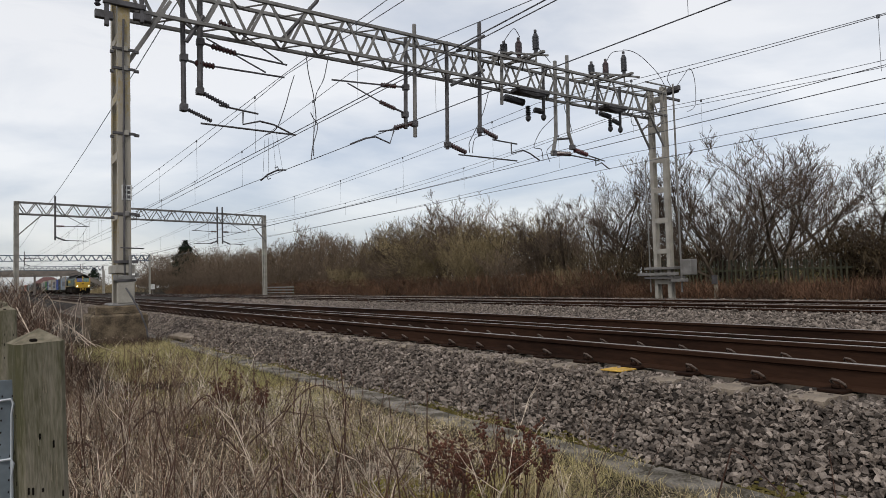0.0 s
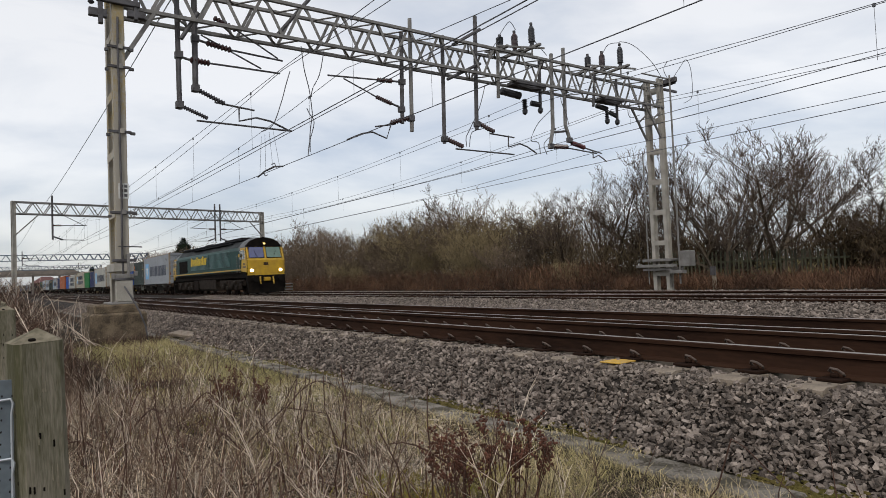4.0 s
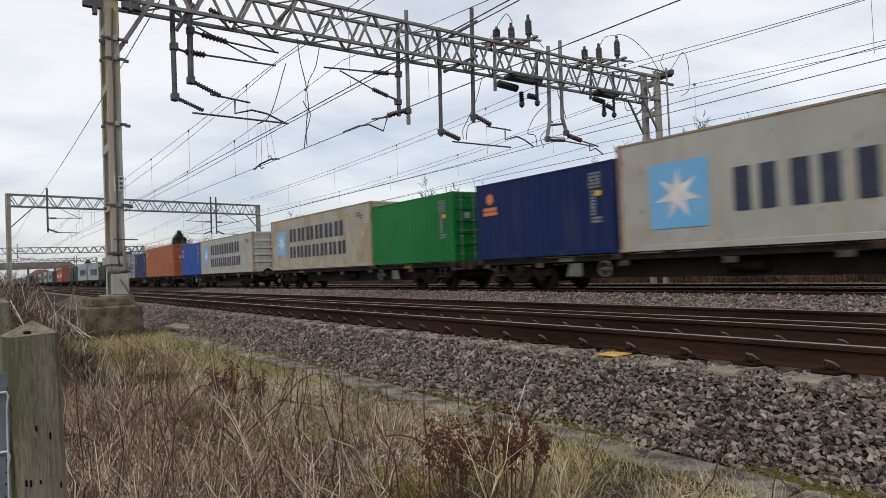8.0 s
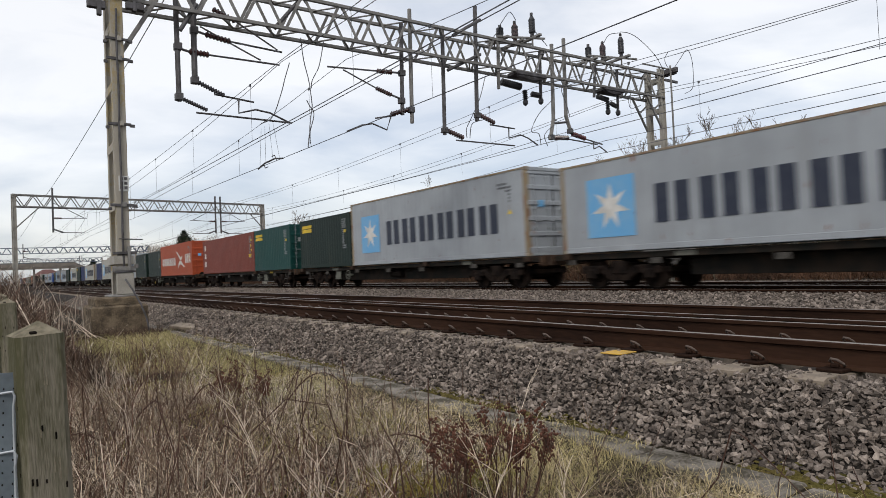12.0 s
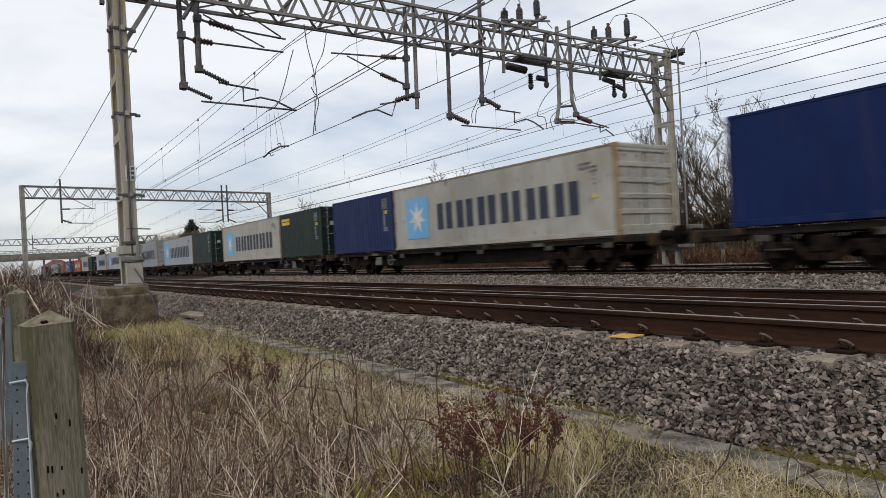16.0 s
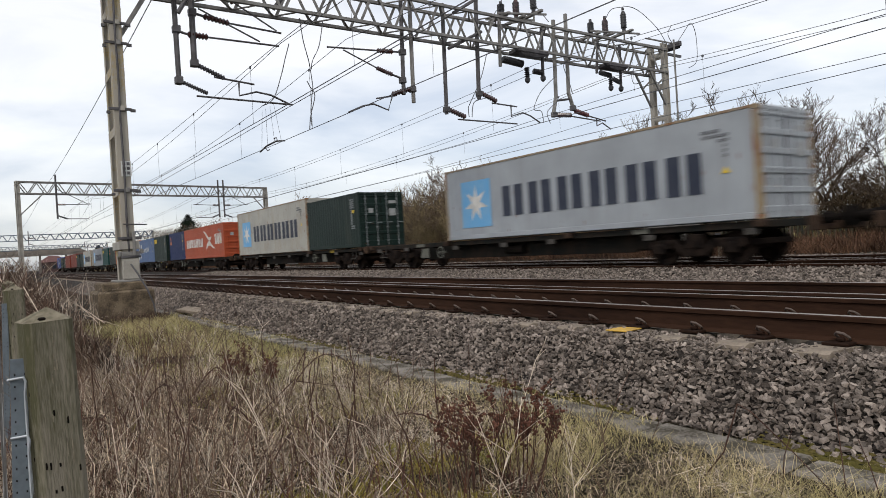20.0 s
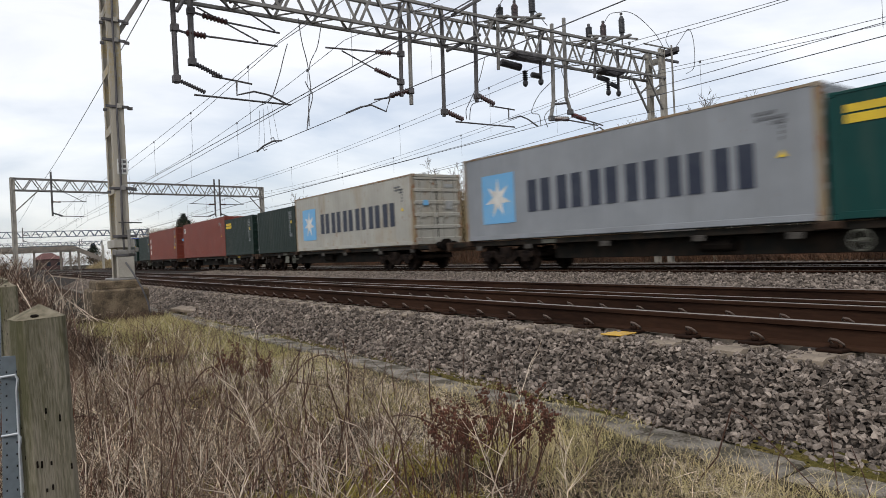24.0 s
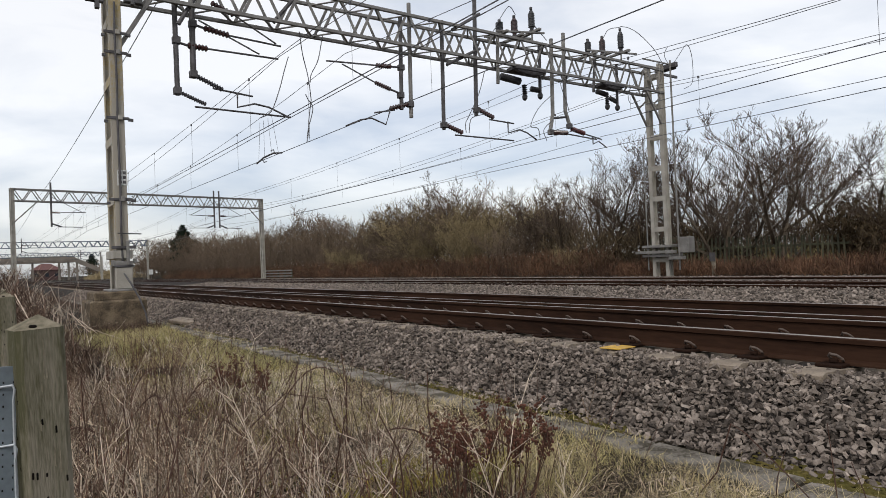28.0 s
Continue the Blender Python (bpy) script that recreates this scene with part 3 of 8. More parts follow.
# ---- cable trough, slab ----
trough = thing("cable_trough", "concrete cable trough with grey lids half sunk in grass", "cable trough", kind="structure")
lid_g = Geo().cbox(-0.145, 0.145, -0.455, 0.455, -0.05, 0.0, 0.012)
LID_ME = lid_g.mesh("lid", [M_TROUGH])
for i in range(-14, 48):
    part("lid", LID_ME, None, trough, m=pose(3.315 + random.uniform(-0.012, 0.012), 0.3 + i * 0.93, -0.558 + random.uniform(-0.014, 0.008), random.uniform(-0.7, 0.7), random.uniform(-2.5, 2.5), random.uniform(-0.6, 0.6)))
part("channel", Geo().box(3.13, 3.165, -13.2, 45, -0.64, -0.60).box(3.465, 3.495, -13.2, 45, -0.64, -0.60), M_TROUGH, trough)
slab = thing("concrete_slab", "pale loose concrete slab lying on the ballast edge", "slab", m=pose(3.62, 15.4, -0.47, 3, -8, 20))
part("slab_body", Geo().cbox(-0.16, 0.16, -0.42, 0.42, -0.04, 0.03, 0.012), M_SLEEPER, slab)


def moss_strip():
    """Cushions of moss along the toe of the ballast."""
    n = 5600
    px, py = rng.normal(3.50, 0.036, n), 1 + 15 * rng.uniform(0, 1, n) ** 1.3
    keep = np.sin(py * 1.7) + np.sin(py * 4.1 + 1) + rng.uniform(-0.6, 0.6, n) > -0.25
    px, py = px[keep], py[keep]
    n = len(px)
    ring = np.array([(math.cos(a), math.sin(a), 0) for a in np.arange(6) * math.pi / 3])
    r = rng.uniform(0.006, 0.017, (n, 1, 1)) * np.array([1, 1.6, 1])
    low = ring[None] * r * rng.uniform(0.7, 1.2, (n, 6, 1))
    top = np.array([[[0, 0, 1.0]]]) * rng.uniform(0.005, 0.014, (n, 1, 1))
    v = np.concatenate([low, low * 0.62 + top * 0.8, top], 1) + np.stack([px, py, np.interp(px, [p[0] for p in BED], [p[1] for p in BED]) + 0.004], -1)[:, None]
    f = []
    for k in range(6):
        f += [(k, (k + 1) % 6, 6 + (k + 1) % 6, 6 + k)]
    quads = (np.array(f)[None] + (np.arange(n) * 13)[:, None, None]).reshape(-1, 4)
    caps = (np.array([(6 + k, 6 + (k + 1) % 6, 12, 12) for k in range(6)])[None] + (np.arange(n) * 13)[:, None, None]).reshape(-1, 4)[:, :3]
    me = bpy.data.meshes.new("moss")
    me.from_pydata(v.reshape(-1, 3).tolist(), [], quads.tolist() + caps.tolist())
    me.materials.append(M_MOSS)
    return tagged(new("moss", me), "yellow-green moss cushions along the ballast toe", "moss", kind="stuff")


moss_strip()


# ---- fence ----
def fence_post(y, seed):
    r = random.Random(seed)
    po = thing("fence_post", "weathered timber fence post with green algae and a sawn top", "fence post", "posts of the lineside fence",
               m=pose(0.115, y, -0.62, r.uniform(-1, 1), -2.0 + r.uniform(-0.6, 0.6), 12))
    gg = Geo()
    s = 0.049
    out = [(-s + 0.012, -s), (s - 0.012, -s), (s, -s + 0.012), (s, s - 0.012), (s - 0.012, s), (-s + 0.012, s), (-s, s - 0.012), (-s, -s + 0.012)]
    levels = [0, 0.3, 0.6, 0.85, 1.0, 1.155]
    for zz in levels:
        for i, (x, yy) in enumerate(out):
            gg.v.append((x * (1 + r.uniform(-0.02, 0.02)), yy * (1 + r.uniform(-0.02, 0.02)), zz))
    for j in range(len(levels) - 1):
        for i in range(8):
            gg.face((j * 8 + i, j * 8 + (i + 1) % 8, (j + 1) * 8 + (i + 1) % 8, (j + 1) * 8 + i))
    part("shaft", gg, M_TIMBER, po)
    gg = Geo()
    for x, yy in out:
        gg.v.append((x * 1.01, yy * 1.01, 1.155))
    gg.v.append((0.008, 0.0, 1.185))
    for i in range(8):
        gg.face((i, (i + 1) % 8, 8))
    part("top", gg, M_ENDGRAIN, po, "weathered split end grain")
    part("rot_hole", Geo().cbox(-0.022, -0.006, -0.044, -0.032, 1.152, 1.165, 0.003), M_BLACK, po, "dark rot hole in the top")
    for k in range(16):
        yy, zz = r.uniform(-0.035, 0.035), r.uniform(0.45, 1.02)
        part("staple_hole", Geo().cbox(-0.0504, -0.0480, yy - 0.0019, yy + 0.0019, zz - r.uniform(0.004, 0.011), zz + 0.005, 0.001), M_BLACK, po)
    for k in range(18):
        xx, zz = r.uniform(-0.038, 0.038), r.uniform(0.45, 1.02)
        part("staple_hole", Geo().cbox(xx - 0.0020, xx + 0.0020, -0.0504, -0.0480, zz - r.uniform(0.004, 0.012), zz + 0.005, 0.001), M_BLACK, po)
    for k in range(11):
        # pale slivers where the grain has split
        xx, zz, h = r.uniform(-0.038, 0.012), r.uniform(0.62, 1.12), r.uniform(0.008, 0.035)
        part("split", Geo().plate([(xx - 0.0014, zz - h), (xx + 0.0014, zz - h * 0.8), (xx + 0.0006, zz + h), (xx - 0.0008, zz + h * 0.7)], 0, 0.0012), M_ENDGRAIN, po, m=pose(0, -0.0498, 0, 0, 0, 90) @ pose(0, 0, 0))
    return po


for i, y in enumerate((1.78, 4.95, 8.1, 11.3)):
    fence_post(y, i)
HOLE_ME = Geo().cbox(-0.0014, 0.0014, -0.0032, -0.0018, -0.0022, 0.0022, 0.0005).mesh("strip_hole", [M_BLACK])
mesh_fence = thing("wire_fence", "galvanised wire fence with a perforated steel strip on timber posts", "wire fence")
for y in (1.745, 4.92):
    part("steel_strip", Geo().cbox(-0.017, 0.017, -0.002, 0.002, -0.6, 0.455, 0.001), M_ROD, mesh_fence, "perforated galvanised steel strip", m=pose(0.016, y, 0, 0, 2.0, -8))
    for k in range(76):
        part("strip_hole", HOLE_ME, None, mesh_fence, m=pose(0.016, y, 0, 0, 2.0, -8) @ pose(-0.008 if k % 2 else 0.011, 0, -0.55 + k // 2 * 0.0262))
for k, z in enumerate((0.41, 0.28, 0.12, -0.10, -0.32)):
    pts = [(-0.012 + 0.004 * math.sin(y * 2 + k), y, z + 0.008 * math.sin(y * 1.3 + k)) for y in np.arange(1.70, 11.5, 0.4)]
    part("line_wire", Geo().tube(pts, 0.0017, 5), M_GALV, mesh_fence)
    if k < 4:
        part("tie_wire", Geo().tube([(0.008, 1.742, z), (0.038, 1.724, z + 0.004), (0.042, 1.722, z - 0.006), (0.039, 1.724, z - 0.03), (0.039, 1.728, z - 0.12), (0.042, 1.732, z - 0.26)], 0.0028, 5), M_TIE, mesh_fence)
for k in range(44):
    y = 1.9 + k * 0.22
    part("upright_wire", Geo().tube([(-0.012, y, -0.58), (-0.010, y + 0.01, 0.0), (-0.012, y, 0.40)], 0.0013, 4), M_GALV, mesh_fence)


# ---- overhead line portals ----
def lattice_boom(parent, x0, x1, y, z, bay, label, half=0.4, deep=0.9, bar=0.055, steel=None):
    """Four chords laced with zigzag bars; the bars meet the upper chords at x0 and every bay from there."""
    steel = steel or M_GALV
    boom = part("boom", Geo().beam((x0, y - half, z), (x1, y - half, z), 0.085), steel, parent, label)
    for dy, dz in ((half, 0), (-half, deep), (half, deep)):
        part("chord", Geo().beam((x0, y + dy, z + dz), (x1, y + dy, z + dz), 0.085), steel, boom)
    n = int(round((x1 - x0) / bay))
    step = (x1 - x0) / n
    for k in range(n):
        a, b, c = x0 + k * step, x0 + (k + 0.5) * step, x0 + (k + 1) * step
        for dy in (-half, half):
            part("lacing", Geo().beam((a + 0.05, y + dy, z + deep), (b - 0.05, y + dy, z), bar, 0.02, up=(0, 1, 0), c=0.003), steel, boom)
            part("lacing", Geo().beam((b + 0.05, y + dy, z), (c - 0.05, y + dy, z + deep), bar, 0.02, up=(0, 1, 0), c=0.003), steel, boom)
        for dz in (0.02, deep - 0.02):
            part("cross_lacing", Geo().beam((a, y - half, z + dz), (b, y + half, z + dz), 0.05, 0.03), steel, boom)
            part("cross_lacing", Geo().beam((b, y + half, z + dz), (c, y - half, z + dz), 0.05, 0.03), steel, boom)
    return boom


def portal_mast(parent, x, y, z0, z1, material, battens, gap=0.4):
    hw, fl, wb, dp = 0.125, 0.014, 0.010, 0.075
    out = [(-hw, -dp), (-hw + fl, -dp), (-hw + fl, -wb), (hw - fl, -wb), (hw - fl, -dp), (hw, -dp), (hw, dp), (hw - fl, dp), (hw - fl, wb), (-hw + fl, wb), (-hw + fl, dp), (-hw, dp)]
    leg = Geo().prism(out, 0, z1 - z0).mesh("mast_leg", [material])
    mast = part("mast_leg", leg, None, parent, "rolled steel mast leg", m=pose(x, y - gap, z0, 90, 0, 0))
    part("mast_leg", leg, None, parent, m=pose(x, y + gap, z0, 90, 0, 0))
    for k in range(battens):
        zz = z0 + 0.75 + k * (z1 - z0 - 1.2) / max(battens - 1, 1)
        for s in (-1, 1):
            part("batten", Geo().cbox(x + s * 0.128 - 0.005, x + s * 0.128 + 0.005, y - gap - 0.05, y + gap + 0.05, zz - 0.09, zz + 0.09, 0.003), material, parent)
    return parent


P1 = 15.7
portal_1 = thing("overhead_line_portal", "grey steel lattice portal carrying the overhead wires across four tracks", "portal", "portals over the tracks")
lattice_boom(portal_1, 2.48, 21.74, P1, 6.82, 1.07, "galvanised lattice boom of zigzag bars", 0.33, 0.88, 0.075)
portal_mast(portal_1, 2.36, P1, 0.2, 7.85, M_LICHEN, 6)
portal_mast(portal_1, 21.6, P1, -0.45, 7.95, M_MAST, 7, 0.3)
for dy in (-0.33, 0.33):
    part("knee_brace", Geo().beam((2.48, P1 + dy, 5.66), (3.36, P1 + dy, 7.2), 0.08), M_GALV, portal_1)
    part("knee_brace", Geo().beam((21.47, P1 + dy, 5.6), (20.6, P1 + dy, 6.85), 0.07), M_GALV, portal_1)
    part("knee_brace", Geo().beam((21.47, P1 + dy, 6.6), (21.0, P1 + dy, 6.25), 0.05), M_GALV, portal_1)
# collars and clamps on the near mast
for k, z in enumerate((2.25, 4.0, 5.42, 5.85)):
    clamp = part("clamp", Geo().cbox(2.13, 2.58, P1 - 0.51, P1 - 0.475, z - 0.03, z + 0.03, 0.006), M_DARKSTEEL, portal_1)
    part("bolt_end", Geo().cbox(2.56, 2.66, P1 - 0.50, P1 - 0.44, z - 0.05, z + 0.01, 0.006), M_DARKSTEEL, clamp)
    part("bolt_end", Geo().cbox(2.09, 2.16, P1 - 0.50, P1 - 0.44, z - 0.11, z - 0.05, 0.006), M_DARKSTEEL, clamp)
    part("cable_cleat", Geo().cbox(2.35, 2.44, P1 - 0.56, P1 - 0.50, z - 0.05, z + 0.06, 0.012), M_MAST if k % 2 else M_GALV, clamp, "pale cable cleat")
part("earth_cable", Geo().tube([(2.345 + 0.006 * math.sin(z * 3), P1 - 0.53, z) for z in np.arange(0.9, 6.7, 0.4)], 0.024, 6), M_DARKSTEEL, portal_1)
foot = part("foot_bracket", Geo().cbox(2.17, 2.56, P1 - 0.54, P1 + 0.5, 0.98, 1.16, 0.01), M_MAST, portal_1, "grey bracket at the mast foot")
part("bracket_plate", Geo().cbox(2.20, 2.55, P1 - 0.56, P1 - 0.48, 0.84, 0.93, 0.01), M_GALV, foot)
part("lug", Geo().cbox(2.13, 2.20, P1 - 0.55, P1 - 0.45, 0.82, 0.95, 0.01), M_GALV, foot)
part("lug", Geo().cbox(2.56, 2.63, P1 - 0.55, P1 - 0.45, 0.88, 0.98, 0.01), M_GALV, foot)
part("cable_duct", Geo().cbox(2.42, 2.48, P1 - 0.60, P1 - 0.50, 0.84, 1.36, 0.01), M_GALV, foot)
part("foot_strap", Geo().cbox(2.15, 2.61, P1 - 0.57, P1 - 0.46, 1.19, 1.25, 0.006), M_DARKSTEEL, foot)
part("foot_strap", Geo().cbox(2.17, 2.57, P1 - 0.57, P1 - 0.46, 0.80, 0.84, 0.006), M_DARKSTEEL, foot)
part("web_plate", Geo().cbox(2.245, 2.475, P1 - 0.485, P1 - 0.47, 0.24, 7.7, 0.004), M_LICHEN, portal_1, "flat grey steel plate with ochre lichen")
part("base_casing", Geo().cbox(2.20, 2.54, P1 - 0.55, P1 - 0.45, 0.33, 0.80, 0.02), M_MAST, portal_1, "pale casing at the mast foot")
part("cross_arm", Geo().tube([(2.26, P1 - 0.58, 1.52), (2.72, P1 - 0.58, 1.50)], 0.014, 6), M_DARKSTEEL, portal_1)
part("number_plate", Geo().cbox(2.30, 2.50, P1 - 0.50, P1 - 0.487, 2.55, 2.88, 0.003), M_WHITE, portal_1, "small white structure number plate")
for k in range(3):
    for j in range(2):
        part("plate_bar", Geo().cbox(2.325 + j * 0.085, 2.385 + j * 0.085, P1 - 0.508, P1 - 0.5, 2.59 + k * 0.10, 2.655 + k * 0.10, 0.002), M_DARKSTEEL, portal_1)
tg = Geo()
tg.cbox(1.80, 2.15, P1 - 0.55, P1 - 0.42, 6.45, 6.62, 0.01).cbox(2.55, 2.92, P1 - 0.55, P1 - 0.42, 6.55, 6.70, 0.01).cbox(1.95, 2.8, P1 - 0.58, P1 - 0.48, 6.78, 6.90, 0.01)
tg.cbox(1.98, 2.07, P1 - 0.56, P1 - 0.45, 6.3, 7.3, 0.01).cbox(2.68, 2.76, P1 - 0.56, P1 - 0.45, 6.5, 7.4, 0.01)
part("head_bracket", tg, M_DARKSTEEL, portal_1)
hg = Geo()
hg.sheds((1.85, P1 - 0.5, 6.7), (1.85, P1 - 0.5, 7.2), 0.07, 6)
part("insulator", hg, M_GREYPOR, portal_1)
bg = Geo()
bg.cbox(2.10, 2.60, P1 - 0.60, P1 + 0.58, 0.28, 0.33, 0.015)
part("base_plate", bg, M_GALV, portal_1)
base_1 = thing("mast_foundation", "stepped concrete foundation block with mossy edges", "foundation")
part("upper_block", Geo().cbox(1.77, 2.62, P1 - 0.70, P1 + 0.6, 0.10, 0.29, 0.03), M_FOUND, base_1)
part("lower_block", Geo().cbox(1.68, 2.76, P1 - 0.78, P1 + 0.72, -0.75, 0.12, 0.045), M_FOUND, base_1)
part("cable_down", Geo().tube([(2.36, P1 - 0.58, 0.66), (2.46, P1 - 0.74, 0.44), (2.60, P1 - 0.84, 0.12), (2.70, P1 - 0.90, -0.2), (2.74, P1 - 0.95, -0.6)], 0.018, 6), M_DARKSTEEL, base_1)
base_2 = thing("mast_foundation", "low concrete foot under a steel mast", "foundation")
part("upper_block", Geo().cbox(21.2, 22.0, P1 - 0.75, P1 + 0.75, -0.7, -0.42, 0.03), M_CONC, base_2)
# equipment at the foot of the far mast
sg = Geo()
for z in (0.42, 0.78):
    sg.cbox(21.2, 22.0, P1 - 0.65, P1 + 0.65, z, z + 0.10, 0.01)
sg.cbox(21.1, 21.25, P1 - 0.9, P1 + 0.9, 0.55, 0.66, 0.01)
sg.cbox(21.15, 21.45, P1 - 1.15, P1 - 0.6, 0.3, 0.42, 0.01)
part("foot_bracket", sg, M_GALV, portal_1)
part("switch_box", Geo().cbox(21.45, 21.85, P1 - 1.28, P1 - 0.80, 0.55, 1.15, 0.02), M_GALV, portal_1, "grey metal switch box")
part("conduit", Geo().tube([(21.45, P1 - 0.86, -0.1), (21.45, P1 - 0.86, 7.9)], 0.035, 7), M_GALV, portal_1)
part("conduit", Geo().tube([(21.45, P1 + 0.55, -0.1), (21.45, P1 + 0.55, 5.2)], 0.025, 7), M_GALV, portal_1)


def drop(points, r, material, label="", y=P1):
    return part("drop_tube", Geo().tube([(x, y, z) for x, z in points], r, 8), material, portal_1, label)


def arm(points, r=0.024, y=P1, material=M_DARKSTEEL):
    return part("registration_arm", Geo().tube([(x, y, z) for x, z in points], r, 7), material, portal_1)


def insulator(p, q, r=0.062, count=8, material=M_INSUL, y=P1, label=""):
    return part("insulator", Geo().sheds((p[0], y, p[1]), (q[0], y, q[1]), r, count), material, portal_1, label)


def clampbox(x, z, s=0.10, y=P1):
    return part("clamp", Geo().cbox(x - s / 2, x + s / 2, y - s / 2, y + s / 2, z - s / 2, z + s / 2, 0.012), M_DARKSTEEL, portal_1)


drop([(3.7, 7.75), (3.71, 4.76)], 0.06, M_DARKSTEEL)
drop([(4.1, 7.75), (4.08, 5.22)], 0.07, M_DARKSTEEL)
drop([(9.92, 7.75), (9.84, 5.04)], 0.06, M_DARKSTEEL)
drop([(10.23, 8.2), (10.16, 4.83)], 0.06, M_GALV)
drop([(11.39, 7.9), (11.31, 4.58)], 0.06, M_DARKSTEEL)
drop([(12.7, 8.77), (12.58, 5.13)], 0.065, M_DARKSTEEL)
drop([(16.01, 8.1), (15.93, 5.49), (15.74, 4.78)], 0.065, M_GALV)
drop([(16.61, 8.4), (16.55, 5.65), (16.75, 5.13)], 0.065, M_GALV)
drop([(13.61, 8.22), (13.53, 6.25)], 0.055, M_GALV)
drop([(15.43, 7.77), (15.38, 6.11)], 0.055, M_DARKSTEEL)
drop([(19.38, 7.7), (19.33, 6.1)], 0.05, M_DARKSTEEL)
drop([(18.19, 7.7), (18.05, 6.5)], 0.05, M_DARKSTEEL)
for x, z in ((3.71, 4.86), (4.08, 5.3), (9.83, 5.45), (10.15, 5.22), (11.32, 4.72), (12.6, 5.3), (15.8, 4.86), (16.72, 5.15), (9.88, 6.26), (3.72, 6.05), (4.1, 6.5)):
    clampbox(x, z, 0.17)
for a, b in (((3.72, 6.35), (4.12, 7.05)), ((11.34, 6.48), (12.63, 7.16)), ((11.59, 7.57), (12.68, 8.26)), ((6.0, 6.8), (7.05, 8.1))):
    part("brace", Geo().tube([(a[0], P1 - 0.25, a[1]), (b[0], P1 - 0.25, b[1])], 0.05, 7), M_DARKSTEEL, portal_1)
# track 1: upper stay and registration
insulator((3.97, 5.97), (4.43, 5.96), 0.085, 6)
arm([(3.72, 6.02), (3.97, 5.97)], 0.03)
arm([(4.43, 5.96), (6.19, 5.97)])
insulator((4.36, 6.45), (4.95, 6.37), 0.085, 7)
arm([(4.1, 6.5), (4.36, 6.45)], 0.03)
arm([(4.95, 6.37), (6.27, 6.31)])
arm([(4.24, 6.62), (5.7, 6.02)], 0.02)
insulator((4.55, 7.1), (5.1, 6.9), 0.08, 7)
arm([(5.1, 6.9), (6.15, 6.35)], 0.02)
insulator((3.80, 4.82), (4.35, 4.61), 0.06, 10, M_GREYPOR)
arm([(4.09, 4.53), (6.47, 4.50)])
insulator((4.16, 5.26), (4.76, 5.01), 0.07, 10, M_GREYPOR)
arm([(4.52, 5.02), (5.49, 4.93)])
arm([(5.11, 4.98), (5.10, 4.62), (5.53, 4.75), (5.9, 4.70), (6.35, 4.52)])
# track 2
insulator((9.55, 6.24), (9.05, 6.21), 0.075, 7)
arm([(9.86, 6.26), (9.55, 6.24)], 0.03)
arm([(9.05, 6.21), (7.53, 6.12)])
insulator((9.5, 5.58), (9.0, 5.72), 0.07, 8)
arm([(9.82, 5.5), (9.5, 5.58)], 0.03)
arm([(9.0, 5.72), (8.0, 6.1)], 0.02)
insulator((10.05, 5.22), (9.45, 5.02), 0.08, 7, M_INSUL)
arm([(9.6, 5.0), (8.94, 4.86)])
arm([(9.44, 4.93), (9.3, 4.56), (8.84, 4.70), (8.5, 4.62), (8.04, 4.41)])
# track 3
insulator((11.42, 4.72), (12.02, 4.54), 0.085, 7, M_INSUL)
arm([(11.73, 4.45), (14.1, 4.45)])
insulator((12.68, 5.33), (13.29, 5.12), 0.085, 7, M_INSUL)
arm([(13.1, 5.05), (14.13, 5.01)])
arm([(13.88, 5.05), (13.87, 4.68), (14.37, 4.83), (14.7, 4.75), (15.12, 4.55)])
# track 4
insulator((15.93, 4.86), (16.62, 4.90), 0.09, 7, M_INSUL)
insulator((16.80, 5.07), (17.48, 4.94), 0.09, 7, M_REDINS, label="dull red ribbed insulator")
arm([(17.4, 4.94), (18.37, 4.80)])
arm([(16.6, 4.86), (18.1, 4.78)])
arm([(17.9, 4.85), (17.9, 4.60), (18.2, 4.72), (18.62, 4.52)])
arm([(15.95, 5.35), (16.55, 5.45)], 0.04)
# heavy insulators slung under the boom, and those standing on it
insulator((13.65, 6.5), (14.5, 6.43), 0.13, 9, M_POST)
insulator((14.67, 6.35), (14.67, 6.02), 0.10, 5, M_POST)
insulator((14.95, 6.25), (15.35, 6.24), 0.10, 5, M_POST)
insulator((18.2, 6.55), (18.8, 6.48), 0.10, 7, M_POST)
insulator((18.77, 6.45), (18.77, 6.12), 0.09, 5, M_POST)
insulator((18.9, 6.38), (19.3, 6.28), 0.09, 5, M_POST)
for x, z in ((14.67, 6.0), (15.38, 6.12), (18.77, 6.10), (19.33, 6.12)):
    part("counterweight_ball", Geo().tube([(x, P1, z + 0.10), (x, P1, z + 0.04), (x, P1, z - 0.03), (x, P1, z - 0.12), (x, P1, z - 0.18)], [0.02, 0.05, 0.095, 0.085, 0.03], 10), M_POST, portal_1, "dark hanging pear-shaped weight")
for x0, x1 in ((13.9, 15.4), (18.15, 19.4)):
    bw = Geo()
    bw.tube([(x0, P1 - 0.3, 6.80), (x0 + 0.25, P1 - 0.3, 6.72), ((x0 + x1) / 2, P1 - 0.3, 6.66), (x1 - 0.25, P1 - 0.3, 6.72), (x1, P1 - 0.3, 6.80)], [0.03, 0.09, 0.10, 0.09, 0.03], 8)
    bw.cbox(x0 + 0.1, x1 - 0.1, P1 - 0.42, P1 + 0.1, 6.70, 6.82, 0.02)
    part("section_switch", bw, M_DARKSTEEL, portal_1)
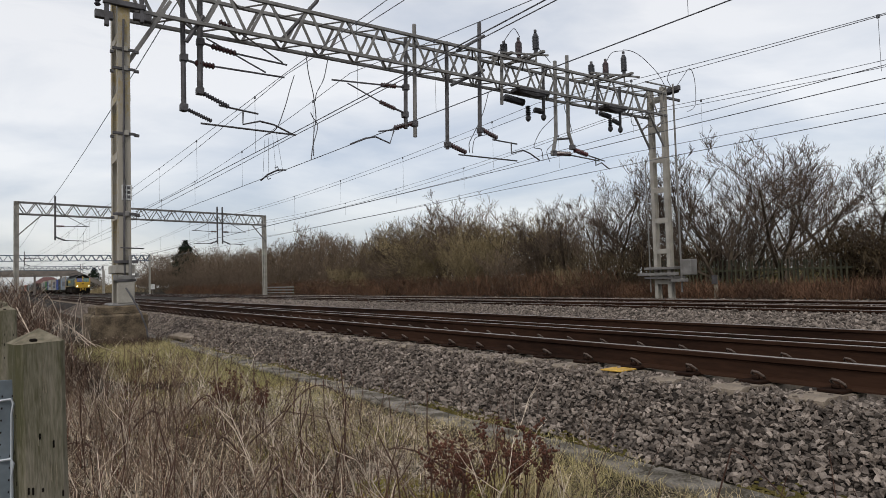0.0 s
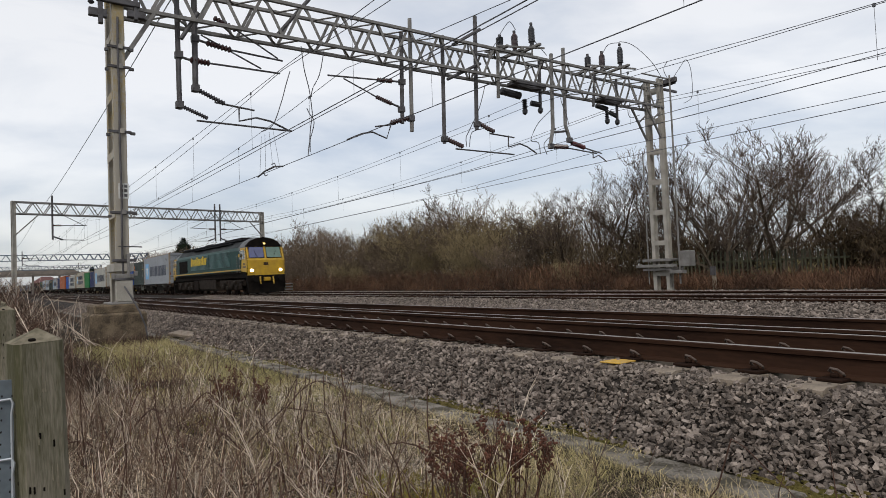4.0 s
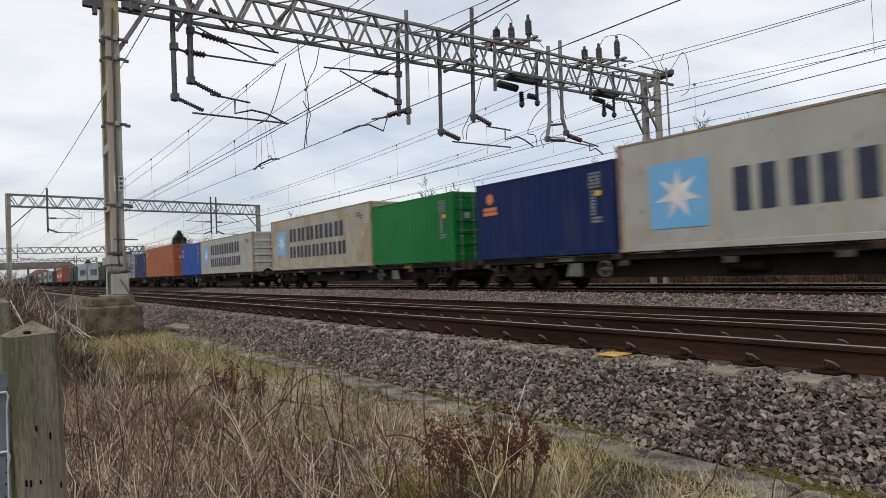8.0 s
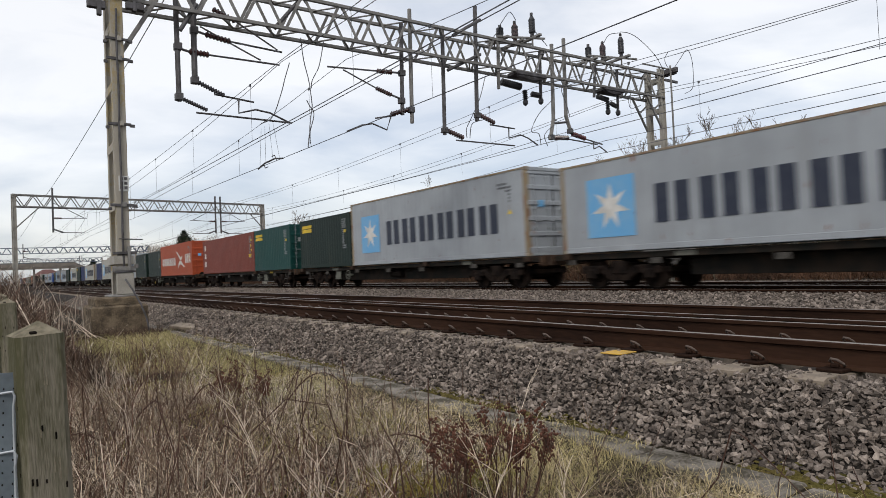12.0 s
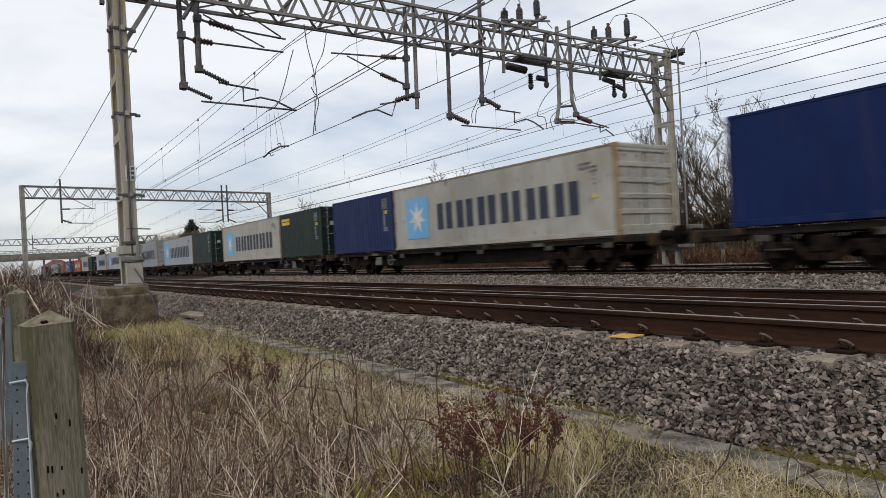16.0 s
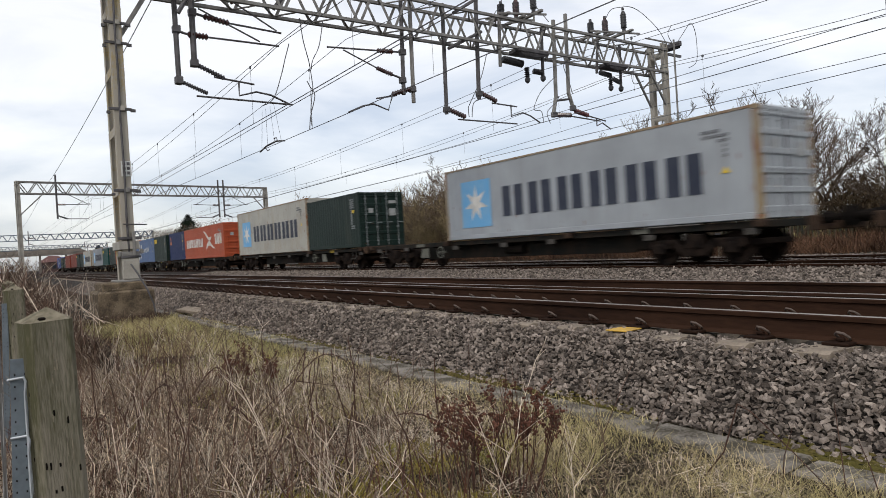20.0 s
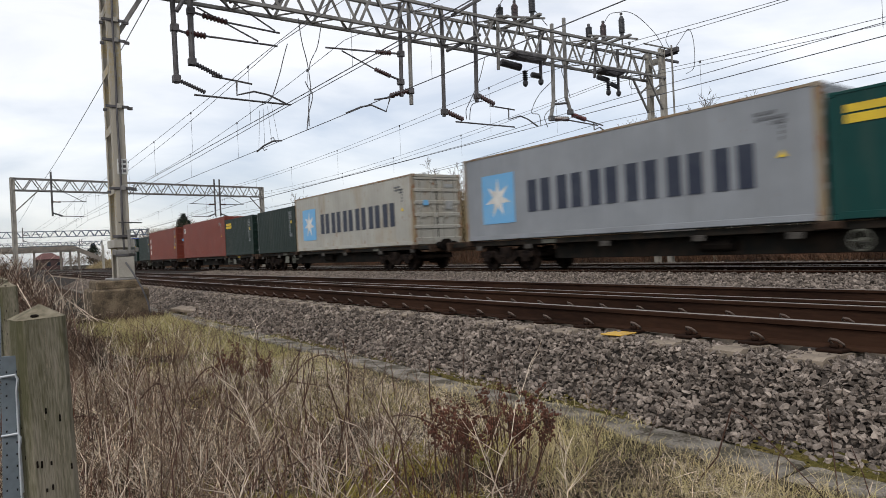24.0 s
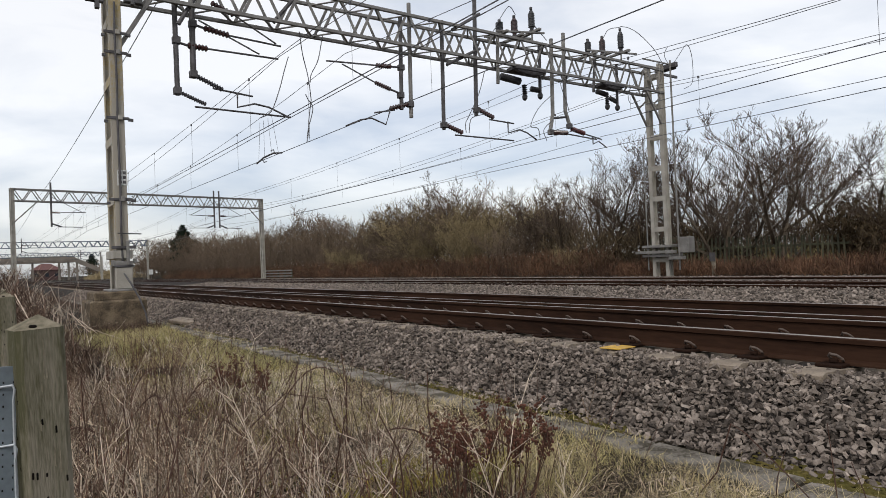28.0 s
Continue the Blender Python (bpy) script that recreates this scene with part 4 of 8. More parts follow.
for x, z0, z1 in ((13.61, 7.9, 8.3), (14.25, 7.9, 8.55), (15.03, 8.2, 8.97), (17.75, 7.85, 8.35), (18.52, 7.95, 8.58), (19.56, 8.2, 9.05)):
    part("cradle", Geo().cbox(x - 0.06, x + 0.06, P1 - 0.5, P1 + 0.5, z0 - 0.12, z0 - 0.04, 0.01).tube([(x, P1 - 0.1, 7.75), (x, P1 - 0.1, z0)], 0.03, 6), M_GALV, portal_1)
    h = z1 - z0 + 0.05
    post = part("insulator", Geo().tube([(x, P1 - 0.1, z0 - 0.05 + h * u) for u in (0.06, 0.16, 0.2, 0.72, 0.78, 0.86)], [0.06, 0.075, 0.105, 0.105, 0.085, 0.055], 10), M_INSUL if x in (14.25, 18.52) else M_POST, portal_1, "dark glazed post insulator")
    part("foot_ring", Geo().tube([(x, P1 - 0.1, z0 - 0.05), (x, P1 - 0.1, z0 + 0.0)], 0.085, 8), M_DARKSTEEL, post)
    part("cap", Geo().tube([(x, P1 - 0.1, z1 - 0.08), (x, P1 - 0.1, z1)], 0.05, 8), M_DARKSTEEL, post)
    part("ribs", Geo().sheds((x, P1 - 0.1, z0 + 0.08), (x, P1 - 0.1, z0 + h * 0.68), 0.118, 9, n=10), M_POST, post)
for xa, xb, dy, za, zb, w in ((13.3, 15.4, -0.3, 7.82, 8.1, 0.06), (13.3, 15.4, 0.3, 7.82, 8.1, 0.06), (17.5, 20.2, -0.3, 7.85, 8.12, 0.06), (19.0, 22.3, 0.2, 7.95, 8.0, 0.05), (20.4, 22.3, -0.4, 7.95, 7.97, 0.05)):
    part("outrigger", Geo().beam((xa, P1 + dy, za), (xb, P1 + dy, zb), w), M_GALV, portal_1)
part("outrigger_clamp", Geo().cbox(22.2, 22.35, P1 - 0.6, P1 + 0.4, 7.85, 8.05, 0.02).cbox(22.3, 22.4, P1 - 0.5, P1 + 0.1, 7.8, 7.9, 0.02).cbox(21.7, 22.5, P1 - 0.45, P1 - 0.38, 7.45, 7.55, 0.01), M_DARKSTEEL, portal_1)
# jumpers and pigtails
JUMPERS = (
    ((6.81, 5.09), (6.88, 4.95), (7.0, 4.74), (6.85, 4.2), (6.8, 3.85)), ((6.96, 4.96), (6.87, 4.4), (6.86, 3.95)),
    ((6.71, 6.7), (6.77, 6.13), (6.9, 5.55), (6.96, 4.96)), ((7.35, 6.7), (7.2, 6.04), (6.99, 5.63), (6.95, 5.41)),
    ((6.38, 6.0), (6.25, 5.6), (6.12, 5.16), (5.88, 4.56), (5.58, 4.36)),
    ((12.69, 5.13), (12.28, 5.0), (12.16, 4.82), (12.11, 4.5)), ((12.82, 6.48), (12.55, 5.74), (12.11, 4.99), (11.99, 4.77), (12.0, 4.5)),
    ((15.75, 6.1), (15.06, 5.54), (14.69, 4.94), (15.02, 4.88), (15.09, 4.5)), ((15.75, 5.23), (15.41, 5.0), (15.27, 4.8), (15.4, 4.5)),
    ((16.61, 6.79), (16.18, 6.54), (16.4, 6.0), (16.53, 5.59)), ((14.98, 8.39), (15.6, 7.92)),
    ((22.29, 8.08), (22.06, 8.39), (22.3, 8.75)), ((22.6, 8.1), (23.1, 8.6), (23.6, 9.05), (23.9, 8.7), (23.95, 7.9), (23.8, 7.45), (23.3, 7.2)),
    ((20.3, 7.15), (19.77, 6.66), (19.83, 6.24), (20.41, 6.4)), ((13.36, 8.01), (13.75, 8.54), (14.0, 8.77), (14.23, 8.54)),
    ((13.48, 8.03), (13.24, 7.81), (12.85, 7.03)), ((18.48, 8.48), (18.81, 8.85), (19.45, 9.03)), ((19.46, 9.07), (20.0, 9.1), (20.6, 8.95), (21.43, 8.52), (21.92, 8.03)))


def smooth_line(pts, n=4):
    """Points on a soft curve through pts."""
    out = []
    for i in range(len(pts) - 1):
        p = [Vector((*pts[min(max(i + d, 0), len(pts) - 1)], 0)) for d in (-1, 0, 1, 2)]
        for k in range(n):
            t = k / n
            v = 0.5 * (2 * p[1] + (p[2] - p[0]) * t + (2 * p[0] - 5 * p[1] + 4 * p[2] - p[3]) * t * t + (3 * p[1] - p[0] - 3 * p[2] + p[3]) * t ** 3)
            out.append((v.x, v.y))
    return out + [pts[-1]]


for pts in JUMPERS:
    part("jumper", Geo().tube([(x, P1 - 0.2, z) for x, z in smooth_line(pts)], 0.013, 5), M_WIRE, portal_1)


def far_portal(y, xl, xr, z_top, z0l, label, drops=((4.2, 1), (17.2, -1), (17.65, 1)), steel=M_GALV):
    po = thing("overhead_line_portal", label, "portal", "portals over the tracks")
    lattice_boom(po, xl, xr, y, z_top - 0.95, 1.26, "grey lattice boom", 0.33, 0.88, 0.07 if steel is M_GALV else 0.10, steel)
    portal_mast(po, xl, y, z0l, z_top, M_MAST, 4, 0.16)
    portal_mast(po, xr, y, -0.5, z_top, M_MAST, 4, 0.16)
    for x, s in ((xl, 1), (xr, -1)):
        part("knee_brace", Geo().beam((x, y - 0.4, z_top - 2.6), (x + s * 1.6, y - 0.4, z_top - 0.95), 0.08), M_GALV, po)
    for x, s in drops:
        part("drop_tube", Geo().tube([(x, y - 0.5, z_top + 0.5), (x, y - 0.5, 4.5)], 0.07, 6), M_DARKSTEEL, po)
        part("insulator", Geo().sheds((x, y - 0.5, 4.75), (x + s * 0.7, y - 0.5, 4.5), 0.08, 5), M_GREYPOR, po)
        part("insulator", Geo().sheds((x, y - 0.5, 5.6), (x + s * 0.6, y - 0.5, 5.6), 0.09, 5), M_INSUL, po)
        part("registration_arm", Geo().tube([(x + s * 0.5, y - 0.5, 4.5), (x + s * 2.2, y - 0.5, 4.48)], 0.03, 5), M_DARKSTEEL, po)
        part("registration_arm", Geo().tube([(x + s * 0.6, y - 0.5, 5.6), (x + s * 2.4, y - 0.5, 5.65)], 0.03, 5), M_DARKSTEEL, po)
        part("stay", Geo().tube([(x, y - 0.5, z_top - 0.6), (x + s * 2.2, y - 0.5, 5.65)], 0.025, 5), M_DARKSTEEL, po)
    return po


skewed = far_portal(61.5, 1.16, 21.9, 7.40, -0.6, "second grey steel portal over four tracks", ((3.6, 1), (16.8, -1), (17.3, 1)))
# the second portal stands askew, its near end closer
skewed.matrix_basis = pose(21.9, 61.5, 0, 0, 0, 11.3) @ pose(-21.9, -61.5, 0)
# the two farthest booms take a bluer, darker steel
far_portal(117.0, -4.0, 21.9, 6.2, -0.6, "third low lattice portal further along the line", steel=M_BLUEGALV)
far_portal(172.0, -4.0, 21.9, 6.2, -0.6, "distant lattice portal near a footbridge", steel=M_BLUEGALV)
far_portal(-31.0, 1.95, 21.9, 7.35, -0.6, "steel portal over four tracks beside the verge")


# ---- overhead wires ----
SPANS = (-31.0, P1, 61.5, 117.0, 172.0, 230.0)


def catenary(name, xs, zc, messengers, aux, aux_sag=(0.10, 0.10)):
    """Contact wire with its stagger xs at the supports, carrying wires of (dx, z, sag), and droppers."""
    cs = thing("overhead_wires", name, "overhead wires", "wires over the tracks", "structure")
    ys = [a + (b - a) * k / 12 for a, b in zip(SPANS, SPANS[1:]) for k in range(12)] + [SPANS[-1]]

    def hang(y, z, sag):
        i = max(k for k in range(len(SPANS) - 1) if SPANS[k] <= y)
        u = (y - SPANS[i]) / (SPANS[i + 1] - SPANS[i])
        return z - 4 * (sag[0] if i else sag[1]) * u * (1 - u)

    def line_x(y):
        return float(np.interp(y, SPANS, xs))

    low = [(line_x(y), y, zc) for y in ys]
    part("contact_wire", Geo().tube(low, 0.011, 5, caps=False), M_WIRE, cs)
    if aux:
        part("auxiliary_wire", Geo().tube([(x, y, max(hang(y, z + aux, aux_sag), zc + 0.02) if aux > 0 else hang(y, z + aux, aux_sag)) for x, y, z in low], 0.009, 5, caps=False), M_WIRE, cs)
    for dx, z, sag in messengers:
        part("messenger_wire", Geo().tube([(line_x(y) + dx, y, hang(y, z, sag)) for y in ys], 0.0085, 5, caps=False), M_WIRE, cs)
    dx, z, sag = messengers[0]
    for k, y in enumerate(np.arange(-26, 80, 6.3)):
        q = (line_x(y) + dx, y, hang(y, z, sag))
        part("dropper", Geo().tube([(line_x(y), y, zc + max(aux, 0)), q], 0.005, 4), M_WIRE, cs)
        part("dropper_clip", Geo().cbox(q[0] - 0.02, q[0] + 0.02, y - 0.03, y + 0.03, q[2] - 0.06, q[2] + 0.02, 0.006), M_WIRE, cs)


catenary("overhead contact wires above the nearest track", (6.2, 6.25, 6.0, 5.4, 5.6, 5.5), 4.45, ((0.0, 6.11, (0.16, 0.12)), (0.0, 6.06, (0.56, 0.55))), -0.08, (0.14, 0.0))
catenary("overhead contact wires above the second track", (9.5, 8.10, 6.9, 8.6, 9.1, 9.0), 4.42, ((0.0, 6.40, (1.03, 1.10)),), 0)
catenary("overhead contact wires above the freight track", (15.1, 15.1, 15.1, 15.2, 15.3, 15.2), 4.53, ((0.0, 6.50, (0.56, 0.92)), (0.0, 6.24, (0.45, 0.58))), 0.16, (0.40, -0.17))
catenary("overhead contact wires above the far track", (18.5, 18.5, 18.5, 18.6, 18.7, 18.6), 4.51, ((0.0, 6.36, (0.68, 0.80)), (0.0, 6.28, (0.82, 0.95))), 0.43, (0.48, 0.26))
sect = thing("section_insulator", "dark section insulator hung in the contact wire", "insulator", m=pose(8.0, 21.5, 4.42))
part("runner", Geo().tube([(0, -1.2, 0.0), (0.02, -0.4, 0.12), (0.0, 0.5, 0.10), (0, 1.2, 0.0)], 0.03, 6), M_DARKSTEEL, sect)
part("horn", Geo().tube([(0, -0.6, 0.05), (0.1, -0.2, 0.28), (0.15, 0.2, 0.3)], 0.016, 5), M_DARKSTEEL, sect)
part("horn", Geo().tube([(0, 0.6, 0.05), (-0.1, 0.2, -0.12), (-0.15, -0.2, -0.14)], 0.016, 5), M_DARKSTEEL, sect)
for dx in (-0.9, -0.3, 0.4, 1.0):
    part("dropper", Geo().tube([(0, dx, 0.08), (-0.05, dx * 0.6, 1.35)], 0.006, 4), M_WIRE, sect)


def long_wire(x, z, sag, label, r=0.013):
    w = thing("feeder_wire", label, "overhead wire", "wires over the tracks", "structure")
    pts = []
    for a, b in zip(SPANS, SPANS[1:]):
        pts += [(x, a + (b - a) * k / 10, z - sag * 4 * (k / 10) * (1 - k / 10)) for k in range(10)]
    part("wire", Geo().tube(pts, r, 5, caps=False), M_WIRE, w)


long_wire(3.5, 7.2, 0.25, "thin feeder wire running along the portals")



# ---- vegetation ----
def strips(name, px, py, pz, length, width, tilt, material, label, category, bend=0.5, up=1.0, crook=0.0):
    """Thin bent strips: blades of grass, dead stems, twigs."""
    n = len(px)
    az, cz = rng.uniform(0, 2 * math.pi, n), rng.uniform(0, 2 * math.pi, n)
    ln = rng.uniform(length[0], length[1], n)
    tl = np.abs(rng.normal(0, tilt, n))
    d = np.stack([np.sin(tl) * np.cos(az), np.sin(tl) * np.sin(az), np.cos(tl) * up], -1)
    side = np.stack([np.cos(cz), np.sin(cz), np.zeros(n)], -1) * (rng.uniform(width[0], width[1], n) / 2)[:, None]
    p0 = np.stack([px, py, pz], -1)
    droop = np.stack([np.cos(az), np.sin(az), -0.35 * np.ones(n)], -1) * (rng.uniform(0.0, bend, n) * ln)[:, None]
    p1 = p0 + d * (ln * 0.55)[:, None] + droop * 0.25 + rng.normal(0, 1, (n, 3)) * (ln * crook)[:, None]
    p2 = p0 + d * ln[:, None] + droop
    v = np.stack([p0 - side, p0 + side, p1 + side * 0.8, p1 - side * 0.8, p2 + side * 0.25, p2 - side * 0.25], 1)
    f = (np.array([(0, 1, 2, 3), (3, 2, 4, 5)])[None] + (np.arange(n) * 6)[:, None, None]).reshape(-1, 4)
    return tagged(new(name, np_mesh(name, v.reshape(-1, 3), f, material)), label, category, kind="stuff")


def patch(x, y, s, seed):
    """A smooth field between 0 and 1 over the plan."""
    return np.array([0.5 + 0.5 * noise.noise(Vector((a * s + seed, b * s - seed, seed))) * 1.6 for a, b in zip(x, y)])


def verge(n, x0, x1, y0, y1, power=1.4):
    return rng.uniform(x0, x1, n), y0 + (y1 - y0) * rng.uniform(0, 1, n) ** power


CLEARINGS = ((1.45, 2.75, 0.30), (1.95, 3.25, 0.26), (1.10, 3.05, 0.16), (1.75, 2.35, 0.24), (2.35, 3.05, 0.22))


def closed(x, y):
    """False inside the small mossy clearings of the verge."""
    out = np.ones(len(x), bool)
    for cx, cy, r in CLEARINGS:
        out &= (x - cx) ** 2 + (y - cy) ** 2 * 0.7 > r * r
    return out


def verge_grass():
    """Layer on layer of dead grass: thatch, turf, lying straw and standing stems, thickest towards the fence."""
    # thatch pressed to the ground, everywhere, coloured dark for the shade under the stems
    x, y = verge(24000, -0.3, 3.18, 1.2, 17)
    strips("matted_grass", x, y, rng.uniform(-0.61, -0.58, len(x)), (0.06, 0.20), (0.003, 0.007), 1.5, M_SHADETHATCH, "matted straw-coloured dead grass on the verge", "grass", 0.3, 0.5)
    x, y = verge(11000, 0.5, 3.05, 1.5, 8, 1.4)
    k = patch(x, y, 1.4, 51.6) + 0.22 * np.clip(x - 1.5, -1, 0.4) - 0.3 * np.clip(x - 2.2, 0, 1) > 0.45
    strips("matted_grass", x[k], y[k], rng.uniform(-0.60, -0.54, k.sum()), (0.10, 0.30), (0.0028, 0.006), 1.9, M_PALE, "flattened bleached straw lying on the verge", "grass", 0.15, 0.14)
    # short turf: patches among the stems, closed along the foot of the ballast
    x, y = verge(30000, 0.3, 3.2, 1.2, 12, 1.5)
    k = (patch(x, y, 0.9, 3.1) + 0.16 * (x - 1.7) + 0.03 * np.clip(y - 4, -2, 2)) > 0.56
    strips("short_grass", x[k], y[k], np.full(k.sum(), -0.60), (0.03, 0.10), (0.002, 0.005), 0.9, M_GREENGR, "short yellow-green grass in patches", "grass", 0.5)
    x, y = verge(44000, 1.45, 3.12, 1.8, 17, 1.15)
    k = (patch(x, y, 0.9, 14.2) + 0.5 * np.clip(x - 2.35, 0, 1)) > 0.42
    strips("short_grass", x[k], y[k], np.full(k.sum(), -0.60), (0.02, 0.07), (0.002, 0.005), 0.95, M_GREENGR, "short yellow-green grass beside the cable trough", "grass", 0.6)
    x, y = verge(30000, 1.3, 3.13, 6.3, 17, 1.0)
    k = (patch(x, y, 0.7, 17.9) + 0.35 * (x - 2.0)) > 0.28
    strips("short_grass", x[k], y[k], np.full(k.sum(), -0.60), (0.03, 0.085), (0.003, 0.007), 0.9, M_LAWN, "yellow-green short turf beside the cable trough", "grass", 0.6)
    x, y = verge(9000, 1.9, 3.10, 1.2, 5, 1.0)
    k = (patch(x, y, 1.1, 27.9) + 0.2 * (x - 2.4)) > 0.52
    strips("short_grass", x[k], y[k], np.full(k.sum(), -0.60), (0.02, 0.07), (0.002, 0.0045), 1.0, M_LAWN, "yellow-green short turf beside the cable trough", "grass", 0.6)
    # low mat of curling straw between the stems and the trough
    x, y = verge(6500, 1.6, 3.0, 1.2, 6, 1.1)
    strips("matted_grass", x, y, rng.uniform(-0.60, -0.58, len(x)), (0.05, 0.15), (0.0025, 0.0050), 1.4, M_STRAW, "curling straw-coloured grass beside the trough", "grass", 0.8, 0.7)
    x, y = verge(10000, 1.6, 3.06, 1.2, 6, 1.1)
    strips("matted_grass", x, y, rng.uniform(-0.60, -0.58, len(x)), (0.04, 0.13), (0.0025, 0.0055), 1.3, M_SHADETHATCH, "brown curling grass beside the trough", "grass", 0.8, 0.8)
    x, y = verge(8000, 1.3, 2.95, 3.2, 7.5, 1.0)
    k = patch(x, y, 1.0, 91.4) > 0.36
    strips("matted_grass", x[k], y[k], rng.uniform(-0.60, -0.57, k.sum()), (0.08, 0.26), (0.003, 0.006), 1.8, M_PALE, "bleached straw lying in a low mat", "grass", 0.2, 0.2, 0.05)
    # thin green-yellow blades combed over beside the trough
    x, y = verge(3600, 2.2, 3.10, 1.2, 3.0, 1.0)
    k = patch(x, y, 1.5, 44.9) > 0.42
    strips("short_grass", x[k], y[k], np.full(k.sum(), -0.60), (0.10, 0.24), (0.002, 0.004), 1.0, M_GREENGR, "long thin yellow-green blades beside the trough", "grass", 0.9)
    # tussocks hanging over the edge of the trough
    x, y = rng.normal(3.15, 0.03, 4000), verge(4000, 0, 1, 1.2, 17, 1.2)[1]
    k = patch(x, y, 1.2, 71.7) > 0.52
    strips("short_grass", x[k], y[k], np.full(k.sum(), -0.585), (0.03, 0.085), (0.0025, 0.005), 1.2, M_GREENGR, "grass hanging over the edge of the trough", "grass", 0.9)
    # the verge goes on beside and behind the fence
    n = 44000
    x, y = rng.uniform(-9, 3.1, n), rng.uniform(-14, 1.3, n)
    x2, y2 = rng.uniform(-9, -0.3, n), rng.uniform(1.3, 24, n)
    x, y = np.concatenate([x, x2]), np.concatenate([y, y2])
    strips("matted_grass", x[::2], y[::2], np.full(n, -0.615), (0.08, 0.24), (0.014, 0.034), 1.5, M_SHADETHATCH, "brown matted grass behind the fence", "grass", 0.5, 0.5)
    strips("matted_grass", x[1::2], y[1::2], np.full(n, -0.61), (0.10, 0.28), (0.008, 0.020), 1.2, M_STRAW, "matted dead grass behind the fence", "grass", 0.7)
    # rough turf rising a little towards the mast foundation
    x = rng.uniform(1.3, 3.1, 9000)
    y = 14.9 - 2.6 * rng.uniform(0, 1, 9000) ** 1.3
    strips("short_grass", x, y, -0.60 + rng.uniform(0, 1, 9000) * np.interp(y, [12.3, 14.9], [0.0, 0.11]), (0.04, 0.12), (0.004, 0.009), 0.9, M_LAWN, "yellow-green rough turf before the mast foundation", "grass", 0.6)
    # moss low in the grass
    x, y = verge(16000, 0.7, 3.0, 2.0, 9, 1.4)
    k = patch(x, y, 1.3, 21.3) > 0.56
    strips("moss_tufts", x[k], y[k], np.full(k.sum(), -0.60), (0.02, 0.07), (0.004, 0.009), 1.0, M_TUFT, "bright yellow-green mossy tufts", "moss", 0.5)
    x, y = verge(16000, 0.8, 2.7, 1.9, 3.7, 1.0)
    k = ~closed(x, y) & (patch(x, y, 3.1, 41.3) > 0.36)
    strips("moss_tufts", x[k], y[k], np.full(k.sum(), -0.59), (0.02, 0.08), (0.004, 0.009), 1.0, M_TUFT, "bright yellow-green mossy tufts", "moss", 0.5)
    # tufts creeping over the lids of the trough
    x, y = verge(6000, 3.10, 3.50, 1.2, 17, 1.3)
    k = patch(x, y, 1.6, 31.7) + 0.03 * np.clip(y - 4, -2, 5) > 0.60
    strips("short_grass", x[k], y[k], np.full(k.sum(), -0.565), (0.02, 0.06), (0.003, 0.006), 1.1, M_GREENGR, "grass tufts creeping over the trough lids", "grass", 0.8)
    # stems that have fallen over and lie across each other at knee height and below
    x, y = verge(13000, -0.3, 2.5, 1.9, 15, 1.25)
    k = (patch(x, y, 0.8, 8.7) - 0.75 * (x - 1.45) - 0.055 * np.clip(y - 4, 0, 9) - 0.10 * ((x > 1.2) & (y < 3.3))) > 0.42
    k &= closed(x, y)
    strips("fallen_stems", x[k], y[k], -0.60 + rng.uniform(0, 0.22, k.sum()) * np.clip(2.2 - x[k], 0.15, 1), (0.10, 0.34), (0.0032, 0.0070), 1.7, M_STRAW, "tangled fallen grass stems, straw and grey-brown", "grass", 0.15, 0.35, 0.06)
    x, y = verge(8000, -0.3, 2.5, 1.9, 13, 1.3)
    k = (patch(x, y, 0.8, 25.2) - 0.70 * (x - 1.5) - 0.10 * np.clip(y - 4, 0, 9)) > 0.44
    k &= closed(x, y)
    strips("fallen_stems", x[k], y[k], -0.60 + rng.uniform(0, 0.26, k.sum()) * np.clip(2.2 - x[k], 0.15, 1), (0.12, 0.42), (0.0036, 0.0080), 1.7, M_STALK, "tangled fallen dark stems", "grass", 0.12, 0.4, 0.08)
    # stems still standing
    x, y = verge(5200, -0.2, 2.4, 2.0, 15, 1.3)
    k = (patch(x, y, 0.8, 8.7) - 0.85 * (x - 1.45) - 0.06 * np.clip(y - 4, 0, 9) - 0.12 * ((x > 1.2) & (y < 3.3))) > 0.5
    k &= closed(x, y)
    strips("dead_stems", x[k], y[k], np.full(k.sum(), -0.60), (0.12, 0.36), (0.0034, 0.0074), 0.8, M_STRAW, "tall tangled dead grass stems, straw and grey-brown", "grass", 0.16, 1.0, 0.06)
    x, y = verge(9500, -0.2, 2.8, 2.0, 13, 1.15)
    k = (patch(x, y, 0.8, 5.2) - 0.70 * (x - 1.5) - 0.055 * np.clip(y - 4, 0, 9)) > 0.46
    k &= closed(x, y)
    strips("bleached_stems", x[k], y[k], np.full(k.sum(), -0.59), (0.10, 0.38), (0.0030, 0.0068), 1.25, M_PALE, "pale bleached dead stems lying across each other", "grass", 0.12, 1.0, 0.07)
    x, y = verge(4000, -0.2, 2.7, 2.0, 15, 1.3)
    k = (patch(x, y, 0.7, 12.7) - 0.70 * (x - 1.30) - 0.11 * np.clip(y - 4, 0, 9) - 0.25 * ((x > 1.1) & (y < 3.4))) > 0.46
    strips("weed_stalks", x[k], y[k], np.full(k.sum(), -0.60), (0.2, 0.55), (0.0036, 0.008), 0.9, M_STALK, "thin dark brown dead weed stalks", "weeds", 0.12, 1.0, 0.08)
    x, y = verge(1700, -0.2, 2.4, 2.1, 11, 1.3)
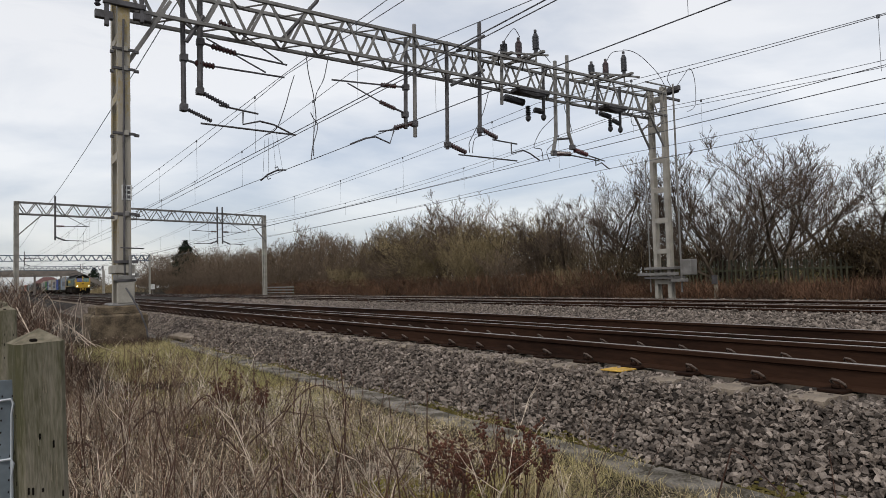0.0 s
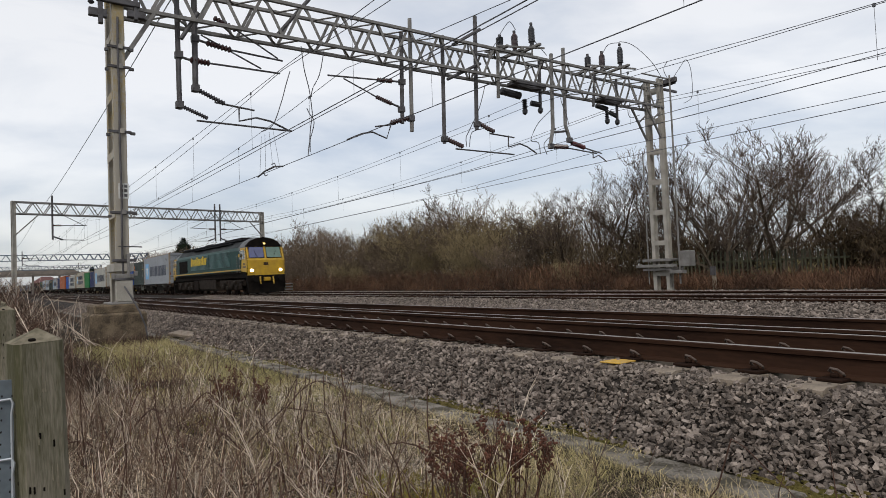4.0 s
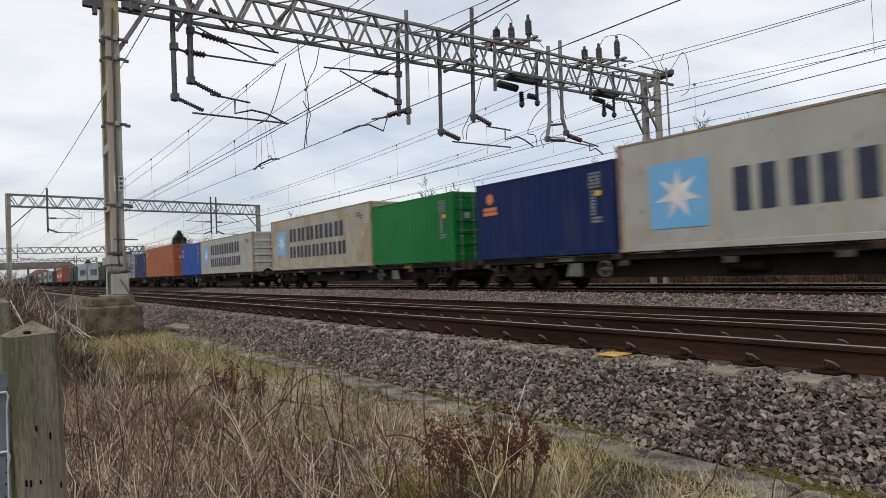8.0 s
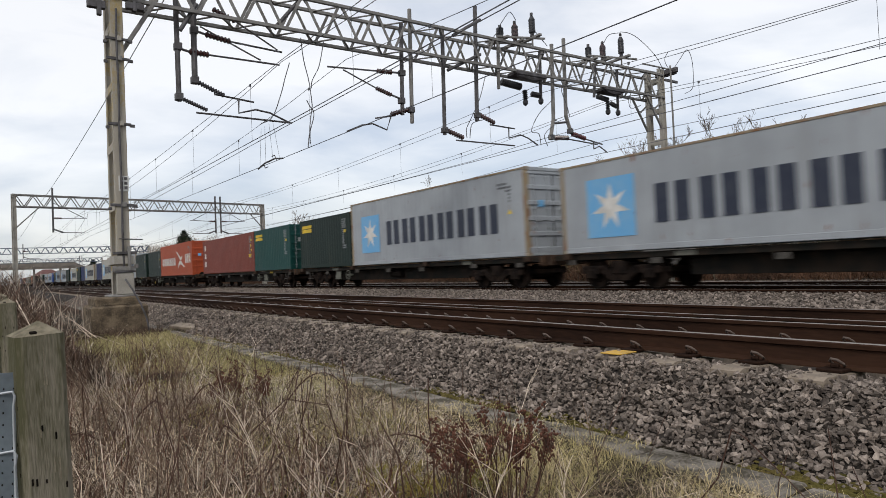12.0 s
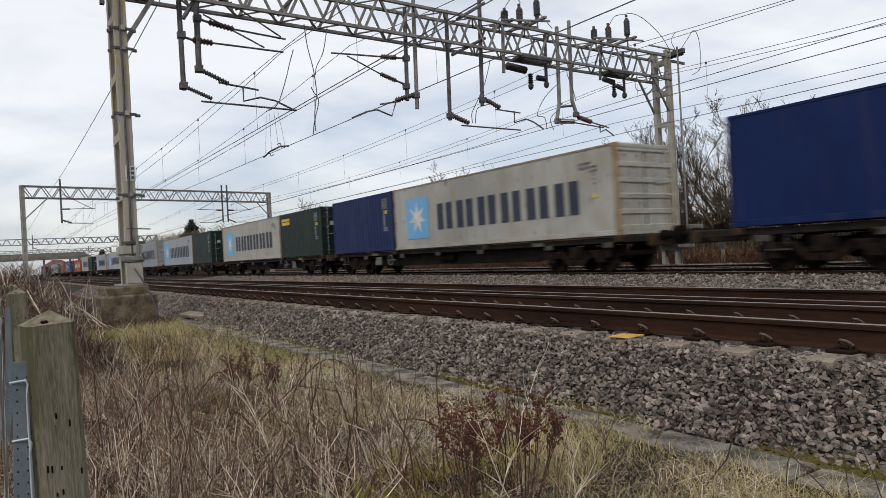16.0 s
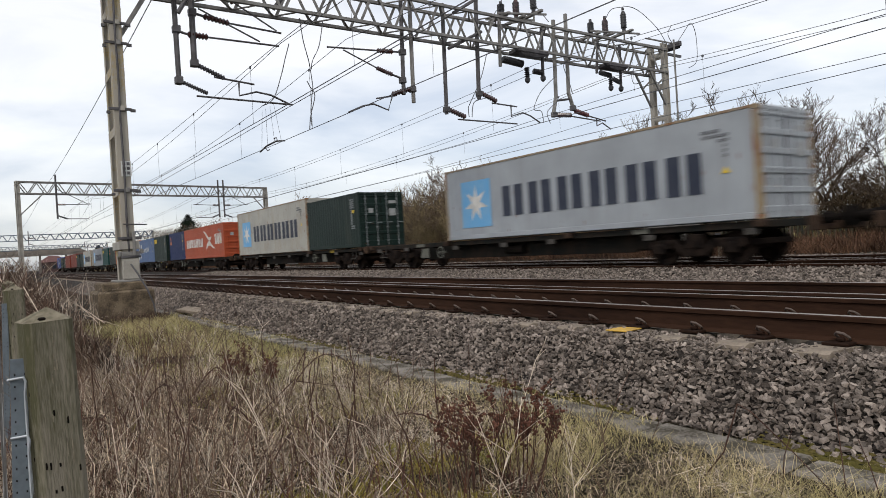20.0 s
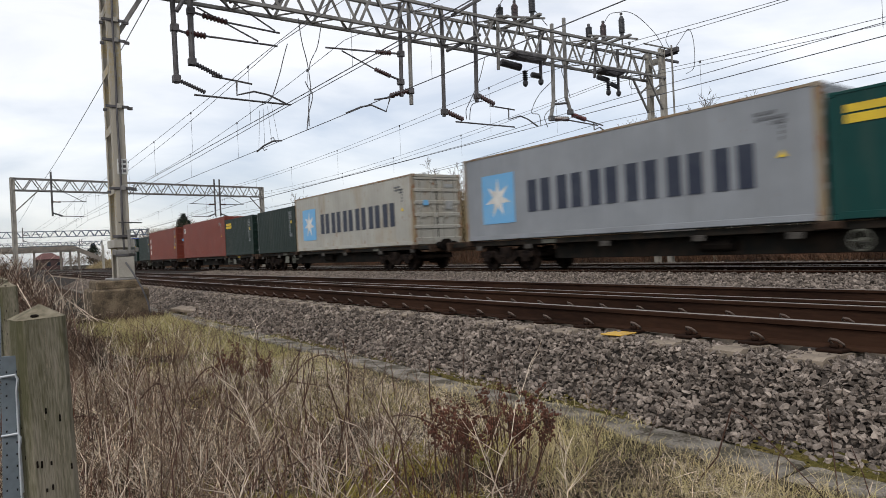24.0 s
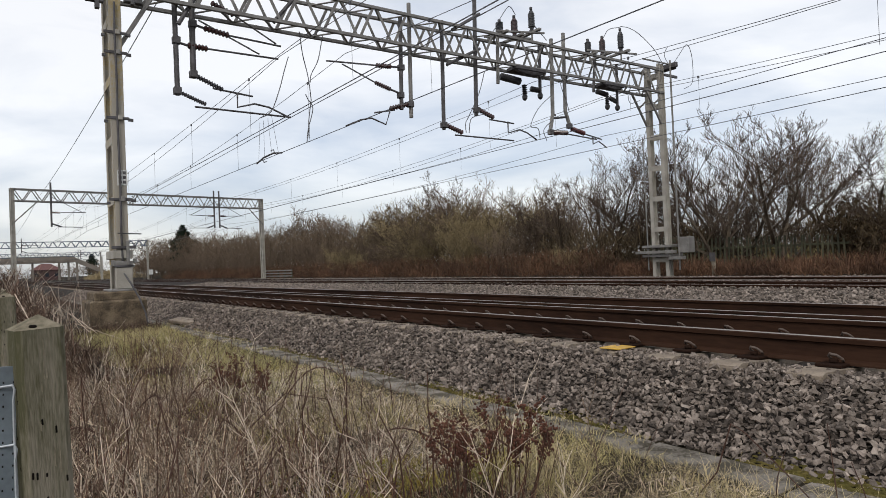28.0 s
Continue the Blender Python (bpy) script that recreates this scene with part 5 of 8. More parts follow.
    k = patch(x, y, 0.9, 33.8) - 0.45 * (x - 1.2) > 0.42
    strips("weed_stalks", x[k], y[k], np.full(k.sum(), -0.60), (0.22, 0.52), (0.003, 0.0055), 0.30, M_SEED, "thin upright red-brown dead stalks", "weeds", 0.06, 1.0, 0.03)
    x, y = verge(200, 0.1, 3.1, 2.3, 12, 1.3)
    strips("tall_stalks", x, y, np.full(len(x), -0.60), (0.40, 0.75), (0.004, 0.008), 0.22, M_CANE, "single tall brown stalks above the grass", "weeds", 0.15)


verge_grass()


def dock_plant(x, y, h, seed, spread):
    r = random.Random(seed)
    pl = thing("dead_dock_plant", "dead dock plant with red-brown seed heads", "weed", "dead dock plants", m=pose(x, y, -0.60))
    for s in range(int(9 * spread)):
        sg, hd = Geo(), Geo()
        a, out = r.uniform(0, 6.28), r.uniform(0.02, 0.16) * spread
        pts = [(0.3 * out * math.cos(a), 0.3 * out * math.sin(a), 0), (0.7 * out * math.cos(a), 0.7 * out * math.sin(a), h * 0.5), (out * math.cos(a), out * math.sin(a), h * r.uniform(0.8, 1.1))]
        sg.tube(pts, [0.004, 0.003, 0.002], 4)
        tip, mid = Vector(pts[2]), Vector(pts[1])
        for b in range(5):
            p = mid.lerp(tip, r.uniform(0.1, 1))
            e = p + Vector((r.uniform(-0.07, 0.07), r.uniform(-0.07, 0.07), r.uniform(0.05, 0.13)))
            sg.tube([p, e], [0.0018, 0.0012], 3)
            for k in range(13):
                q = p.lerp(e, r.uniform(0.2, 1.05)) + Vector((r.uniform(-1, 1), r.uniform(-1, 1), r.uniform(-1, 1))) * 0.013
                s1 = r.uniform(0.003, 0.0065)
                hd.cbox(q.x - s1, q.x + s1, q.y - s1, q.y + s1, q.z - s1, q.z + s1, s1 * 0.6)
        tagged(part("seed_head", hd, M_SEED, part("stem", sg, M_CANE, pl)), kind="stuff")


dock_plant(1.85, 2.55, 0.40, 1, 1.3)
dock_plant(2.04, 2.40, 0.46, 2, 1.5)
dock_plant(1.62, 5.6, 0.42, 3, 1.2)
dock_plant(1.85, 5.3, 0.36, 4, 0.8)


def bramble(x, y, seed, reach):
    r = random.Random(seed)
    b = thing("bramble", "arching leafless bramble stem in the grass", "bramble", "bramble stems", m=pose(x, y, -0.60, 0, 0, r.uniform(0, 360)))
    h = r.uniform(0.22, 0.42)
    pts = [(reach * u, 0.06 * math.sin(u * 5 + seed), h * math.sin(math.pi * (0.08 + u * 0.86)) - 0.05) for u in np.linspace(0, 1, 10)]
    stem = part("stem", Geo().tube(pts, [0.007 - 0.0045 * i / 9 for i in range(10)], 5), M_CANE, b)
    for k in range(7):
        p = Vector(pts[r.randrange(2, 9)])
        part("side_shoot", Geo().tube([p, p + Vector((r.uniform(-0.1, 0.1), r.uniform(-0.12, 0.12), r.uniform(0.03, 0.14)))], [0.003, 0.0015], 4), M_CANE, stem)


def cane(points, radius, label):
    c = thing("bramble", label, "bramble", "bramble stems")
    part("stem", Geo().tube(points, [radius * (1 - 0.5 * i / (len(points) - 1)) for i in range(len(points))], 6), M_CANE, c)


cane([(2.85, 1.98, -0.63), (2.85, 1.83, -0.43), (2.84, 1.74, -0.18), (2.85, 1.68, -0.21), (2.86, 1.50, -0.36), (2.87, 1.28, -0.56)], 0.0042, "dry bramble cane bent over beside the trough")
cane([(2.95, 1.61, -0.63), (2.95, 1.60, -0.51), (2.95, 1.59, -0.42), (2.94, 1.54, -0.28)], 0.0036, "thin upright bramble cane in the grass")
cane([(3.05, 1.37, -0.61), (3.05, 1.39, -0.33), (3.04, 1.40, -0.15)], 0.0034, "thin upright bramble cane in the grass")
cane([(3.05, 1.22, -0.61), (3.05, 1.27, -0.42), (3.04, 1.31, -0.30)], 0.0034, "short dry cane leaning over the trough")
cane([(1.45, 3.55, -0.62), (1.45, 3.52, -0.30), (1.44, 3.50, 0.05)], 0.0042, "tall dark stalk standing above the grass")
cane([(1.30, 4.1, -0.62), (1.28, 4.0, -0.35), (1.42, 3.7, -0.10), (1.75, 3.55, -0.18)], 0.0042, "dark cane bent across the dead grass")
cane([(0.75, 3.4, -0.62), (0.74, 3.4, -0.25), (0.76, 3.38, -0.02)], 0.004, "tall dark stalk standing above the grass")
r = random.Random(91)
for i in range(34):
    # upright canes, each with a slight crook, thinning out towards the trough
    x, y = r.uniform(0.35, 2.1), 2.3 + 4.2 * r.random() ** 1.5
    h, lx, ly, q = r.uniform(0.32, 0.72), r.gauss(0, 0.09), r.gauss(0, 0.09), r.uniform(-0.025, 0.025)
    cane([(x, y, -0.62), (x + 0.3 * lx + q, y + 0.3 * ly, -0.62 + 0.36 * h), (x + 0.7 * lx - q, y + 0.7 * ly + q, -0.62 + 0.72 * h), (x + lx, y + ly, -0.62 + h)],
         r.uniform(0.003, 0.0052), "dark upright bramble cane in the dead grass")
for i in range(9):
    # canes bent over and lying across the grass
    x, y, a, w = r.uniform(0.5, 2.0), r.uniform(2.5, 5.5), r.uniform(0, 6.28), r.uniform(0.35, 0.7)
    c, s, h = math.cos(a), math.sin(a), r.uniform(0.14, 0.34)
    cane([(x, y, -0.62), (x + 0.2 * w * c, y + 0.2 * w * s, -0.60 + 0.75 * h), (x + 0.5 * w * c, y + 0.5 * w * s, -0.60 + h), (x + w * c, y + w * s, -0.60 + 0.6 * h)],
         r.uniform(0.003, 0.0045), "dark cane bent across the dead grass")
for i in range(12):
    bramble(random.uniform(0.2, 2.5), random.uniform(2.6, 10), i, random.uniform(0.5, 1.2))


def scrub_heap(n, x0, x1, y0, y1, top, name, label):
    x, y = rng.uniform(x0, x1, n), rng.uniform(y0, y1, n)
    hump = np.sin(np.pi * (x - x0) / (x1 - x0)) ** 0.6 * (0.75 + 0.5 * (patch(x, y, 0.5, 5.5) - 0.5))
    z = -0.6 + rng.uniform(0, 1, n) ** 0.7 * top * hump
    strips(name, x, y, z, (0.15, 0.45), (0.004, 0.010), 1.2, M_BRAMBLE, label, "scrub", 0.6)


def bramble_bank():
    """A bank of dead bramble that leans on the fence and falls away towards the track."""
    n = 15000
    x, y = rng.uniform(-2.4, 0.95, n), 7.4 + 9.0 * rng.uniform(0, 1, n) ** 1.1
    h = np.interp(x, [-3, -1, 0.3, 0.6, 0.95], [0.9, 1.3, 1.25, 0.70, 0.20]) * (0.82 + 0.36 * patch(x, y, 1.1, 5.5))
    z = -0.62 + rng.uniform(0, 1, n) ** 0.55 * h * 0.92
    strips("bramble_heap", x, y, z, (0.15, 0.50), (0.005, 0.011), 1.3, M_BRAMBLE, "bank of grey-brown dead bramble beside the fence", "scrub", 0.6)
    n = 700
    x, y = rng.uniform(-1.5, 1.0, n), 7.4 + 8 * rng.uniform(0, 1, n) ** 1.2
    h = np.interp(x, [-3, -1, 0.3, 0.65, 1.2, 1.9], [0.9, 1.3, 1.36, 1.02, 0.56, 0.15])
    strips("bramble_heap", x, y, -0.62 + rng.uniform(0.5, 1, n) * h * 0.9, (0.2, 0.6), (0.005, 0.009), 1.1, M_PALE, "pale dead stems tangled in the bramble", "scrub", 0.5)
    # leaf litter and rough grass heaped round the foot of the mast foundation
    x, y = rng.uniform(1.35, 3.0, 2600), P1 - 0.80 - np.abs(rng.normal(0, 0.22, 2600))
    strips("bramble_heap", x, y, rng.uniform(-0.61, -0.52, 2600), (0.08, 0.26), (0.005, 0.011), 1.1, M_BRAMBLE, "dead bramble and litter round the foundation", "scrub", 0.5, 1.0, 0.06)


bramble_bank()
scrub_heap(14000, -6, 2.8, 17, 60, 1.25, "bramble_heap", "dead brown scrub along the verge")


class Twigs:
    """Three-sided tapering pieces of branch, gathered and then made one mesh."""

    def __init__(self):
        self.a, self.b, self.ra, self.rb = [], [], [], []

    def add(self, p, q, r0, r1):
        self.a.append(tuple(p)), self.b.append(tuple(q)), self.ra.append(r0), self.rb.append(r1)

    def mesh(self, name, material, flat=False):
        a, b = np.array(self.a), np.array(self.b)
        d = b - a
        d /= np.linalg.norm(d, axis=1, keepdims=True) + 1e-9
        ref = np.where(np.abs(d[:, 2:3]) < 0.9, np.array([[0, 0, 1.0]]), np.array([[1.0, 0, 0]]))
        u = np.cross(d, ref)
        u /= np.linalg.norm(u, axis=1, keepdims=True)
        w = np.cross(d, u)
        if flat:
            t = np.random.default_rng(len(a)).uniform(0, 6.283, (len(a), 1))
            e = u * np.cos(t) + w * np.sin(t)
            ra, rb = np.array(self.ra)[:, None], np.array(self.rb)[:, None]
            v = np.stack([a - e * ra, a + e * ra, b + e * rb, b - e * rb], 1)
            return np_mesh(name, v.reshape(-1, 3), np.arange(len(a) * 4).reshape(-1, 4), material)
        ring = [(math.cos(t), math.sin(t)) for t in (0, 2.094, 4.189)]
        v = [a + (u * c + w * s) * np.array(self.ra)[:, None] for c, s in ring] + [b + (u * c + w * s) * np.array(self.rb)[:, None] for c, s in ring]
        v = np.stack(v, 1)
        f = (np.array([(0, 1, 4, 3), (1, 2, 5, 4), (2, 0, 3, 5)])[None] + (np.arange(len(a)) * 6)[:, None, None]).reshape(-1, 4)
        return np_mesh(name, v.reshape(-1, 3), f, material)


def grow(r, wood, twigs, p, d, length, radius, level, last, lift, twist, kids, thin=0.005, spread=0.8):
    """One branch with its side branches; the finer it is, the more it turns to the light."""
    n = (7, 5, 4, 3, 2)[level] if level < last else 2 + (level < 3)
    step = length / n
    for i in range(n):
        d = (d + Vector((r.uniform(-1, 1), r.uniform(-1, 1), r.uniform(-1, 1))) * twist + Vector((0, 0, lift[min(level, len(lift) - 1)]))).normalized()
        q = p + d * step
        r0, r1 = radius * (1 - 0.7 * i / n), radius * (1 - 0.7 * (i + 1) / n)
        (wood if level < 2 else twigs).add(p, q, max(r0, thin * 1.2), max(r1, thin))
        if level < last and (i or level):
            for k in range(kids[level] + (r.random() < 0.22)):
                a = Vector((r.uniform(-1, 1), r.uniform(-1, 1), r.uniform(-0.5, 0.7))).normalized()
                e = (d * 0.75 + a * spread).normalized()
                grow(r, wood, twigs, q, e, length * r.uniform(0.45, 0.72) * (1 - 0.5 * i / n), max(r1 * 0.6, thin * 1.5), level + 1, last, lift, twist, kids, thin, spread)
        p = q


def tree_meshes(seed, height, stems, last, out, lift, twist, material, kids, thick, thin=0.005, flat=True, spread=0.8):
    """Trunk and crown of a leafless tree or bush, and its height."""
    r = random.Random(seed)
    wood, twigs = Twigs(), Twigs()
    turn = r.uniform(0, 6.28)
    for s in range(stems):
        a = turn + 6.283 * s / stems + r.uniform(-0.5, 0.5)
        o = out * r.uniform(0.25, 1)
        d = Vector((math.cos(a) * o, math.sin(a) * o, 1)).normalized()
        b = Vector((math.cos(a), math.sin(a), 0)) * r.uniform(0, 0.16 * stems ** 0.5)
        grow(r, wood, twigs, b, d, height * r.uniform(0.6, 1.0), height * thick, 0, last, lift, twist, kids, thin, spread)
    top = float(np.percentile(np.array(twigs.b)[:, 2], 98.5))
    return wood.mesh("trunk", M_BARK), twigs.mesh("crown", material, flat), top


# open-crowned bare trees with arching limbs, dense many-stemmed bushes, and lighter ones for the distance, paled for
# haze
TREES = [tree_meshes(11 + i, 5.0, 4, 4, 1.7, (0.015, 0.03, 0.06, 0.10, 0.15), 0.07, M_TWIG, (1, 1, 1, 2), 0.020, 0.0046, True, 0.66) for i in range(5)]
BUSHES = [tree_meshes(31 + i, 4.2, 12, 3, 0.75, (0.01, 0.03, 0.06), 0.10, (M_TWIGG, M_TWIG, M_TWIGG, M_HAZETWIG)[i], (1, 1, 1), 0.0065, 0.0075) for i in range(4)]
FAR = [tree_meshes(51 + i, 4.2, 6, 3, 0.75, (0.0, 0.03, 0.06), 0.11, M_HAZETWIG, (1, 1, 1), 0.008, 0.010) for i in range(2)]
# height of the hedge's outline along the line
HEDGE_TOP = ([4, 10, 12.6, 16, 21, 25, 29.5, 33.5, 36, 40, 45, 49, 53, 58, 62, 66, 74, 95, 122, 160], [5.0, 5.9, 7.0, 7.3, 6.9, 6.0, 5.0, 5.7, 6.2, 6.2, 6.3, 5.0, 4.1, 4.8, 5.9, 6.0, 5.2, 5.6, 6.9, 8.2])


def plant(kind, x, y, h, label, category, group):
    tr = thing("bare_tree" if category == "tree" else "bush", label, category, group, m=pose(x, y, ground_z(x) - 0.05, 0, 0, random.uniform(0, 360)) @ Matrix.Scale(h / kind[2], 4))
    part("trunk", kind[0], None, tr)
    part("crown", kind[1], None, tr)


def hedge():
    r = random.Random(5)
    y = 4.0
    while y < 150:
        near = y < 56
        for x, f in ((25.4, 0.66), (27.6, 0.93), (30.2, 1.0)) if near else ((25.5, 0.7), (29.0, 0.95), (33.5, 1.1)):
            px, py = x + r.uniform(-0.9, 0.9), y + r.uniform(-1.0, 1.0)
            # outlines are seen from the line's near side, so farther rows stand behind what lies farther along
            top = float(np.interp(py * 28.0 / px, *HEDGE_TOP)) * px / 28.0
            h = top * f * r.uniform(0.86, 1.04)
            if near and py < 28.5:
                if x < 26 and (6 < py < 21 or r.random() < 0.4):
                    continue
                if x < 26:
                    plant(r.choice(BUSHES), px, py, h * 0.55, "low brown thorny bush in winter", "bush", "lineside scrub")
                elif r.random() < 0.60:
                    plant(r.choice(TREES), px, py, h * float(np.interp(py, [8, 14, 22], [0.80, 0.86, 0.95])), "bare winter tree with spreading grey-brown branches", "tree", "bare lineside trees")
            elif near:
                plant(r.choice(BUSHES), px, py, h * 0.93, "dense leafless bush with olive-brown twigs", "bush", "lineside scrub")
            else:
                plant(r.choice(FAR), px, py, h, "distant leafless brown bush", "bush", "lineside scrub")
        y += 2.6 if near else 4.2


hedge()
plant(TREES[1], 31.5, 40.2, 7.5, "round-crowned bare tree rising above the bushes", "tree", "bare lineside trees")


def undergrowth():
    n = 40000
    y = 3 + 107 * rng.uniform(0, 1, n) ** 1.8
    x = rng.uniform(22.6, 26.2, n)
    z = -0.46 + rng.uniform(0, 1, n) ** 1.3 * np.where((y > 9) & (y < 21), 0.45, 1.15) * np.clip((x - 22.3) / 1.4, 0.15, 1)
    strips("dead_bracken", x, y, z, (0.2, 0.65), (0.012, 0.030), 0.75, M_BRACKEN, "red-brown dead bracken and bramble along the far side", "bracken", 0.5)
    n = 18000
    y = 2 + 128 * rng.uniform(0, 1, n) ** 1.7
    x = np.where((y > 10.5) & (y < 20.5), rng.uniform(30.5, 33, n), rng.uniform(25.6, 29, n))
    z = -0.4 + rng.uniform(0, 1, n) * 1.7
    strips("thicket", x, y, z, (0.3, 0.9), (0.015, 0.045), 0.8, M_THICKET, "dark tangled twigs low in the hedge", "thicket", 0.5)
    n = 30000
    y = 2 + 128 * rng.uniform(0, 1, n) ** 1.7
    x = rng.uniform(26, 34, n)
    top = np.interp(y, *HEDGE_TOP)
    dense = np.interp(y, [0, 24, 30, 60, 130], [0.26, 0.30, 0.60, 0.88, 1.0])
    x = np.where((y > 10.5) & (y < 21) & (x < 32.2), 32.2 + 0.1 * (x - 26), x)
    z = -0.4 + rng.uniform(0, 1, n) ** 0.8 * top * dense
    strips("thicket", x, y, z, (0.35, 1.1), (0.015, 0.05), 0.8, M_THICKET, "dark tangled twigs inside the hedge", "thicket", 0.5)
    n = 22000
    y = 52 + 110 * rng.uniform(0, 1, n) ** 1.2
    x = rng.uniform(26, 34, n)
    z = -0.4 + rng.uniform(0, 1, n) ** 0.8 * np.interp(y * 28 / x, *HEDGE_TOP) * 0.93 * x / 28 * (0.75 + 0.5 * patch(x, y, 0.12, 13.4))
    strips("thicket", x, y, z, (0.4, 1.3), (0.02, 0.06), 0.7, M_HAZETWIG, "brown massed twigs of the distant hedge", "thicket", 0.5)
    # a rough green bank that shows between the pickets
    n = 3600
    x, y = rng.uniform(29.5, 32, n), rng.uniform(10.5, 23, n)
    strips("short_grass", x, y, -0.35 + rng.uniform(0, 1, n) * 1.2 * (x - 29) / 3, (0.10, 0.30), (0.03, 0.07), 0.7, M_LAWN, "yellow-green grass bank behind the picket fence", "grass", 0.5)
    n = 5000
    x, y = rng.uniform(27.0, 31, n), np.where(rng.uniform(0, 1, n) < 0.4, rng.uniform(3, 11.5, n), rng.uniform(20.5, 31, n))
    z = -0.4 + rng.uniform(0, 1, n) * (1.6 + 1.3 * patch(x, y, 0.35, 61.4))
    strips("thicket", x, y, z, (0.3, 1.0), (0.015, 0.045), 0.8, M_THICKET, "dark tangled undergrowth between the bare trees", "thicket", 0.5)


undergrowth()


def shrub(x, y, w, h):
    """A bush that keeps its dry brown leaves."""
    sh = thing("shrub", "dark brown shrub that keeps its dry leaves", "bush", "lineside scrub", m=pose(x, y, -0.45))
    n = 2600
    a, u, q = rng.uniform(0, 6.283, n), rng.uniform(-1, 1, n), rng.uniform(0, 1, n) ** 0.4
    rad = np.sqrt(1 - u * u) * q * (1 + 0.3 * np.sin(3 * a + x))
    me = strips("foliage", rad * np.cos(a) * w, rad * np.sin(a) * w, h * 0.5 + u * q * h * 0.5, (0.10, 0.28), (0.03, 0.08), 1.2, M_SHRUB, "", "", 0.4)
    me.parent = sh
    del me["kind"]
    part("stem", Geo().tube([(0, 0, 0), (0.1, 0.05, h * 0.6)], [0.07, 0.03], 6), M_BARK, sh)


for x, y, w, h in ((27.9, 18.6, 1.2, 2.4), (27.6, 11.4, 1.2, 2.9), (27.0, 9.4, 1.5, 3.0), (27.6, 7.0, 1.6, 2.9), (27.2, 4.8, 1.4, 2.6)):
    shrub(x, y, w, h)


def branched_weeds():
    """Dead weeds with stiff side twigs standing in the grass."""
    r = random.Random(77)
    dark, pale = Twigs(), Twigs()
    for i in range(430):
        x, y = r.uniform(-0.1, 2.75) , 2.0 + 8.5 * r.random() ** 1.3
        if x > 1.5 + 1.2 * r.random():
            continue
        tw = dark if r.random() < 0.72 else pale
        p = Vector((x, y, -0.60))
        d = Vector((r.gauss(0, 0.35), r.gauss(0, 0.35), 1)).normalized()
        h = r.uniform(0.22, 0.62)
        for k in range(5):
            d = (d + Vector((r.uniform(-1, 1), r.uniform(-1, 1), r.uniform(-0.5, 0.5))) * 0.16).normalized()
            q = p + d * h / 5
            tw.add(p, q, 0.0038 - 0.0005 * k, 0.0033 - 0.0005 * k)
            for j in range(2 if k else 0):
                e = (d * 0.7 + Vector((r.uniform(-1, 1), r.uniform(-1, 1), r.uniform(-0.2, 0.7)))).normalized()
                m = q + e * r.uniform(0.04, 0.15)
                tw.add(q, m, 0.0019, 0.0013)
                tw.add(m, m + (e + Vector((r.uniform(-1, 1), r.uniform(-1, 1), 0.3)) * 0.5) * r.uniform(0.03, 0.09), 0.0013, 0.0009)
            p = q
    tagged(new("branched_weeds", dark.mesh("branched_weeds", M_STALK)), "dead branching weeds with thin brown twigs", "weeds", kind="stuff")
    tagged(new("branched_weeds", pale.mesh("branched_weeds", M_PALE)), "bleached branching weeds in the dead grass", "weeds", kind="stuff")


branched_weeds()

def conifer(x, y, h):
    co = thing("conifer", "dark green conifer standing above the hedge", "tree", m=pose(x, y, -0.4))
    part("trunk", Geo().tube([(0, 0, 0), (0, 0, h * 0.98)], [0.22, 0.02], 7), M_BARK, co)
    n = 5200
    z = h * (0.12 + 0.88 * rng.uniform(0, 1, n) ** 0.8)
    rad = np.minimum((h - z) / h * 6.6 + 0.3, 2.5) * (0.85 + 0.22 * np.sin(z * 4.2)) * np.sqrt(rng.uniform(0.05, 1, n))
    a = rng.uniform(0, 6.283, n)
    me = strips("crown", rad * np.cos(a), rad * np.sin(a), z, (0.25, 0.7), (0.06, 0.16), 1.5, M_CONIFER, "", "", 0.4)
    me.parent = co
    del me["kind"]


x, y = rng.uniform(20.8, 33, 5200), rng.uniform(176, 197, 5200)
strips("bramble_heap", x, y, -0.5 + rng.uniform(0, 1, 5200) * np.interp(x, [20.8, 23, 26, 33], [0.5, 1.3, 2.4, 2.9]), (0.3, 0.9), (0.04, 0.10), 1.0, M_TWIGG, "olive-brown scrub bank below the footbridge stairs", "scrub", 0.5)
for x, y, h in ((6.0, 214, 4.2), (9.0, 226, 4.0), (12.5, 232, 3.6), (2.0, 222, 4.6), (-4.0, 218, 4.4), (22.0, 236, 4.4), (26.5, 226, 5.2)):
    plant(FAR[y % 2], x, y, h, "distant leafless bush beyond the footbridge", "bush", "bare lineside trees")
conifer(28.6, 121, 9.0)
conifer(30.5, 262, 8.5)
for x, y, h in ((-14, 275, 5.5), (-4, 280, 6.5), (6, 284, 5.5), (22, 270, 6), (27, 262, 6.5), (31, 250, 6), (-26, 270, 6)):
    plant(FAR[x % 2], x, y, h, "distant leafless tree beyond the footbridge", "tree", "bare lineside trees")

# ---- fences and boxes on the far side ----
picket = thing("picket_fence", "old grey-green wooden picket fence among bushes", "fence")
PICKET_ME = Geo().prism([(-0.012, 0), (0.012, 0), (0.012, 1.36), (-0.012, 1.36)], -0.036, 0.036).mesh("picket", [M_PICKET])
for i in range(44):
    part("picket", PICKET_ME, None, picket, m=pose(26.6, 11.2 + i * 0.205, -0.40 + random.uniform(-0.03, 0.05) + 0.03 * i * 0.205, random.uniform(-3, 3), 0, 0))
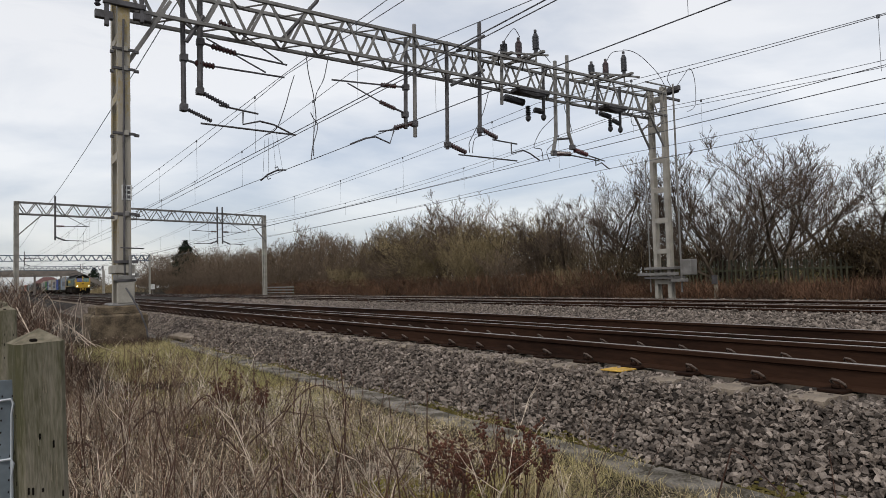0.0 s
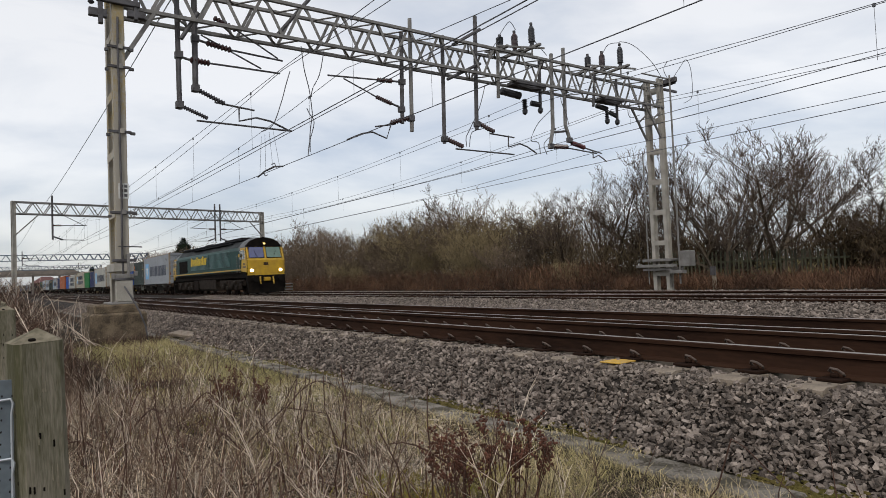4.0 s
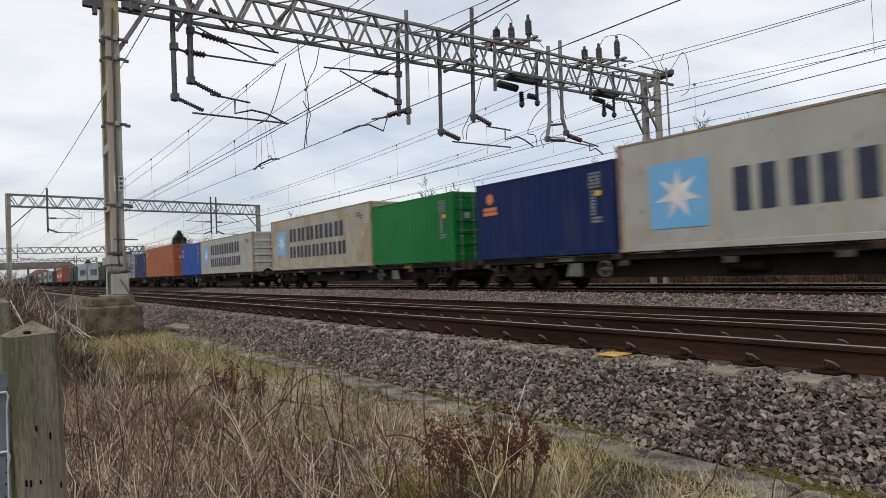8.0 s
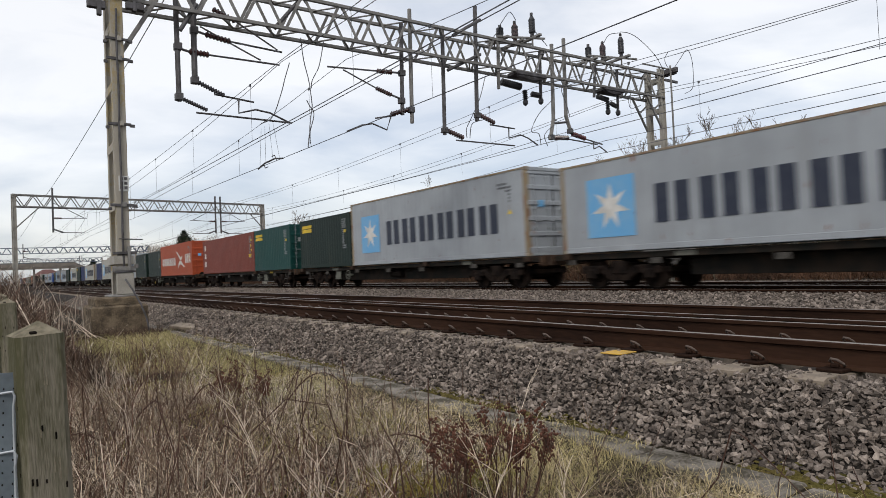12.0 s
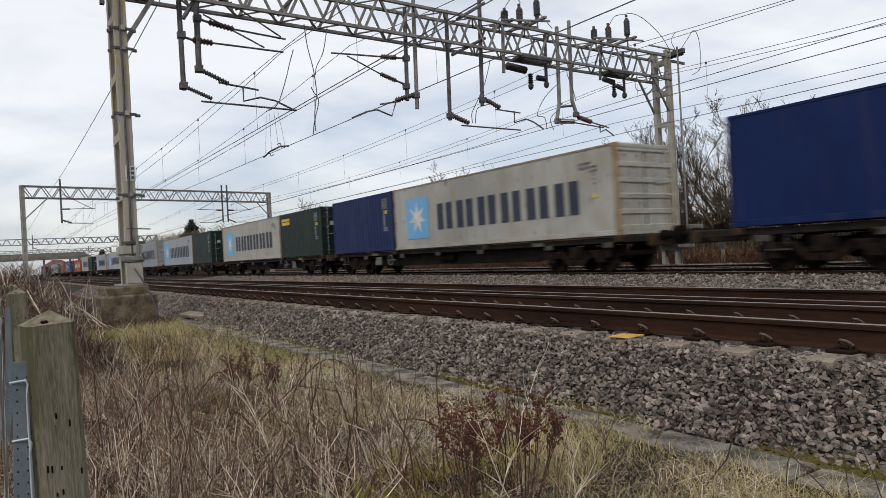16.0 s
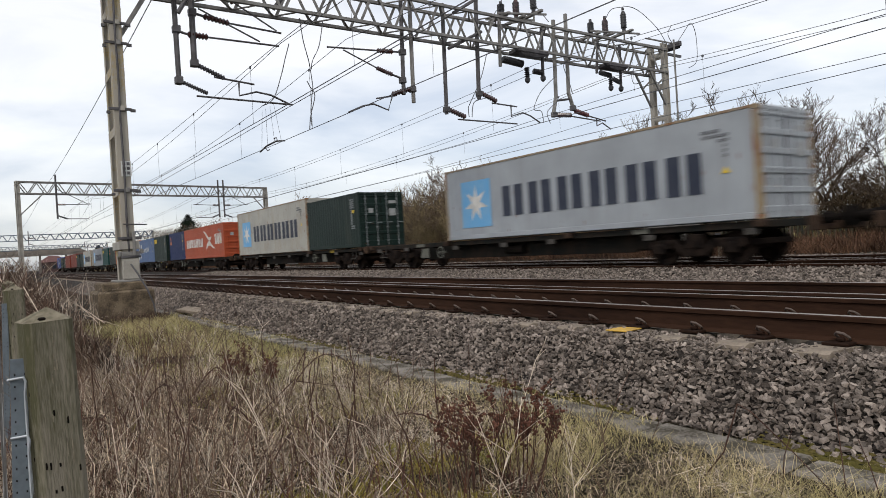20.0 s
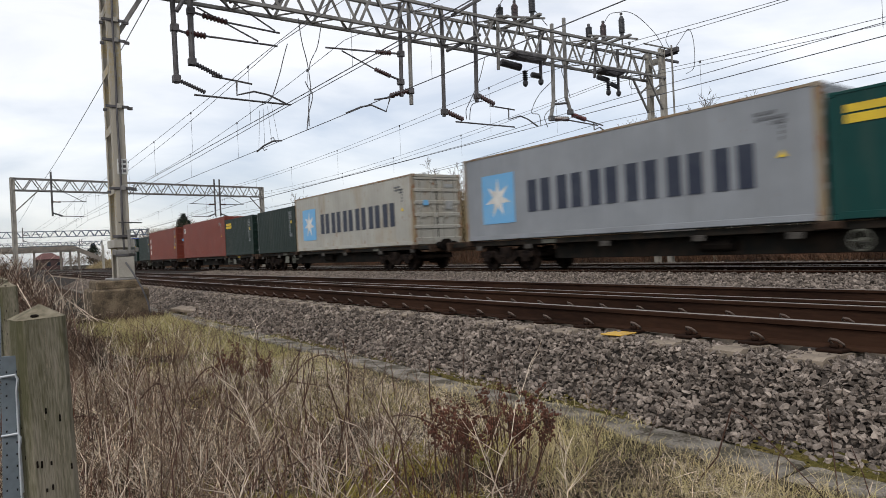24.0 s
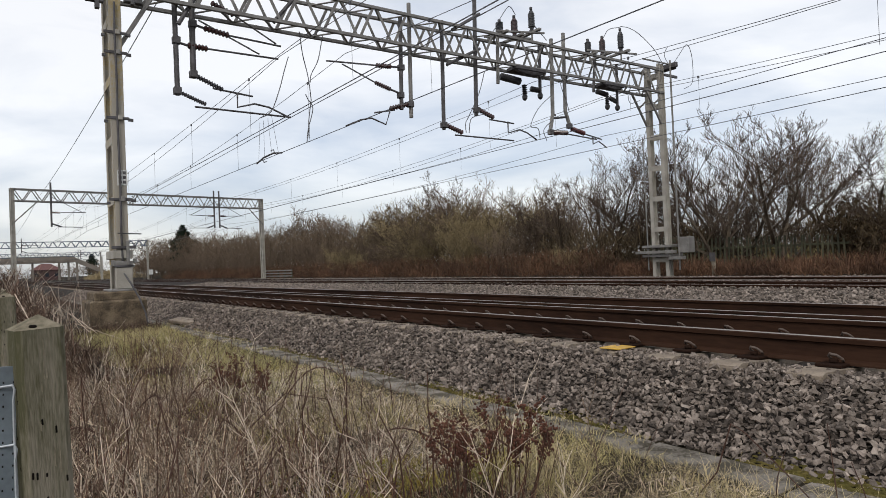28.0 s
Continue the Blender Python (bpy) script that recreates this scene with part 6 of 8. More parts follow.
part("rail", Geo().cbox(26.62, 26.68, 11, 20.4, 0.0, 0.08, 0.008).cbox(26.62, 26.68, 11, 20.4, 0.62, 0.70, 0.008), M_PICKET, picket)
rails = thing("rail_fence", "grey three-rail metal fence at the edge of the scrub", "fence", m=pose(22.6, 56.0, -0.45))
for k in range(5):
    part("fence_upright", Geo().cbox(-0.05, 0.05, k * 1.7 - 0.05, k * 1.7 + 0.05, 0, 0.86, 0.01), M_PICKET, rails)
for z in (0.28, 0.54, 0.80):
    part("rail", Geo().cbox(-0.08, -0.05, -0.2, 7.0, z - 0.05, z + 0.05, 0.008), M_GALV, rails)
sign = thing("lineside_sign", "small white lineside box on a post", "sign", m=pose(21.6, 113, -0.5))
part("post", Geo().tube([(0, 0, 0), (0, 0, 1.4)], 0.05, 6), M_GALV, sign)
part("plate", Geo().cbox(-0.3, 0.3, -0.1, 0.05, 0.9, 1.7, 0.03), M_WHITE, sign)
marker = thing("lineside_marker", "short weathered marker post in the bracken", "marker post", m=pose(23.3, 14.6, -0.45))
part("post", Geo().cbox(-0.06, 0.06, -0.06, 0.06, 0, 0.95, 0.01), M_CONC, marker)
part("plate", Geo().cbox(-0.09, -0.06, -0.12, 0.12, 0.6, 0.95, 0.005), M_DARKSTEEL, marker)

# ---- footbridge and house in the distance ----
bridge = thing("footbridge", "pale concrete footbridge with stairs across the far line", "footbridge")
part("deck", Geo().cbox(-60, 19.0, 198.5, 201.5, 4.40, 4.85, 0.05), M_BRIDGE, bridge)
for y in (198.4, 201.4):
    part("parapet", Geo().cbox(-60, 19.0, y, y + 0.12, 4.85, 6.15, 0.03), M_BRIDGE, bridge)
part("handrail", Geo().tube([(-60, 198.3, 6.55), (19, 198.3, 6.55)], 0.05, 5), M_GALV, bridge)
for k in range(30):
    part("baluster", Geo().cbox(-10.04 + k, -9.96 + k, 198.3, 198.38, 6.1, 6.6, 0.01), M_GALV, bridge)
sg = Geo()
for k in range(22):
    sg.box(19.0 + k * 0.45, 19.55 + k * 0.45, 198.6, 201.2, 4.55 - k * 0.23, 4.75 - k * 0.23)
part("stairs", sg, M_BRIDGE, bridge)
part("stair_parapet", Geo().prism([(19, 4.5), (28.9, -0.5), (28.9, 0.5), (19, 5.8)], 198.4, 198.55), M_BRIDGE, bridge)
for x in (-22, -6, 9.5, 15.5, 17.7, 19.7):
    part("pier", Geo().cbox(x - 0.22, x + 0.22, 199.2, 200.8, -0.6, 4.45, 0.05), M_BRIDGE, bridge)
for x, y in ((21.6, 168),):
    po = thing("line_post", "plain concrete lineside post", "post", m=pose(x, y, -0.6))
    part("shaft", Geo().cbox(-0.18, 0.18, -0.18, 0.18, 0, 5.6, 0.03), M_MAST, po)
house = thing("house", "low red-brick house with a dark red tiled roof", "house", m=pose(16.3, 262, -0.6))
part("wall", Geo().box(-4.2, 4.2, -4, 4, 0, 3.9), M_BRICK, house)
rf = Geo()
rf.v += [(-4.6, -4.4, 3.8), (4.6, -4.4, 3.8), (4.6, 4.4, 3.8), (-4.6, 4.4, 3.8), (-1.4, 0, 6.0), (1.4, 0, 6.0)]
for q in ((0, 1, 5, 4), (2, 3, 4, 5), (0, 4, 3), (1, 2, 5), (0, 3, 2, 1)):
    rf.face(q)
part("roof", rf, M_SLATE, house)
for x in (-3, 0, 3):
    part("window", Geo().cbox(x - 0.6, x + 0.6, -4.05, -3.95, 1.5, 2.8, 0.02), M_GLASS, house)


# ---- train: everything is built round the middle of the track, z from the rail top, the train heading for -Y ----
TX, TZ = T3, Z3


def train_rows(s):
    """Where a thing that stood at s when the clock showed 14 s is at each time."""
    rows = []
    for t in (0, 4, 8, 12, 16, 20, 24, 28):
        u = (t - 14) / 10
        rows.append((t, pose(TX, s + 0.02 - 270.35 * u - 2.536 * u * u, TZ)))
    return rows


MOVING = []
P_DGREEN, P_TEAL = paint("paint_dark_green", (0.0088, 0.0205, 0.0165), 0.70), paint("paint_teal", (0.006, 0.050, 0.045), 0.70)
P_BLUE, P_NAVY = paint("paint_blue", (0.005, 0.060, 0.30), 0.71), paint("paint_navy", (0.0038, 0.015, 0.078), 0.72)
P_GREEN, P_BROWN = paint("paint_bright_green", (0.005, 0.150, 0.030), 0.73), paint("paint_red_brown", (0.180, 0.040, 0.026), 0.70)
P_ORANGE, P_HAM = paint("paint_orange", (0.34, 0.098, 0.032), 0.70), paint("paint_red_orange", (0.36, 0.070, 0.028), 0.68)
P_WHITE, P_GREY = paint("paint_grey_white", (0.338, 0.360, 0.382), 0.65), paint("paint_cool_grey", (0.265, 0.280, 0.300), 0.68)
P_CREAM, P_RUSTY = paint("paint_cream", (0.385, 0.375, 0.335), 0.63), paint("paint_rusty_cream", (0.37, 0.335, 0.275), 0.60)
P_SGREY, P_SBLUE = paint("paint_faded_blue", (0.085, 0.135, 0.255), 0.69), paint("paint_royal_blue", (0.020, 0.060, 0.27), 0.70)
P_EDGE = paint("edge_rust", (0.27, 0.225, 0.170), 0.54)
M_FIT = mat("dirty_fitting", (0.085, 0.078, 0.070), (0.040, 0.036, 0.032), 0.8, 0, scale=6, fine=50, bump=0.2, spec=0.15)
M_HEAD = mat("rusty_headstock", (0.075, 0.046, 0.030), (0.026, 0.018, 0.014), 0.85, 0, scale=5, fine=50, bump=0.3, spec=0.1)
M_YPLATE = mat("dirty_yellow", (0.30, 0.21, 0.03), (0.16, 0.115, 0.03), 0.8, 0, scale=6, fine=50, bump=0.2, spec=0.15)
M_PANEL = mat("dirty_data_panel", (0.15, 0.15, 0.125), (0.09, 0.09, 0.078), 0.8, 0, scale=6, fine=50, bump=0.2, spec=0.15)
M_DUST = mat("dusty_bogie_frame", (0.034, 0.026, 0.020), (0.014, 0.011, 0.009), 0.85, 0, scale=4, fine=50, bump=0.25, spec=0.1)
D_NAVY = mat("decal_navy", (0.018, 0.024, 0.045), (0.03, 0.036, 0.055), 0.55, scale=3, fine=40, bump=0)
D_SKY = mat("decal_sky_blue", (0.13, 0.36, 0.62), (0.17, 0.38, 0.60), 0.55, scale=3, fine=40, bump=0)
D_WHITE = mat("decal_white", (0.66, 0.64, 0.60), (0.50, 0.48, 0.44), 0.6, scale=3, fine=40, bump=0)
D_PLATE = mat("worn_placard", (0.34, 0.345, 0.34), (0.24, 0.245, 0.24), 0.6, scale=6, fine=40, bump=0)
D_YELLOW = mat("decal_yellow", (0.66, 0.46, 0.03), (0.55, 0.38, 0.03), 0.6, scale=3, fine=40, bump=0)
D_GREY = mat("decal_grey", (0.20, 0.215, 0.22), (0.13, 0.14, 0.145), 0.6, scale=3, fine=40, bump=0)
D_DULL = mat("decal_dark_grey", (0.105, 0.11, 0.12), (0.15, 0.155, 0.165), 0.6, scale=3, fine=40, bump=0)
D_ORANGE = mat("decal_orange", (0.60, 0.19, 0.06), (0.48, 0.15, 0.05), 0.6, scale=3, fine=40, bump=0)

SHAPES = {}


def shared(key, build, material):
    if key not in SHAPES:
        SHAPES[key] = build().mesh(key[0], [material])
    return SHAPES[key]


def side_geo(L, H):
    """A corrugated side wall between its rails, on the -x side."""
    gg = Geo()
    pts, y = [], 0.12
    n = int(round((L - 0.24) / 0.278))
    w = (L - 0.24) / n
    for k in range(n):
        y0 = 0.12 + k * w
        pts += [(-1.205, y0), (-1.205, y0 + w * 0.27), (-1.196, y0 + w * 0.5), (-1.196, y0 + w * 0.77)]
    pts.append((-1.205, 0.12 + n * w))
    for x, yy in pts:
        gg.v += [(x, yy, 0.16), (x, yy, H - 0.06)]
    for i in range(len(pts) - 1):
        gg.face((2 * i, 2 * i + 2, 2 * i + 3, 2 * i + 1))
    return gg


def base_geo(L):
    gg = Geo()
    for s in (-1, 1):
        gg.cbox(min(s * 1.215, s * 1.15), max(s * 1.215, s * 1.15), 0.16, L - 0.16, 0.02, 0.17, 0.008)
    for y in (0.0, L - 0.12):
        gg.cbox(-1.1, 1.1, y, y + 0.12, 0.02, 0.18, 0.01)
    for k in range(int(L / 0.6)):
        gg.box(-1.15, 1.15, 0.4 + k * 0.6, 0.45 + k * 0.6, 0.05, 0.16)
    return gg


def top_rail_geo(L, H):
    return Geo().cbox(-1.215, -1.155, 0.16, L - 0.16, H - 0.075, H - 0.012, 0.006)


def header_geo(H):
    return Geo().cbox(-1.06, 1.06, -0.01, 0.09, H - 0.12, H - 0.01, 0.008)


def post_geo(H):
    return Geo().cbox(-0.075, 0.075, -0.075, 0.075, 0.118, H - 0.118, 0.012)


def casting_geo():
    return Geo().cbox(-0.081, 0.081, -0.089, 0.089, 0, 0.118, 0.012)


def roof_geo(L, H):
    gg = Geo()
    n = int(L / 0.21)
    for k in range(n):
        y = 0.1 + (L - 0.2) * k / n
        w = (L - 0.2) / n
        b = len(gg.v)
        for yy, z in ((y, 0), (y + w * 0.3, 0), (y + w * 0.5, 0.02), (y + w * 0.8, 0.02), (y + w, 0)):
            gg.v += [(-1.16, yy, H - 0.03 + z), (1.16, yy, H - 0.03 + z)]
        for i in range(4):
            gg.face((b + 2 * i, b + 2 * i + 1, b + 2 * i + 3, b + 2 * i + 2))
    return gg


def door_geo(H):
    """One door leaf pressed with level ribs between sunk panels."""
    step = (H - 0.38) / 5
    prof = [(0.075, H - 0.14), (0.075, 0.16), (-0.010, 0.16)]
    for k in range(6):
        z = 0.22 + k * step
        if k:
            prof += [(0.034, z - 0.085), (-0.010, z - 0.055)]
        prof += [(-0.010, z + 0.055)] + ([(0.034, z + 0.085)] if k < 5 else [])
    prof[-1] = (-0.010, H - 0.14)
    gg = Geo()
    n = len(prof)
    for x in (0.01, 1.13):
        gg.v += [(x, y, z) for y, z in prof]
    for k in range(n):
        gg.face((k, n + k, n + (k + 1) % n, (k + 1) % n))
    gg.face(tuple(range(n)))
    gg.face(tuple(range(2 * n - 1, n - 1, -1)))
    return gg


def rod_geo(H):
    gg = Geo()
    gg.tube([(0, -0.015, 0.06), (0, -0.015, H - 0.05)], 0.018, 6)
    for z in (0.25, 0.9, 1.5, H - 0.35):
        gg.cbox(-0.05, 0.05, -0.03, 0.02, z, z + 0.06, 0.006)
    gg.cbox(-0.02, 0.28, -0.04, -0.02, 1.12, 1.16, 0.005)
    return gg


def end_geo(H):
    gg = Geo()
    for k in range(8):
        x = -1.12 + k * 0.28
        gg.cbox(x, x + 0.17, 0.0, 0.035, 0.18, H - 0.1, 0.012)
        gg.cbox(x + 0.16, x + 0.29, -0.03, 0.005, 0.18, H - 0.1, 0.006)
    return gg


def star_outline(cy, cz, r0, r1, n):
    return [(cy + (r0 if k % 2 == 0 else r1) * math.sin(math.pi * k / n), cz + (r0 if k % 2 == 0 else r1) * math.cos(math.pi * k / n)) for k in range(2 * n)]


def rect(y0, y1, z0, z1, lean=0.0):
    return [(y0, z0), (y1, z0), (y1 - lean, z1), (y0 - lean, z1)]


FACE = -1.2175


def bars(con, y_start, y_end, z0, z1, count, material, name="marking", lean=0.0, fill=0.62):
    """A row of plain bars where unreadable or withheld writing stands; y counts from the rear end."""
    w = (y_end - y_start) / count
    for k in range(count):
        a = y_start + k * w
        for j in range(2):
            b0 = a + w * (0.06 + 0.46 * j)
            part(name, Geo().plate(rect(con["len"] - b0 - w * fill * 0.5, con["len"] - b0, z0, z1, lean), FACE, 0.006), material, con)


def column_geo(H):
    """Upright columns of small bars where the registration stands, two columns above and one below."""
    gg = Geo()
    for y in (0.52, 0.74):
        for k in range(5):
            gg.plate(rect(y, y + 0.16, H - 0.34 - k * 0.095, H - 0.27 - k * 0.095), FACE, 0.005)
    for k in range(8):
        gg.plate(rect(0.70, 0.86, H - 0.84 - k * 0.092, H - 0.77 - k * 0.092), FACE, 0.005)
    for k in range(2):
        gg.plate(rect(0.50, 0.86, H - 1.60 - k * 0.10, H - 1.53 - k * 0.10), FACE, 0.005)
    return gg


def rows_geo(H):
    """Short rows of small bars high on the leading end of a side."""
    gg = Geo()
    for k, (ya, yb) in enumerate(((0.95, 1.5), (0.72, 1.5), (0.72, 1.02), (0.78, 0.98), (0.78, 0.98), (0.78, 0.94))):
        z = H - 0.48 - k * 0.12
        n = int((yb - ya) / 0.10)
        for q in range(n):
            gg.plate(rect(ya + q * 0.10, ya + q * 0.10 + 0.075, z, z + 0.07), FACE, 0.005)
    return gg


def id_marks(con, H, upright, tone):
    """Small plain bars where the registration stands at the leading end, and the small warning mark under them."""
    geo = column_geo if upright else rows_geo
    part("registration_bars", shared(("registration_bars", H, upright, tone.name), lambda: geo(H), tone), None, con)
    if upright:
        part("warning_panel", shared(("warning_panel", H), lambda: Geo().plate(rect(0.50, 0.68, H - 0.95, H - 0.80), FACE, 0.005), D_YELLOW), None, con)
    else:
        part("warning_mark", shared(("warning_mark", H), lambda: Geo().plate([(0.72, H - 1.46), (0.94, H - 1.46), (0.83, H - 1.30)], FACE, 0.005), D_YELLOW), None, con)


def placard_geo(x, z, w, h):
    return Geo().cbox(x, x + w, -0.018, -0.013, z, z + h, 0.002)


def container(s, L, H, paint_mat, label, style):
    con = thing("shipping_container", label, "shipping container", "containers on the train")
    con["len"] = L
    pm = paint_mat.name
    pale = style in ("star", "two_line")
    upright_id = L < 8 or style == "upright"
    left = shared(("side_wall", L, H, pm), lambda: side_geo(L, H), paint_mat)
    part("side_wall", left, None, con)
    part("side_wall", left, None, con, m=pose(0, L, 0, 0, 0, 180))
    part("roof", shared(("roof", L, H, pm), lambda: roof_geo(L, H), paint_mat), None, con)
    part("base_frame", shared(("base_frame", L, pm), lambda: base_geo(L), paint_mat), None, con)
    pe = P_EDGE if pale else paint_mat
    rail_me = shared(("top_rail", L, H, pe.name), lambda: top_rail_geo(L, H), pe)
    part("top_rail", rail_me, None, con)
    part("top_rail", rail_me, None, con, m=pose(0, L, 0, 0, 0, 180))
    for y in (0.01, L - 0.09):
        part("header", shared(("header", H, pm), lambda: header_geo(H), paint_mat), None, con, m=pose(0, y, 0))
    for x in (-1.135, 1.135):
        for y in (0.085, L - 0.085):
            part("corner_post", shared(("corner_post", H, pe.name), lambda: post_geo(H), pe), None, con, m=pose(x, y, 0))
            for z in (0, H - 0.118):
                part("corner_casting", shared(("corner_casting", pe.name), casting_geo, pe), None, con, m=pose(x, y, z))
    part("end_wall", shared(("end_wall", H, pm), lambda: end_geo(H), paint_mat), None, con, m=pose(0, L - 0.05, 0))
    rod_mat = paint_mat if pale or L > 8 else D_GREY
    for sd in (0, 1):
        door = part("door", shared(("door", H, pm), lambda: door_geo(H), paint_mat), None, con, m=pose(-1.14 if sd == 0 else 0.0, 0, 0))
        for x in (0.28, 0.86):
            part("locking_rod", shared(("locking_rod", H, rod_mat.name), lambda: rod_geo(H), rod_mat), None, door, "pale worn locking rod" if rod_mat is D_GREY else "painted locking rod", m=pose(x, 0, 0))
        plates = ((0.40, 1.45, 0.36, 0.34), (0.40, H - 0.55, 0.40, 0.14)) if sd else ((0.42, 1.60, 0.26, 0.22),)
        for q, (x, z, w, h) in enumerate(plates):
            part("placard", shared(("placard", H, sd, q), lambda: placard_geo(x, z, w, h), D_SKY if style == "star" and sd == 0 else D_PLATE), None, door, "small pale placard")
        part("gasket", shared(("gasket", H), lambda: Geo().cbox(1.115, 1.14, 0.015, 0.06, 0.2, H - 0.14, 0.004), M_BLACK), None, door, m=pose(0 if sd == 0 else -1.13, 0, 0))
    if style == "star":
        dz = (H - 2.591) * 0.45
        sq = part("emblem_panel", Geo().plate(rect(L - 2.68, L - 1.03, 0.42 + dz, 2.07 + dz), FACE, 0.004), D_SKY, con, "plain sky-blue square")
        part("emblem_star", Geo().plate(star_outline(L - 1.855, 1.25 + dz, 0.66, 0.25, 7), FACE - 0.004, 0.004), D_WHITE, sq, "white star shape")
        bars(con, 3.24, 10.95, 0.70 + dz, 1.70 + dz, 6, D_NAVY)
        id_marks(con, H, upright_id, D_DULL if pale else D_GREY)
    elif style == "two_line":
        dz = (H - 2.591) * 0.45
        sq = part("emblem_panel", Geo().plate(rect(L - 2.3, L - 1.0, 0.75 + dz, 2.05 + dz), FACE, 0.004), D_SKY, con, "plain sky-blue square")
        part("emblem_star", Geo().plate(star_outline(L - 1.65, 1.4 + dz, 0.55, 0.21, 7), FACE - 0.004, 0.004), D_WHITE, sq, "white star shape")
        bars(con, 2.8, 9.6, 1.40 + dz, 2.12 + dz, 6, D_NAVY)
        bars(con, 2.8, 9.8, 0.52 + dz, 1.15 + dz, 7, D_NAVY)
        id_marks(con, H, upright_id, D_DULL if pale else D_GREY)
    elif style == "bird":
        bars(con, 0.8, 6.35, 0.95, 1.65, 7, D_WHITE)
        bars(con, 9.75, 11.7, 1.05, 1.85, 3, D_WHITE)
        for shape in (((6.5, 2.19), (7.05, 2.13), (7.64, 1.85), (8.09, 1.63), (8.86, 1.70), (8.6, 1.41), (8.15, 1.37), (7.77, 1.52), (7.18, 1.86)),
                      ((7.12, 0.62), (7.4, 1.08), (7.83, 1.32), (8.34, 1.33), (8.92, 1.02), (9.75, 0.71), (9.25, 0.74), (8.54, 0.95), (7.9, 1.0), (7.5, 0.82))):
            part("emblem", Geo().plate([(L - u, z) for u, z in shape], FACE, 0.005), D_WHITE, con, "plain white swept shape")
        id_marks(con, H, upright_id, D_DULL if pale else D_GREY)
    elif style == "script":
        # two tall loops and a waving ribbon stand for the script
        for c, w, h in ((L - 3.65, 0.48, 0.95), (L - 4.7, 0.32, 0.84)):
            ring = Geo()
            n = 22
            for k in range(n):
                a0 = 2 * math.pi * k / n
                for f in (1.0, 0.68):
                    z = 1.22 + h * f * math.sin(a0)
                    ring.v.append((FACE, c + w * f * math.cos(a0) - 0.30 * (z - 1.22), z))
            for k in range(n):
                ring.face((2 * k, 2 * k + 1, 2 * ((k + 1) % n) + 1, 2 * ((k + 1) % n)))
            part("emblem_loop", ring, D_WHITE, con, "plain white loop")
        wave = []
        for k in range(43):
            wave.append((L - 5.05 - k * 0.105, 1.20 + 0.20 * math.sin(k * 0.92) + 0.006 * k))
        part("emblem", Geo().plate([(y, z + 0.10) for y, z in wave] + [(y, z - 0.09) for y, z in wave[::-1]], FACE, 0.005), D_WHITE, con, "plain white waving ribbon")
        id_marks(con, H, upright_id, D_DULL if pale else D_GREY)
    elif style == "yellow_tag":
        part("marking", Geo().plate(rect(L - 1.55, L - 0.35, H - 0.68, H - 0.50), FACE, 0.005), D_YELLOW, con, "plain yellow bar")
        part("marking", Geo().plate(rect(L - 1.55, L - 0.35, H - 0.46, H - 0.30), FACE, 0.005), D_YELLOW, con, "plain yellow bar")
        id_marks(con, H, upright_id, D_DULL if pale else D_GREY)
    elif style == "orange_tag":
        part("marking", Geo().plate(star_outline(L - 0.75, H - 0.55, 0.2, 0.17, 6), FACE, 0.005), D_ORANGE, con, "plain orange patch")
        part("marking", Geo().plate(rect(L - 1.1, L - 0.4, H - 0.95, H - 0.83), FACE, 0.005), D_ORANGE, con, "plain orange bar")
        part("marking", Geo().plate(rect(L - 1.1, L - 0.4, H - 1.1, H - 0.98), FACE, 0.005), D_ORANGE, con, "plain orange bar")
        id_marks(con, H, upright_id, D_DULL if pale else D_GREY)
    elif style == "white_tag":
        part("marking", Geo().plate(rect(L - 0.95, L - 0.35, H - 0.75, H - 0.35), FACE, 0.005), D_WHITE, con, "plain white panel")
        part("marking", Geo().plate(rect(L - 0.75, L - 0.45, H - 0.65, H - 0.45), FACE - 0.003, 0.005), D_NAVY, con)
        id_marks(con, H, upright_id, D_DULL if pale else D_GREY)
    elif style == "upright":
        for k in range(3):
            part("marking", Geo().plate(rect(L - 0.95, L - 0.55, 0.55 + k * 0.62, 0.95 + k * 0.62), FACE, 0.005), D_WHITE, con, "plain white block")
        part("marking", Geo().plate(rect(0.55, 1.01, 0.96, 1.16), FACE, 0.005), D_YELLOW, con, "plain yellow bar")
        for z in (1.34, 1.99):
            part("marking", Geo().plate(rect(0.38, 0.60, z, z + 0.14), FACE, 0.005), D_YELLOW, con, "small yellow square")
        id_marks(con, H, upright_id, D_DULL if pale else D_GREY)
    else:
        id_marks(con, H, upright_id, D_DULL if pale else D_GREY)
    del con["len"]
    MOVING.append((con, s, 1.03))
    return con


